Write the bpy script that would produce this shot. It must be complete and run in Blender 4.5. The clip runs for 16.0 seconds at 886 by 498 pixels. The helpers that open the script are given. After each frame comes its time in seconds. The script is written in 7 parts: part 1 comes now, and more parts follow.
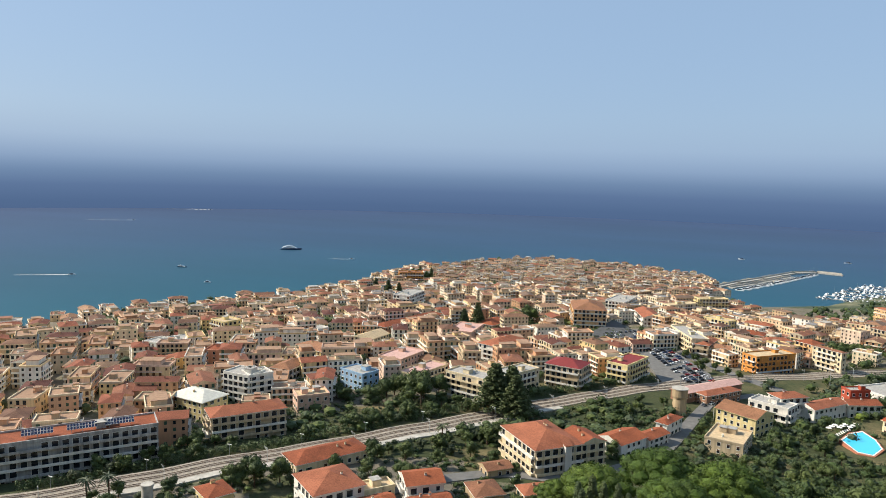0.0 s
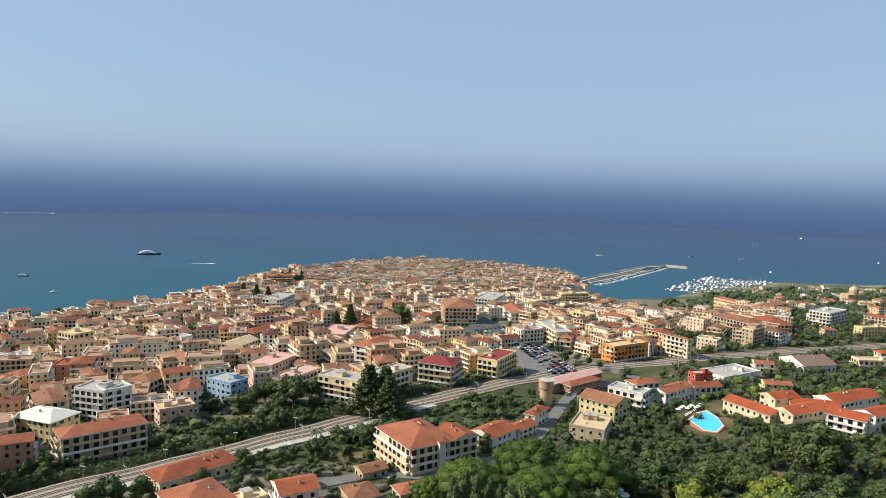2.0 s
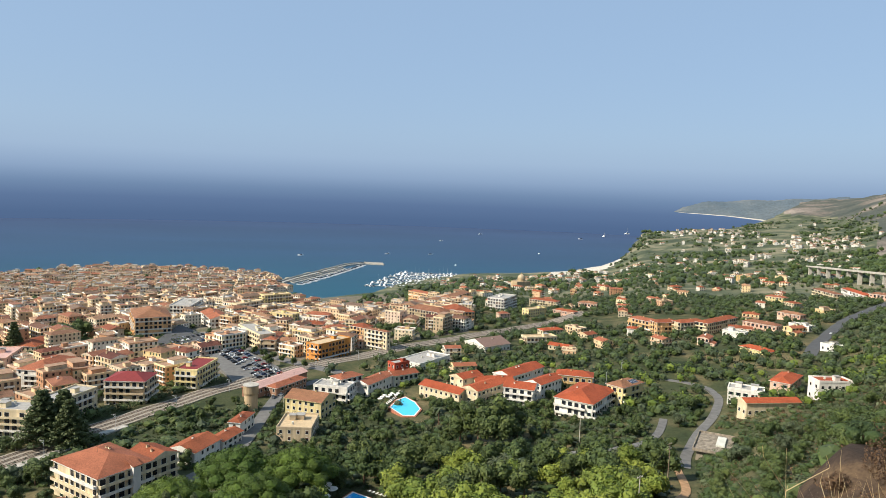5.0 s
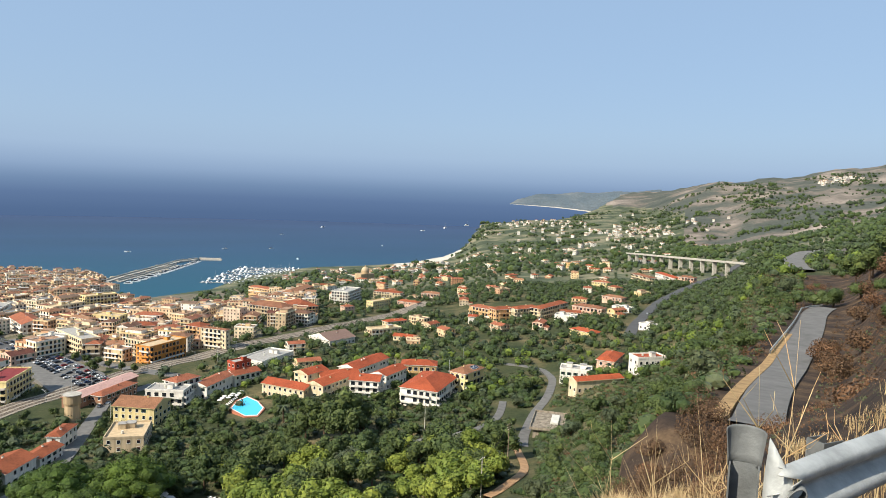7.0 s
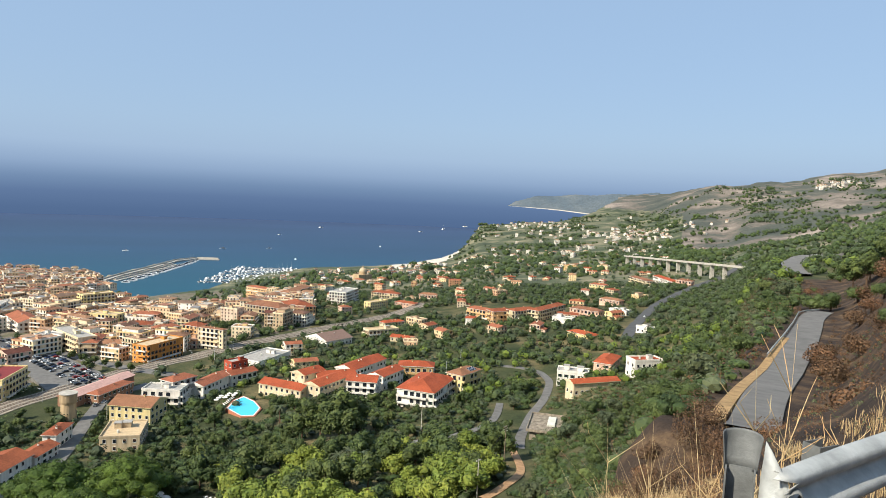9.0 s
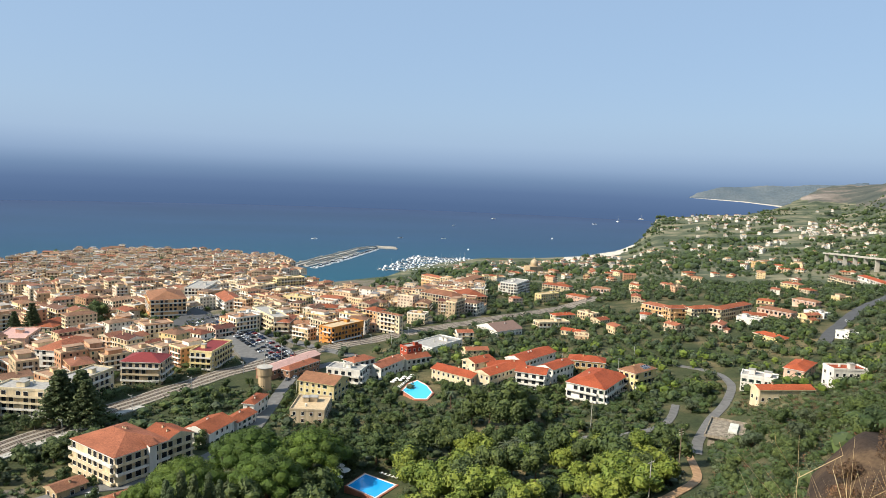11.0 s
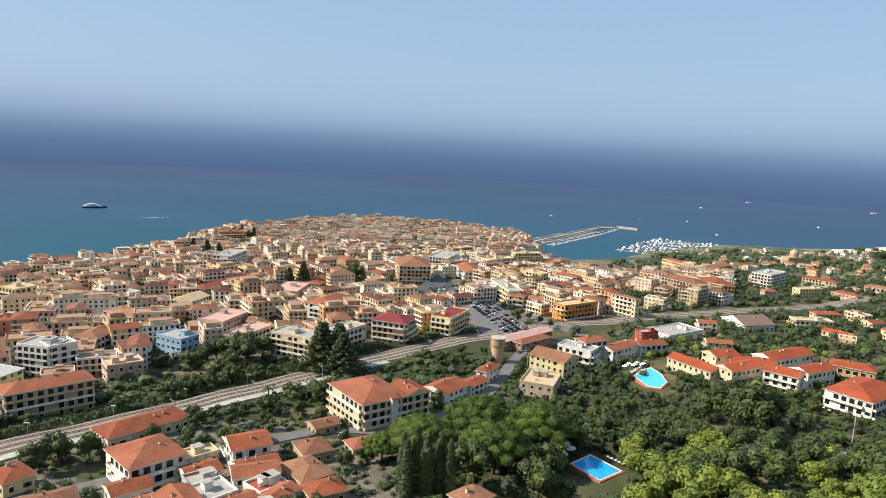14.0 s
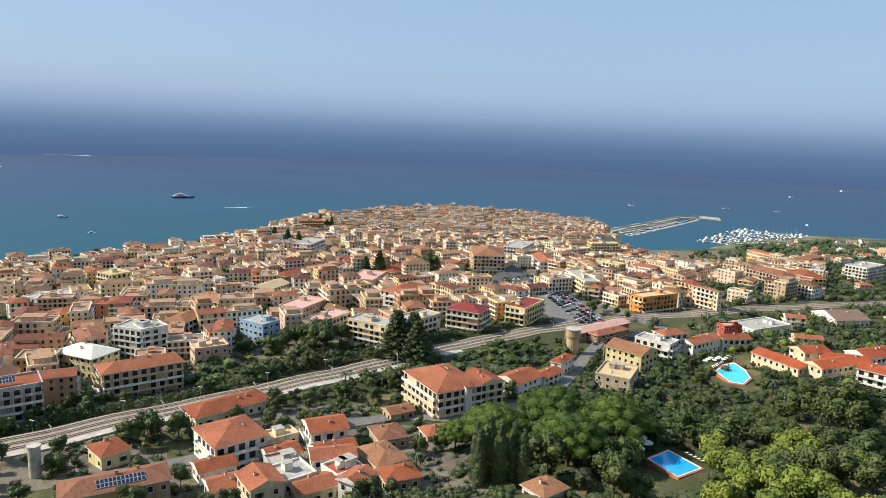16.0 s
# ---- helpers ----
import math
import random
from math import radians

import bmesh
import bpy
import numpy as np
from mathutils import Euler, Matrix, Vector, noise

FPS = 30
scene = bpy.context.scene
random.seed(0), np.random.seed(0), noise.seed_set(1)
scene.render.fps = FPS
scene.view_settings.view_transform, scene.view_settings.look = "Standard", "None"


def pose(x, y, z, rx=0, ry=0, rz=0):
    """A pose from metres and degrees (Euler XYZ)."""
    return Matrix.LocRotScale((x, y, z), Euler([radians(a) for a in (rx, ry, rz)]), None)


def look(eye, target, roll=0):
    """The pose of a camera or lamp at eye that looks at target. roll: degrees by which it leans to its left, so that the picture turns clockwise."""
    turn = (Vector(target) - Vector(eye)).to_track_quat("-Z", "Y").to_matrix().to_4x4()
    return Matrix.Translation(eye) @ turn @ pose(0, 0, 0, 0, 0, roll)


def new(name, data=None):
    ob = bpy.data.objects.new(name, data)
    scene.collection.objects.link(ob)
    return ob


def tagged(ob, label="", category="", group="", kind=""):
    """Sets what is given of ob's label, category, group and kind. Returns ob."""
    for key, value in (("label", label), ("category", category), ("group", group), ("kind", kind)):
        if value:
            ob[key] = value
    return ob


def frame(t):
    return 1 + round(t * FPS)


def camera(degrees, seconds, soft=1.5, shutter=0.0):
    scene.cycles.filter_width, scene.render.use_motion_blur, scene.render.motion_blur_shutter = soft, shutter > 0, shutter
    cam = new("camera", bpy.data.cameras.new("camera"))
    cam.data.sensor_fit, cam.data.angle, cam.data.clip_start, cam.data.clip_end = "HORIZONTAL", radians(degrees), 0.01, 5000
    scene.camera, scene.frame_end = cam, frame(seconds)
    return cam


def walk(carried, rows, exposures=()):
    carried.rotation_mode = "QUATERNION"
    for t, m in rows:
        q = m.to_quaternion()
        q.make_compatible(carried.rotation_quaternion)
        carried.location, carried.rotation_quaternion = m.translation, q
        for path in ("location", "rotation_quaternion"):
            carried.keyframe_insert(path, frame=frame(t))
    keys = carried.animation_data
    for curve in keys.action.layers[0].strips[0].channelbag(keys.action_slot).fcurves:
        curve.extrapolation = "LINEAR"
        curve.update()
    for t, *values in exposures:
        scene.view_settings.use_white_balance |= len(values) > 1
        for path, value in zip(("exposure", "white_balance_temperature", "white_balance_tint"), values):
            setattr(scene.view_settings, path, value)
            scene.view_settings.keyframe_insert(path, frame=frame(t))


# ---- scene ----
# ---- the camera turns on the spot at the lookout: seconds, bearing, tilt, lean ----
cam = camera(64.91, 16.0, 0.9)
TURNS = (
    (0.0, 23.316, -6.187, 1.598),
    (0.5, 22.397, -6.230, 1.689),
    (1.0, 20.237, -6.108, 1.660),
    (1.5, 16.825, -5.933, 1.592),
    (2.0, 12.709, -5.821, 1.645),
    (2.5, 8.295, -5.684, 1.651),
    (3.0, 3.974, -5.608, 1.713),
    (3.5, -0.194, -5.544, 1.757),
    (4.0, -4.148, -5.438, 1.804),
    (4.5, -7.897, -5.257, 1.930),
    (5.0, -11.589, -5.015, 2.125),
    (5.2, -13.044, -4.898, 2.221),
    (7.3, -25.657, -5.184, 2.121),
    (7.5, -26.186, -5.167, 2.059),
    (8.0, -26.619, -5.057, 2.313),
    (8.2, -26.527, -4.989, 2.393),
    (10.3, -16.742, -5.932, 2.594),
    (10.5, -15.053, -6.074, 2.501),
    (11.0, -10.572, -6.337, 2.376),
    (11.5, -6.079, -6.528, 2.365),
    (12.0, -1.927, -6.800, 2.501),
    (12.5, 1.675, -7.160, 2.760),
    (13.0, 4.642, -7.723, 2.927),
    (13.5, 6.967, -8.395, 2.988),
    (14.0, 8.823, -9.087, 2.971),
    (14.5, 10.526, -9.600, 2.800),
    (15.0, 12.263, -9.954, 2.583),
    (15.5, 13.881, -10.120, 2.405),
    (16.0, 14.990, -10.221, 2.242),
)


def aim(bearing, tilt, lean):
    b, k = radians(bearing), radians(tilt)
    eye = Vector((0, 0, 240))
    return look(eye, eye + Vector((-math.sin(b) * math.cos(k), math.cos(b) * math.cos(k), math.sin(k))), lean)


walk(cam, [(t, aim(b, k, lean)) for t, b, k, lean in TURNS], exposures=[(0.0, 0.47), (4.5, 0.48), (8.0, 0.57), (11.0, 0.57), (16.0, 0.55)])

# ---- daylight: a hazy summer afternoon, the sun to the left of the view ----
SUN_BEARING, SUN_HEIGHT = 102.0, 39.0
world = bpy.data.worlds.new("world")
scene.world = world
world.use_nodes = True
wt = world.node_tree
sky = wt.nodes.new("ShaderNodeTexSky")
sky.sky_type, sky.sun_disc = "NISHITA", False
sky.sun_elevation, sky.sun_rotation = radians(SUN_HEIGHT), radians(-SUN_BEARING)
sky.air_density, sky.dust_density, sky.ozone_density = 1.0, 1.5, 1.0
haze = wt.nodes.new("ShaderNodeMix")
haze.data_type = "RGBA"
haze.inputs[0].default_value = 0.8
haze.inputs[7].default_value = (2.55, 3.72, 5.4, 1)
wt.links.new(sky.outputs[0], haze.inputs[6])
wt.links.new(haze.outputs[2], wt.nodes["Background"].inputs[0])
wt.nodes["Background"].inputs[1].default_value = 0.098

sun = new("sun", bpy.data.lights.new("sun", "SUN"))
sun.data.energy, sun.data.angle, sun.data.color = 4.9, radians(0.6), (1.0, 0.92, 0.79)
sb, sh = radians(SUN_BEARING), radians(SUN_HEIGHT)
sun.matrix_world = look((-3000 * math.sin(sb) * math.cos(sh), 3000 * math.cos(sb) * math.cos(sh), 3000 * math.sin(sh)), (0, 0, 0))

# ---- materials ----
def lin(r, g, b):
    """A colour from 0 to 255 as linear light."""
    return tuple(((c / 255) / 12.92 if c <= 10 else ((c / 255 + 0.055) / 1.055) ** 2.4) for c in (r, g, b)) + (1.0,)


class Mat:
    """A small builder of node materials."""

    def __init__(self, name, rough=0.85, metal=0.0, spec=0.3):
        self.m = bpy.data.materials.new(name)
        self.m.use_nodes = True
        self.t = self.m.node_tree
        self.b = self.t.nodes["Principled BSDF"]
        self.b.inputs["Roughness"].default_value = rough
        self.b.inputs["Metallic"].default_value = metal
        self.b.inputs["Specular IOR Level"].default_value = spec

    def node(self, kind, **values):
        n = self.t.nodes.new(kind)
        for k, v in values.items():
            n.inputs[k].default_value = v
        return n

    def link(self, a, b):
        self.t.links.new(a, b)

    def place(self, local=False):
        if local:
            return self.node("ShaderNodeTexCoord").outputs["Object"]
        return self.node("ShaderNodeNewGeometry").outputs["Position"]

    def noise(self, scale, detail=4.0, local=False, stretch=None):
        n = self.node("ShaderNodeTexNoise", Scale=scale, Detail=detail, Roughness=0.6)
        src = self.place(local)
        if stretch:
            mp = self.node("ShaderNodeMapping", Scale=stretch)
            self.link(src, mp.inputs["Vector"])
            src = mp.outputs[0]
        self.link(src, n.inputs["Vector"])
        return n.outputs["Fac"]

    def ramp(self, fac, stops, constant=False):
        r = self.node("ShaderNodeValToRGB")
        e = r.color_ramp.elements
        while len(e) < len(stops):
            e.new(0.5)
        for el, (p, c) in zip(e, stops):
            el.position, el.color = p, c if len(c) == 4 else (*c, 1)
        if constant:
            r.color_ramp.interpolation = "CONSTANT"
        self.link(fac, r.inputs[0])
        return r.outputs[0]

    def mix(self, a, b, fac, mode="MIX"):
        n = self.node("ShaderNodeMix")
        n.data_type, n.blend_type = "RGBA", mode
        for sock, v in ((n.inputs[0], fac), (n.inputs[6], a), (n.inputs[7], b)):
            if isinstance(v, bpy.types.NodeSocket):
                self.link(v, sock)
            else:
                sock.default_value = v
        return n.outputs[2]

    def color(self, c):
        if isinstance(c, bpy.types.NodeSocket):
            self.link(c, self.b.inputs["Base Color"])
        else:
            self.b.inputs["Base Color"].default_value = c
        return self

    def bump(self, fac, strength=0.3, distance=0.05):
        n = self.node("ShaderNodeBump", Strength=strength, Distance=distance)
        self.link(fac, n.inputs["Height"])
        self.link(n.outputs[0], self.b.inputs["Normal"])
        return self


def grey(v):
    return (v, v, v, 1)


def plaster(name, rgb, dirt=0.26):
    """Painted render with rain streaks, patches and a little grain."""
    m = Mat(name, rough=0.9, spec=0.2)
    base = lin(*rgb)
    streak = m.ramp(m.noise(0.5, 5, stretch=(1, 1, 0.12)), ((0.38, grey(1 - dirt)), (0.62, grey(1.0))))
    patch = m.ramp(m.noise(0.09, 3), ((0.3, grey(0.86)), (0.7, grey(1.06))))
    tone = m.ramp(m.node("ShaderNodeObjectInfo").outputs["Random"], ((0, grey(0.9)), (1, grey(1.05))))
    c = m.mix(m.mix(m.mix(base, streak, 1, "MULTIPLY"), patch, 1, "MULTIPLY"), tone, 1, "MULTIPLY")
    m.color(c).bump(m.noise(6, 3), 0.25, 0.03)
    return m.m


def mixed_plaster(name, palette, island):
    """Render in one colour for each house out of a palette."""
    m = Mat(name, rough=0.9, spec=0.2)
    rnd = m.node("ShaderNodeNewGeometry").outputs["Random Per Island"] if island else m.node("ShaderNodeObjectInfo").outputs["Random"]
    base = m.ramp(rnd, [(i / len(palette), lin(*c)) for i, c in enumerate(palette)], True)
    streak = m.ramp(m.noise(0.5, 5, stretch=(1, 1, 0.12)), ((0.36, grey(0.78)), (0.6, grey(1.04))))
    patch = m.ramp(m.noise(0.08, 3), ((0.3, grey(0.9)), (0.7, grey(1.08))))
    m.color(m.mix(m.mix(base, streak, 1, "MULTIPLY"), patch, 1, "MULTIPLY")).bump(m.noise(5, 3), 0.25, 0.03)
    return m.m


def tiles(name, palette, island=False):
    """Clay pantiles: rows of round ribs, with weathered patches."""
    m = Mat(name, rough=0.85, spec=0.2)
    info = m.node("ShaderNodeNewGeometry").outputs["Random Per Island"] if island else m.node("ShaderNodeObjectInfo").outputs["Random"]
    base = m.ramp(info, [(i / max(1, len(palette)), lin(*c)) for i, c in enumerate(palette)], True)
    spots = m.ramp(m.noise(1.6, 5), ((0.35, grey(0.72)), (0.6, grey(1.05))))
    wear = m.ramp(m.noise(0.16, 4), ((0.35, grey(0.78)), (0.65, grey(1.08))))
    w = m.node("ShaderNodeTexWave", Scale=1.4, Distortion=0.3)
    w.wave_profile = "SIN"
    m.link(m.place(True), w.inputs["Vector"])
    ribs = m.ramp(w.outputs["Fac"], ((0.1, grey(0.82)), (0.5, grey(1.0))))
    c = m.mix(m.mix(m.mix(base, spots, 1, "MULTIPLY"), wear, 1, "MULTIPLY"), ribs, 1, "MULTIPLY")
    m.color(c).bump(w.outputs["Fac"], 0.5, 0.06)
    return m.m


def plain(name, rgb, rough=0.8, metal=0.0, spec=0.3, vary=0.2, scale=0.6):
    m = Mat(name, rough, metal, spec)
    v = m.ramp(m.noise(scale, 5), ((0.3, grey(1 - vary)), (0.7, grey(1 + vary * 0.4))))
    m.color(m.mix(lin(*rgb), v, 1, "MULTIPLY")).bump(m.noise(scale * 8, 3), 0.2, 0.02)
    return m.m


def foliage(name, dark, light, hi=None):
    """Leaves: each leaf has its own green."""
    m = Mat(name, rough=0.6, spec=0.25)
    g = m.node("ShaderNodeNewGeometry").outputs["Random Per Island"]
    tone = m.node("ShaderNodeMix", Factor=0.55)
    m.link(g, tone.inputs["A"])
    m.link(m.noise(0.45, 4), tone.inputs["B"])
    c = m.ramp(tone.outputs["Result"], ((0.12, dark), (0.5, light), (0.88, hi or light)))
    big = m.ramp(m.noise(0.12, 3), ((0.3, grey(0.75)), (0.7, grey(1.2))))
    each = m.ramp(m.node("ShaderNodeObjectInfo").outputs["Random"], ((0, (0.8, 0.86, 0.8, 1)), (1, (1.25, 1.15, 1.0, 1))))
    m.color(m.mix(m.mix(c, big, 1, "MULTIPLY"), each, 1, "MULTIPLY"))
    m.b.inputs["Transmission Weight"].default_value = 0.0
    return m.m


WALLS = {
    "white": plaster("white render", (232, 226, 214), 0.22),
    "cream": plaster("cream render", (226, 208, 172)),
    "yellow": plaster("yellow render", (228, 208, 152)),
    "ochre": plaster("ochre render", (205, 172, 118)),
    "beige": plaster("beige render", (200, 180, 148)),
    "stone": plaster("stone render", (186, 162, 128)),
    "peach": plaster("peach render", (226, 184, 134)),
    "pinkwall": plaster("pink render", (222, 182, 158)),
    "salmon": plaster("salmon render", (220, 160, 128)),
    "orange": plaster("orange render", (208, 144, 76)),
    "terracotta": plaster("terracotta render", (176, 84, 62)),
    "brown": plaster("brown render", (160, 122, 98)),
    "grey": plaster("grey render", (186, 182, 176), 0.45),
    "blue": plaster("light blue render", (160, 190, 216)),
    "concrete": plaster("bare concrete", (160, 148, 130), 0.5),
}
ROOFS = {
    "tile": tiles("orange clay tiles", [(160, 91, 61), (150, 85, 58), (164, 101, 74)]),
    "tilered": tiles("fresh red clay tiles", [(178, 90, 57), (168, 84, 54)]),
    "tileb": tiles("brown weathered tiles", [(152, 108, 80), (158, 114, 86), (142, 98, 74)]),
    "maroon": plain("maroon roofing", (128, 52, 50), 0.7),
    "pink": plain("faded pink roofing", (196, 158, 146), 0.8),
    "greyroof": plain("grey roofing felt", (164, 160, 152), 0.85, vary=0.3),
    "sand": plain("sand-coloured roof slab", (196, 172, 136), 0.9, vary=0.25),
    "redroof": plain("red-painted roof", (158, 72, 58), 0.8),
    "pale": plain("pale sheet roof", (206, 204, 190), 0.7),
    "brownroof": plain("brown sheet roof", (128, 104, 92), 0.75),
}
TOWN_COLOURS = [(196, 150, 116), (178, 136, 104), (204, 184, 150), (240, 232, 216), (236, 216, 178), (232, 206, 160), (220, 202, 170), (232, 224, 210), (212, 186, 148), (214, 176, 140), (198, 182, 156), (222, 194, 142), (216, 186, 164), (226, 218, 202), (186, 164, 134), (206, 164, 130)]
OLD_COLOURS = [(240, 234, 222), (176, 140, 108), (236, 216, 184), (228, 196, 152), (214, 188, 152), (204, 178, 146), (224, 202, 168), (192, 164, 130), (218, 192, 158), (214, 190, 166), (230, 216, 192)]
town_wall, old_wall = mixed_plaster("town render", TOWN_COLOURS, False), mixed_plaster("old town render", OLD_COLOURS, True)
ROOF_COLOURS = [(146, 88, 66), (126, 78, 62), (136, 102, 80), (118, 88, 72), (146, 98, 76), (104, 66, 56), (142, 114, 92)]
town_roof, old_roof = tiles("town roof tiles", ROOF_COLOURS), tiles("old town roof tiles", [(158, 120, 92), (144, 106, 82), (168, 132, 104), (134, 94, 74), (152, 100, 76), (128, 106, 90)], True)
FLAT_COLOURS = [(150, 142, 130), (168, 160, 148), (144, 128, 108), (132, 130, 128), (158, 128, 104), (136, 90, 74), (178, 174, 166), (146, 104, 84)]
town_flat = mixed_plaster("town roof terraces", FLAT_COLOURS, True)

glass = plain("dark window glass", (34, 38, 44), 0.15, 0, 0.5, 0.3)
shutter_brown = plain("brown shutters", (92, 66, 50), 0.7)
shutter_green = plain("green shutters", (62, 84, 66), 0.7)
frame_white = plain("white window frames", (220, 216, 206), 0.6, vary=0.1)
zinc_dull = plain("weathered zinc", (108, 110, 108), 0.7, 0.2, 0.4, 0.4, 6)
metal_grey = plain("galvanised steel", (178, 180, 176), 0.62, 0.2, 0.4, 0.35, 5)
dark_metal = plain("dark steel", (60, 58, 58), 0.6, 0.4)
panel_blue = plain("solar cells", (26, 34, 62), 0.2, 0.1, 0.6, 0.15)
wood = plain("grey weathered wood", (132, 116, 98), 0.9)
bark = plain("bark", (92, 74, 58), 0.95, vary=0.4, scale=2)
concrete = plain("old concrete", (182, 176, 164), 0.9, vary=0.35, scale=0.4)
asphalt = plain("asphalt", (112, 110, 106), 0.9, vary=0.3, scale=0.3)
asphalt_new = plain("dark asphalt", (84, 84, 84), 0.9, vary=0.25, scale=0.3)
paint_white = plain("white road paint", (214, 210, 202), 0.8)
ballast = plain("railway ballast", (158, 147, 132), 0.95, vary=0.5, scale=1.2)
rail_steel = plain("rusty rail steel", (92, 74, 62), 0.55, 0.5)
sleeper_mat = plain("concrete sleepers", (146, 134, 120), 0.9)
dirt = plain("bare earth", (176, 140, 104), 0.95, vary=0.35, scale=0.4)
straw_bank = plain("dry straw bank", (166, 136, 94), 0.95, vary=0.4, scale=0.7)
rubber = plain("tyre rubber", (24, 24, 24), 0.85)
boat_white = plain("white gelcoat", (236, 236, 232), 0.3, 0, 0.5, 0.06)
boat_blue = plain("navy hull", (40, 56, 84), 0.35, 0, 0.5, 0.1)
canvas = plain("white canvas", (232, 228, 218), 0.9)
rock = plain("pale rock", (188, 174, 150), 0.95, vary=0.4, scale=0.15)
straw = foliage("dry straw", (0.24, 0.15, 0.08, 1), (0.44, 0.31, 0.17, 1), (0.6, 0.48, 0.3, 1))

LEAF = {
    "green": foliage("broad leaves", (0.02, 0.035, 0.012, 1), (0.052, 0.077, 0.024, 1), (0.1, 0.128, 0.038, 1)),
    "pine": foliage("pine needles", (0.024, 0.044, 0.007, 1), (0.062, 0.1, 0.013, 1), (0.105, 0.15, 0.022, 1)),
    "lime": foliage("light green leaves", (0.068, 0.1, 0.018, 1), (0.14, 0.18, 0.03, 1), (0.21, 0.24, 0.044, 1)),
    "dark": foliage("dark conifer needles", (0.03, 0.045, 0.02, 1), (0.065, 0.09, 0.036, 1), (0.11, 0.135, 0.055, 1)),
    "olive": foliage("olive leaves", (0.027, 0.038, 0.02, 1), (0.064, 0.082, 0.042, 1), (0.105, 0.122, 0.068, 1)),
    "reed": foliage("pale green reeds", (0.05, 0.07, 0.026, 1), (0.1, 0.13, 0.05, 1), (0.16, 0.19, 0.085, 1)),
    "burnt": foliage("scorched leaves", (0.032, 0.019, 0.012, 1), (0.105, 0.058, 0.032, 1), (0.21, 0.12, 0.068, 1)),
}


def ground_material(name, stops, scale):
    m = Mat(name, rough=0.95, spec=0.15)
    big = m.ramp(m.noise(scale, 6), stops)
    fine = m.ramp(m.noise(scale * 22, 4), ((0.3, grey(0.7)), (0.7, grey(1.2))))
    m.color(m.mix(big, fine, 1, "MULTIPLY")).bump(m.noise(scale * 30, 4), 0.5, min(0.5, 0.012 / scale))
    return m.m


scrub = ground_material("scrubland", ((0.3, (0.03, 0.042, 0.018, 1)), (0.48, (0.06, 0.068, 0.03, 1)), (0.6, (0.13, 0.11, 0.055, 1)), (0.74, (0.26, 0.2, 0.1, 1))), 0.03)
# far fields and hillside: distance haze is put into the colour as greyed tones
fields = ground_material("far fields and woods greyed by haze", ((0.32, (0.045, 0.06, 0.036, 1)), (0.48, (0.085, 0.10, 0.058, 1)), (0.56, (0.17, 0.165, 0.10, 1)), (0.68, (0.27, 0.23, 0.15, 1))), 0.011)
hillside = ground_material("wooded hillside greyed by haze", ((0.3, (0.058, 0.068, 0.056, 1)), (0.47, (0.088, 0.094, 0.076, 1)), (0.54, (0.16, 0.137, 0.11, 1)), (0.7, (0.34, 0.28, 0.23, 1))), 0.0042)
burnt_ground = ground_material("burnt slope with dry grass", ((0.3, (0.022, 0.017, 0.014, 1)), (0.5, (0.055, 0.038, 0.027, 1)), (0.62, (0.11, 0.072, 0.042, 1)), (0.78, (0.24, 0.165, 0.085, 1))), 0.16)
town_ground = ground_material("town streets and yards", ((0.3, (0.10, 0.09, 0.072, 1)), (0.5, (0.18, 0.155, 0.115, 1)), (0.62, (0.10, 0.10, 0.055, 1)), (0.75, (0.28, 0.23, 0.165, 1))), 0.05)
# headland hills: blue air haze painted into the base colour
far_hills = ground_material("far hills with haze tint", ((0.3, (0.08, 0.11, 0.135, 1)), (0.5, (0.11, 0.135, 0.15, 1)), (0.7, (0.18, 0.19, 0.185, 1))), 0.004)
cliff_mat = ground_material("sandstone cliff", ((0.3, (0.22, 0.16, 0.10, 1)), (0.6, (0.42, 0.33, 0.22, 1)), (0.75, (0.08, 0.09, 0.05, 1))), 0.05)
sand = ground_material("white beach sand", ((0.3, (0.5, 0.44, 0.36, 1)), (0.7, (0.66, 0.6, 0.5, 1))), 0.03)


def sea_material():
    m = Mat("sea water", rough=0.5, spec=0.18)
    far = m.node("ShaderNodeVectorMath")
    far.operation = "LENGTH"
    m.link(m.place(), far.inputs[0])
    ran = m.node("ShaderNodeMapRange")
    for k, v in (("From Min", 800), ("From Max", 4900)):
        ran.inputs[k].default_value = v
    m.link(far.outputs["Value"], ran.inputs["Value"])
    # teal shallows; the far blue is tinted to meet the painted haze band
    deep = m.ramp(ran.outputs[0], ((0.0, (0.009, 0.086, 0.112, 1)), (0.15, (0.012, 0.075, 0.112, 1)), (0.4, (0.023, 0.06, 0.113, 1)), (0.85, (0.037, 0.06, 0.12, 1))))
    slick = m.ramp(m.noise(0.0016, 5, stretch=(0.35, 1, 1)), ((0.38, grey(0.92)), (0.68, grey(1.12))))
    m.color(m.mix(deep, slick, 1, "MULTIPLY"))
    m.bump(m.noise(0.12, 4), 0.25, 0.5)
    return m.m


sea_mat = sea_material()
pool_water = Mat("pool water", 0.08, 0, 0.5).color(lin(70, 196, 226)).m
pool_deep = Mat("deep blue pool water", 0.08, 0, 0.5).color(lin(36, 158, 222)).m
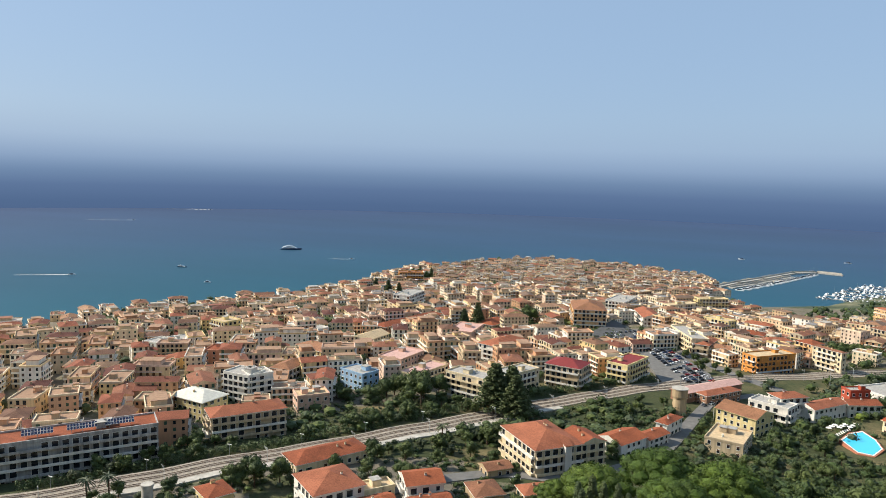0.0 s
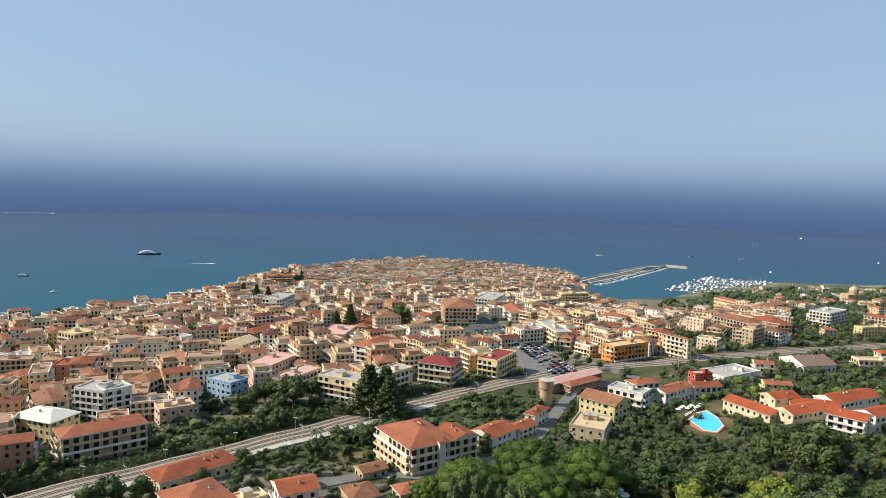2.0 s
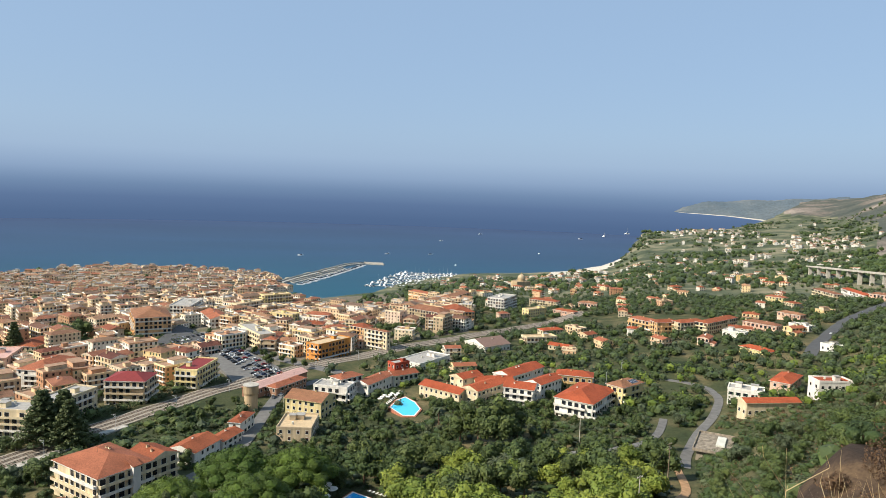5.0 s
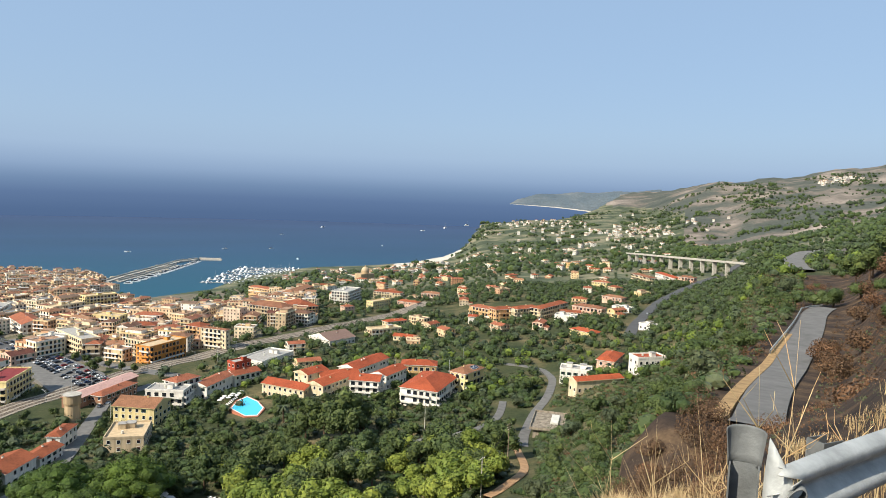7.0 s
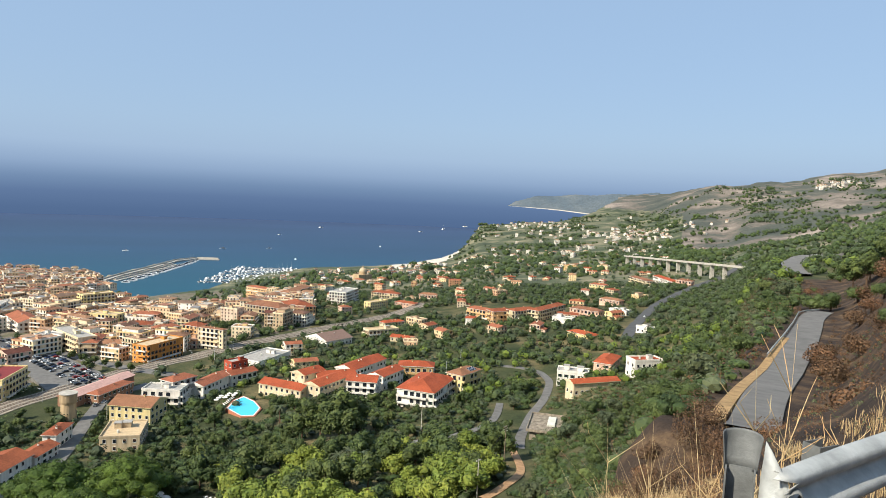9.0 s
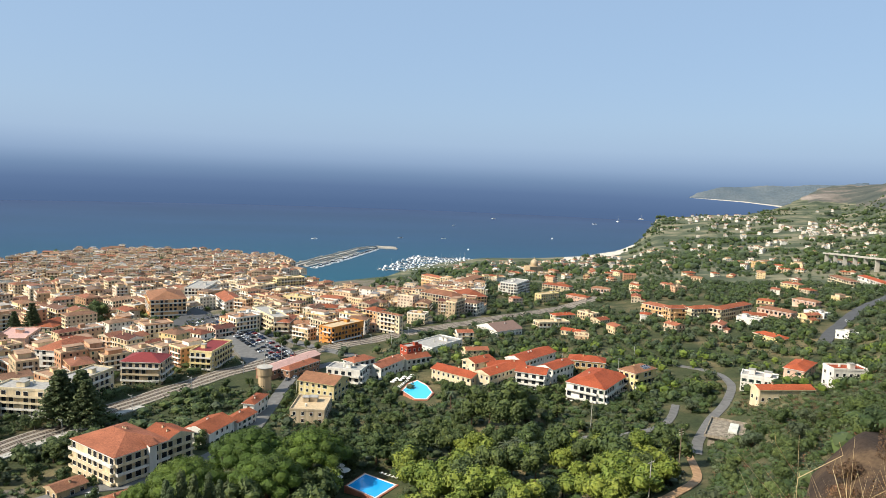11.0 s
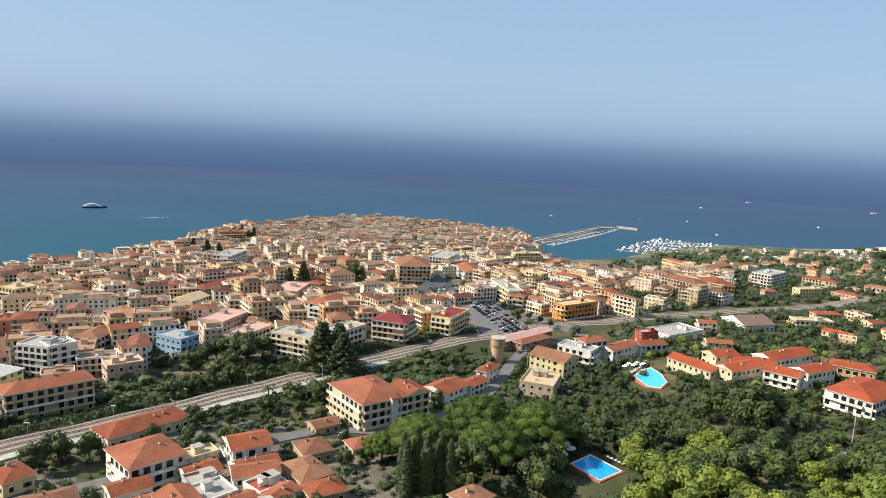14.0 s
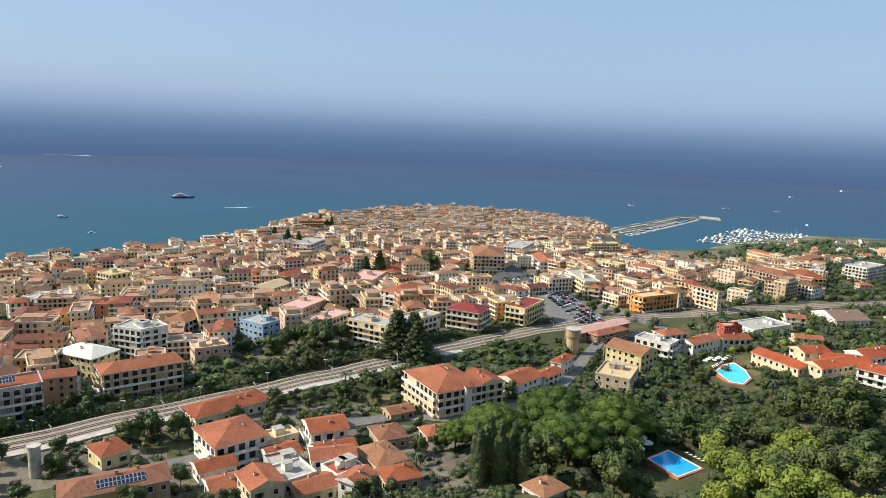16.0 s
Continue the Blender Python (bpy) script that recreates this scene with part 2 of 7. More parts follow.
# ---- lie of the land: heights along bearings from the lookout, degrees to the left of north ----
EYE_Z = 240.0
RANGES = (0, 14, 64, 128, 208, 320, 448, 608, 832, 1120, 1520, 2080, 2880, 3500, 4100, 4850)
PROFILES = (
    (180, (238.4, 240.0, 256.0, 288.0, 320.0, 352.0, 384.0, 400.0, 416.0, 432.0, 448.0, 464.0, 480.0, 455.4, 433.6, 418.2)),
    (110, (238.4, 238.0, 233.6, 224.0, 208.0, 192.0, 176.0, 160.0, 144.0, 128.0, 112.0, 96.0, 80.0, 102.7, 121.6, 135.1)),
    (62, (238.4, 226.0, 188.8, 155.2, 124.8, 113.6, 107.2, 100.8, 89.6, 83.2, 80.0, 80.0, 80.0, 105.4, 126.1, 141.0)),
    (20, (238.4, 226.0, 188.8, 152.0, 121.6, 112.0, 107.2, 99.2, 89.6, 80.0, 75.2, 75.2, 75.2, 101.3, 122.7, 138.1)),
    (0, (238.4, 226.0, 190.4, 156.8, 126.4, 113.6, 108.0, 99.2, 88.0, 75.2, 48.0, 32.0, 32.0, 65.0, 91.9, 111.3)),
    (-20, (238.4, 228.0, 196.8, 164.8, 134.4, 120.0, 113.6, 105.6, 92.8, 76.8, 44.8, 12.8, 12.8, 48.8, 78.3, 99.4)),
    (-25.2, (238.4, 229.3, 200.5, 170.0, 140.5, 123.0, 116.5, 111.0, 102.0, 86.0, 50.0, 16.0, 6.0, 48.0, 78.0, 99.0)),
    (-28, (238.4, 229.8, 202.5, 173.0, 144.5, 125.0, 118.5, 115.0, 108.0, 94.0, 70.0, 60.0, 74.0, 80.0, 90.0, 110.0)),
    (-32, (238.4, 230.5, 204.8, 176.0, 147.2, 126.4, 120.0, 118.4, 113.6, 99.2, 80.0, 76.8, 96.0, 98.7, 103.3, 121.2)),
    (-40, (238.4, 233.5, 211.2, 187.2, 166.4, 145.6, 131.2, 128.0, 123.2, 113.6, 102.4, 105.6, 121.6, 145.8, 205.8, 254.8)),
    (-46, (238.4, 233.0, 216.0, 198.4, 182.4, 164.8, 152.0, 144.0, 132.8, 123.2, 120.0, 131.2, 195.2, 291.2, 322.0, 319.2)),
    (-50, (238.4, 234.2, 220.8, 211.2, 208.0, 201.6, 198.4, 196.8, 179.2, 158.4, 150.4, 166.4, 249.6, 312.7, 353.9, 350.9)),
    (-54, (238.4, 235.0, 224.0, 213.6, 208.0, 203.2, 200.8, 203.2, 188.8, 169.6, 172.8, 204.8, 284.8, 355.4, 410.0, 402.0)),
    (-60, (238.4, 236.4, 229.6, 224.0, 222.4, 225.6, 227.2, 225.6, 220.8, 224.0, 233.6, 256.0, 307.2, 405.0, 482.0, 486.0)),
    (-75, (238.4, 238.0, 236.8, 240.0, 244.8, 252.8, 259.2, 264.0, 272.0, 284.8, 300.8, 320.0, 368.0, 428.5, 479.2, 487.4)),
    (-180, (238.4, 240.0, 256.0, 288.0, 320.0, 352.0, 384.0, 400.0, 416.0, 432.0, 448.0, 464.0, 480.0, 455.4, 433.6, 418.2)),
)
# the shore: bearing, distance, and how far inland the ground starts to fall
SHORE = ((180, 9000, 40), (112, 9000, 40), (100, 960, 35), (56, 745, 35), (46, 815, 35), (37, 860, 35), (30, 1000, 38), (26.5, 1190, 42), (23, 1230, 42), (17, 1379, 38), (9, 1448, 38), (2.5, 1389, 42), (1.2, 1232, 96), (0, 1440, 520), (-3, 1510, 700), (-6, 1580, 760), (-9, 1808, 950), (-14, 2019, 900), (-18, 2080, 700), (-22, 2190, 320), (-24.6, 2410, 330), (-26.4, 2800, 330), (-27.6, 3360, 112), (-30, 3440, 144), (-34, 3600, 192), (-36.5, 4000, 150), (-38, 4500, 150), (-39.5, 9000, 40), (-180, 9000, 40))


HILL_ROAD = [(44, 37.4), (55.3, 46.5), (68.5, 57), (82.4, 67.1), (108.9, 85.9), (135.6, 104.2), (162, 123), (187.3, 141.4), (209, 149), (232, 150), (300, 214), (348, 272), (378, 301.5), (412.6, 330.6), (445, 350), (468, 357), (474, 345), (462, 322)]


def between(x, xs, ys):
    """ys at x, eased from one knot to the next."""
    x = min(max(x, xs[0]), xs[-1])
    for a, b, p, q in zip(xs, xs[1:], ys, ys[1:]):
        if x <= b:
            return p + (q - p) * (x - a) / (b - a)
    return ys[-1]


def ground_z(x, y):
    """The height of the ground, metres over the sea; the hill road lies on a level shelf cut into the slope."""
    far = math.hypot(x, y)
    if 40 < far < 300 and x > 0 and 0.5 < y / x < 1.2:
        best, foot = 1e9, None
        for (ax, ay), (bx, by) in zip(HILL_ROAD[:7], HILL_ROAD[1:8]):
            dx, dy = bx - ax, by - ay
            t = max(0.0, min(1.0, ((x - ax) * dx + (y - ay) * dy) / (dx * dx + dy * dy)))
            q = math.hypot(x - ax - t * dx, y - ay - t * dy)
            if q < best:
                best, foot = q, (ax + t * dx, ay + t * dy)
        k = max(0.0, min(1.0, (13.0 - best) / 6.0))
        if k > 0:
            return slope_z(x, y) * (1 - k) + slope_z(*foot) * k
    return slope_z(x, y)


def slope_z(x, y):
    """The height of the natural slope."""
    far, az = math.hypot(x, y), math.degrees(math.atan2(-x, y))
    for (a, low), (b, high) in zip(PROFILES, PROFILES[1:]):
        if a >= az >= b:
            s = (a - az) / (a - b)
            s = s * s * (3 - 2 * s)
            z = between(far, RANGES, low) * (1 - s) + between(far, RANGES, high) * s
            break
    edge = between(-az, [-s[0] for s in SHORE], [s[1] for s in SHORE])
    fall = between(-az, [-s[0] for s in SHORE], [s[2] for s in SHORE])
    if 1.0 < az < 70:
        edge += 14 * math.sin(az * 2.3) + 9 * math.sin(az * 5.1 + 1)
    amp = (0.15 if far < 330 and az < -34 else 1.0) * min(1.0, max(0.0, far - 20) / 60) * (1.0 if far < 1400 else 3.0)
    z += amp * (0.5 * math.sin(x * 0.045 + 1) * math.sin(y * 0.051) + 0.25 * math.sin(x * 0.13 + y * 0.09))
    if far > 1600 and az < -38:
        k = min(1.0, (far - 1600) / 1300)
        z += k * (5 * math.sin(az * 1.9 + far * 0.004) * math.sin(far * 0.0061 + az * 0.3) + 2.5 * math.sin(az * 5.3 + far * 0.011))
    if far > edge - fall:
        s = min(1.0, (far - edge + fall) / fall)
        z = z * (1 - s ** 0.85 if fall > 90 else 1 - s) + (-1.0) * s
        if far > edge:
            z = max(-70.0, -1.0 - (far - edge) * 0.12)
    return z

# ---- building helpers ----
def mesh_of(name, verts, faces, mats, idx=None, smooth=False):
    me = bpy.data.meshes.new(name)
    me.from_pydata(verts, [], faces)
    for m in mats:
        me.materials.append(m)
    if idx:
        me.polygons.foreach_set("material_index", idx)
    if smooth:
        me.polygons.foreach_set("use_smooth", [True] * len(faces))
    me.update()
    return me


class Soup:
    """Vertices and faces of one mesh, gathered shape by shape."""

    def __init__(self, *mats):
        self.v, self.f, self.i, self.mats = [], [], [], list(mats)

    def add(self, verts, faces, m=0):
        n = len(self.v)
        self.v.extend(verts)
        self.f.extend([tuple(k + n for k in f) for f in faces])
        self.i.extend([m] * len(faces))

    def box(self, x0, y0, z0, x1, y1, z1, m=0, at=None):
        p = [(x0, y0, z0), (x1, y0, z0), (x1, y1, z0), (x0, y1, z0), (x0, y0, z1), (x1, y0, z1), (x1, y1, z1), (x0, y1, z1)]
        if at:
            p = [tuple(at @ Vector(q)) for q in p]
        self.add(p, [(3, 2, 1, 0), (4, 5, 6, 7), (0, 1, 5, 4), (1, 2, 6, 5), (2, 3, 7, 6), (3, 0, 4, 7)], m)

    def tube(self, a, b, r0, r1, n=8, m=0, cap=True):
        a, b = Vector(a), Vector(b)
        ax = (b - a).normalized()
        u = ax.orthogonal().normalized()
        w = ax.cross(u)
        ring = [u * math.cos(2 * math.pi * k / n) + w * math.sin(2 * math.pi * k / n) for k in range(n)]
        p = [tuple(a + q * r0) for q in ring] + [tuple(b + q * r1) for q in ring]
        f = [(k, (k + 1) % n, n + (k + 1) % n, n + k) for k in range(n)]
        if cap:
            f += [tuple(range(n - 1, -1, -1)), tuple(range(n, 2 * n))]
        self.add(p, f, m)

    def mesh(self, name, smooth=False):
        return mesh_of(name, self.v, self.f, self.mats, self.i if len(self.mats) > 1 else None, smooth)


def part(name, soup, parent, label="", smooth=False):
    """One mesh object under a thing or under a part."""
    ob = new(name, soup.mesh(name, smooth) if isinstance(soup, Soup) else soup)
    ob.parent = parent
    return tagged(ob, label)


def thing(name, m, label, category, group=""):
    ob = new(name)
    ob.matrix_world = m
    ob.empty_display_size = 0.5
    return tagged(ob, label, category, group)


def single(name, soup, m, label, category, group="", kind="", smooth=False):
    ob = new(name, soup.mesh(name, smooth))
    ob.matrix_world = m
    return tagged(ob, label, category, group, kind)


# ---- the ground: one sheet from the lookout to the far hills, finer where the view goes ----
def in_town(x, y):
    far, az = math.hypot(x, y), math.degrees(math.atan2(-x, y))
    if far > 1480 or far < 330:
        return False
    rail = between(-az, (-62, -40, -20, 0, 13), (250, 320, 400, 520, 640))
    if az > -14:
        return far > rail + 18 and (az > -9 or far < 1000)
    return False


def build_ground():
    azs = [180 - 6 * k for k in range(19)] + [a * 0.5 for a in range(131, -151, -1)] + [-76 - 8 * k for k in range(13)]
    rs, r = [], 2.0
    while r < 4840:
        rs.append(r)
        r *= 1.045 if r < 60 else 1.022
    rs.append(4850.0)
    verts, faces, idx = [(0, 0, 238.4)], [], []
    n = len(azs)
    for r in rs:
        for a in azs:
            b = radians(a)
            x, y = -r * math.sin(b), r * math.cos(b)
            verts.append((x, y, ground_z(x, y)))
    for k in range(n):
        faces.append((0, 1 + k, 1 + (k + 1) % n))
        idx.append(3)
    for j in range(len(rs) - 1):
        for k in range(n):
            q = (1 + j * n + k, 1 + (j + 1) * n + k, 1 + (j + 1) * n + (k + 1) % n, 1 + j * n + (k + 1) % n)
            faces.append(q)
            r, a = (rs[j] + rs[j + 1]) / 2, azs[k]
            zs = [verts[i][2] for i in q]
            z, x, y = sum(zs) / 4, -r * math.sin(radians(a)), r * math.cos(radians(a))
            fall = (max(zs) - min(zs)) / (rs[j + 1] - rs[j])
            m = 0
            if z < (12 if a > -27.4 and r < 3000 else 5) and a < -20:
                m = 5
            elif z < 74 and fall > 0.9 and r > 700:
                m = 4
            elif in_town(x, y) or (9 < a < 52 and 170 < r < 300 and math.sin(x * 0.09) + math.sin(y * 0.11) > -0.9):
                m = 1
            elif (a < -37 and r < 260 and a < -37 - max(0, r - 30) / 17) or (a < -51 and r < 420):
                m = 3
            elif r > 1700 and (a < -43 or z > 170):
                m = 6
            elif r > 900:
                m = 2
            idx.append(m)
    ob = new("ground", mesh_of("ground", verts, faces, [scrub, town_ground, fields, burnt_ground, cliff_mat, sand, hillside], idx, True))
    return tagged(ob, "hillside, town plateau and coast falling to the sea", "ground", kind="structure")


ground = build_ground()


def build_sea():
    v, f = [], []
    azs = list(range(126, -67, -3))
    rs = (500, 1000, 1700, 2600, 3600, 4260)
    for r in rs:
        for a in azs:
            v.append((-r * math.sin(radians(a)), r * math.cos(radians(a)), 0.0))
    n = len(azs)
    for j in range(len(rs) - 1):
        for k in range(n - 1):
            f.append((j * n + k, (j + 1) * n + k, (j + 1) * n + k + 1, j * n + k + 1))
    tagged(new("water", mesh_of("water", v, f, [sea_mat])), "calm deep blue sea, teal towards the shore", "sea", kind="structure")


build_sea()


def build_backdrop():
    """Far sea, haze and sky painted on a glowing band, where nothing shifts any more."""
    m = bpy.data.materials.new("hazy distance and sky")
    m.use_nodes = True
    t = m.node_tree
    t.nodes.remove(t.nodes["Principled BSDF"])
    em = t.nodes.new("ShaderNodeEmission")
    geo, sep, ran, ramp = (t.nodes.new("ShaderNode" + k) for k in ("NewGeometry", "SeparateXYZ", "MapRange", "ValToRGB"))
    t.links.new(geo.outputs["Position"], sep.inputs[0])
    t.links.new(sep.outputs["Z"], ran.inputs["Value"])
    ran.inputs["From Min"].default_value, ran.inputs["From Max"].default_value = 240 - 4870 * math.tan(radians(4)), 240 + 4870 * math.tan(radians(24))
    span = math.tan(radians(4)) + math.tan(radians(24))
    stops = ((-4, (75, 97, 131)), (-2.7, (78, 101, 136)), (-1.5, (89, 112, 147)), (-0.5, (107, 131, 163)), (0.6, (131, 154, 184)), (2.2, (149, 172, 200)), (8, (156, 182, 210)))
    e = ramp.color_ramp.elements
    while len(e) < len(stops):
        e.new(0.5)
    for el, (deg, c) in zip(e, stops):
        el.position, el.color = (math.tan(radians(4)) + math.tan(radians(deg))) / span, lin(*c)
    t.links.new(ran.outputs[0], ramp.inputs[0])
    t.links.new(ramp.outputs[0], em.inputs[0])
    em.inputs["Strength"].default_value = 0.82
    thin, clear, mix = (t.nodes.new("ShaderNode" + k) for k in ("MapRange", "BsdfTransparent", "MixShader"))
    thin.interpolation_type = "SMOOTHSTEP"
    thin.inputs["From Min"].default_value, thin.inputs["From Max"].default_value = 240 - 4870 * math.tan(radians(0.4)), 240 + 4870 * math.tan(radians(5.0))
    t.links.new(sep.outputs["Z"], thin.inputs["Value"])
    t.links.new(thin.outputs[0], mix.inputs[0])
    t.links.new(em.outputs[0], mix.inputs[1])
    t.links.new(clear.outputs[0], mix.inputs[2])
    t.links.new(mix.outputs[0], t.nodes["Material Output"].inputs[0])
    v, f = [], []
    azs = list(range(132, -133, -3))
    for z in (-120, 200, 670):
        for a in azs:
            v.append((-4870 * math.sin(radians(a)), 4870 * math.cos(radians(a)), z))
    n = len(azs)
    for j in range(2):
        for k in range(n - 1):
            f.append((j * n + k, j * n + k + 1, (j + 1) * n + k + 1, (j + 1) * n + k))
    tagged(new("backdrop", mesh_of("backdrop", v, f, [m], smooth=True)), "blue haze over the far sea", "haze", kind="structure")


build_backdrop()


def build_headland():
    """The long spit across the bay, in front of the haze."""
    v, f = [], []
    azs = [-29.8 - 0.15 * k for k in range(80)]
    for r, lift in ((4520, 0.0), (4560, 0.05), (4640, 0.45), (4760, 0.9), (4852, 1.0)):
        for a in azs:
            low = between(-a, (29.8, 33.7, 37.3, 42), (-1.22, -1.37, -1.66, -2.0))
            high = between(-a, (29.8, 30.4, 32, 34.5, 37, 40.7, 42), (-1.2, -0.77, -0.35, -0.12, 0.02, 0.3, 0.45)) + 0.04 * math.sin(a * 2.1) + 0.015 * math.sin(a * 13)
            b, el = radians(a), radians(low + (high - low) * lift)
            v.append((-r * math.sin(b), r * math.cos(b), 240 + r * math.tan(el)))
    n = len(azs)
    for j in range(4):
        for k in range(n - 1):
            f.append((j * n + k, (j + 1) * n + k, (j + 1) * n + k + 1, j * n + k + 1))
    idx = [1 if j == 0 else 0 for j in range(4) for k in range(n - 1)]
    tagged(new("backdrop_headland", mesh_of("headland", v, f, [far_hills, sand], idx, True)), "far headland tinted hazy blue with a long pale beach", "headland", kind="structure")


build_headland()


def ribbon(name, pts, width, lift, mat, label, category="road", sub=6.0, kind="structure", spread=0.0):
    """A strip laid over the ground along a line."""
    line = []
    for a, b in zip(pts, pts[1:]):
        k = max(1, int(math.dist(a, b) / sub))
        line += [(a[0] + (b[0] - a[0]) * i / k, a[1] + (b[1] - a[1]) * i / k) for i in range(k)]
    line.append(pts[-1])
    for _ in range(4):
        line = [line[0]] + [((p[0] + 2 * q[0] + r[0]) / 4, (p[1] + 2 * q[1] + r[1]) / 4) for p, q, r in zip(line, line[1:], line[2:])] + [line[-1]]
    v, f = [], []
    for i, p in enumerate(line):
        a, b = line[max(0, i - 1)], line[min(len(line) - 1, i + 1)]
        d = math.dist(a, b) or 1
        wide = width + max(0.0, spread - width) * min(1.0, i / 14)
        nx, ny = -(b[1] - a[1]) / d * wide / 2, (b[0] - a[0]) / d * wide / 2
        z = max(ground_z(p[0] + s * nx, p[1] + s * ny) for s in (-1, -0.5, 0, 0.5, 1)) + lift
        v += [(p[0] + nx, p[1] + ny, z - 4), (p[0] + nx, p[1] + ny, z), (p[0] - nx, p[1] - ny, z), (p[0] - nx, p[1] - ny, z - 4)]
    for i in range(len(line) - 1):
        for k in range(3):
            f.append((4 * i + k, 4 * i + 4 + k, 4 * i + 5 + k, 4 * i + 1 + k))
    ob = new(name, mesh_of(name, v, f, [mat]))
    return tagged(ob, label, category, kind=kind), line


RAIL = [(-270, 120), (-233, 160), (-206, 199), (-183, 240), (-156, 286), (-130, 330), (-96, 385), (-66, 428), (-36, 464), (0, 508), (85, 575), (141, 612), (230, 680), (330, 760)]
ribbon("railway_bed", RAIL, 15, 0.35, ballast, "pale ballast bed of the railway line", "railway")
ribbon("road", HILL_ROAD[:8] + [(202, 149)], 4.0, 0.3, asphalt, "grey asphalt road winding along the hillside", spread=6.6)
ribbon("road", HILL_ROAD[11:], 12, 1.3, asphalt, "grey asphalt hairpin bend on the hillside")
ribbon("verge", [(x - 2.0, y + 2.4) for x, y in HILL_ROAD[:6]], 1.4, 0.36, straw_bank, "dry straw verge beside the hillside road", "verge")
ribbon("road", [(360, 430), (394, 465), (430, 496), (487, 546), (554, 595), (646, 659), (760, 738), (900, 800)], 9, 0.6, asphalt_new, "two-lane asphalt road in the valley")
ribbon("road", [(151, 243), (160, 258), (172, 275), (191, 298), (215, 321), (241, 356), (256, 392), (235, 420)], 4.6, 0.3, asphalt, "narrow lane between dry banks")
ribbon("road", [(118, 284), (138, 281), (154, 284), (174, 303), (189, 327)], 4, 0.3, asphalt, "short lane below the hotel")
ribbon("path", [(100, 180), (117, 190), (133, 210), (142, 232), (151, 250)], 3, 0.3, dirt, "dirt track through dry grass", "path")
ribbon("road", [(-160, 175), (-130, 215), (-114, 235), (-100, 258), (-84, 272), (-63, 268), (-45, 290), (-28, 325), (-22, 363), (-16, 404), (-10, 445), (15, 470)], 7, 0.4, asphalt, "street beside the station")
ribbon("road", [(-90, 680), (-74, 641), (-58, 616), (0, 522), (30, 490)], 9, 0.3, asphalt, "tree-lined avenue")


def sheet(name, pts, lift, mat, label, category):
    """A flat paved area with a small kerb."""
    z = max(ground_z(*p) for p in pts) + lift
    n = len(pts)
    v = [(x, y, z) for x, y in pts] + [(x, y, z - 4) for x, y in pts]
    f = [tuple(range(n))] + [(k, n + k, n + (k + 1) % n, (k + 1) % n) for k in range(n)]
    return tagged(new(name, mesh_of(name, v, f, [mat])), label, category, kind="structure"), z


PARK_A, park_a_z = sheet("parking_ground", [(-66, 540), (-48, 572), (-14, 505), (-10, 470), (-40, 462)], 0.1, asphalt, "asphalt car park beside the avenue", "car park")
PARK_B, park_b_z = sheet("parking_ground", [(-122, 600), (-112, 690), (-80, 640), (-68, 580), (-100, 560)], 0.1, asphalt_new, "dark asphalt car park", "car park")

# ---- houses ----
def window_mesh(kind):
    """A window set into its frame, in one piece, facing -y, origin at its middle on the wall."""
    s = Soup(frame_white, glass, shutter_brown, shutter_green)
    w, h = (1.35, 1.7) if kind != "door" else (2.3, 2.3)
    side = 0.62 if kind == "shut" else 0.12
    xs = (-w / 2 - side, -w / 2, 0.0, w / 2, w / 2 + side)
    zs = (-h / 2 - 0.16, -h / 2, 0.1, h / 2, h / 2 + 0.12)
    deep = lambda i, k: -0.04 if 0 < i < 4 and 0 < k < 4 and not (i in (1, 3) or k in (1, 3)) else (-0.2 if k == 0 else -0.12)
    v = [(x, deep(i, k), z) for k, z in enumerate(zs) for i, x in enumerate(xs)]
    for k in range(4):
        for i in range(4):
            inner = 0 < i + 1 < 4 and i in (1, 2) and k in (1, 2)
            m = 1 if inner else (3 if kind == "shut" and i in (0, 3) and k in (1, 2) else 0)
            if inner and kind == "half" and k == 2:
                m = 2
            s.f.append((k * 5 + i, k * 5 + i + 1, k * 5 + i + 6, k * 5 + i + 5))
            s.i.append(m)
    rim = [0, 1, 2, 3, 4, 9, 14, 19, 24, 23, 22, 21, 20, 15, 10, 5]
    n = len(v)
    v += [(v[q][0], 0.03, v[q][2]) for q in rim]
    for a in range(16):
        s.f.append((rim[a], n + a, n + (a + 1) % 16, rim[(a + 1) % 16]))
        s.i.append(0)
    s.v = v
    return s.mesh("window")


WINDOWS = {k: window_mesh(k) for k in ("plain", "shut", "half", "door")}


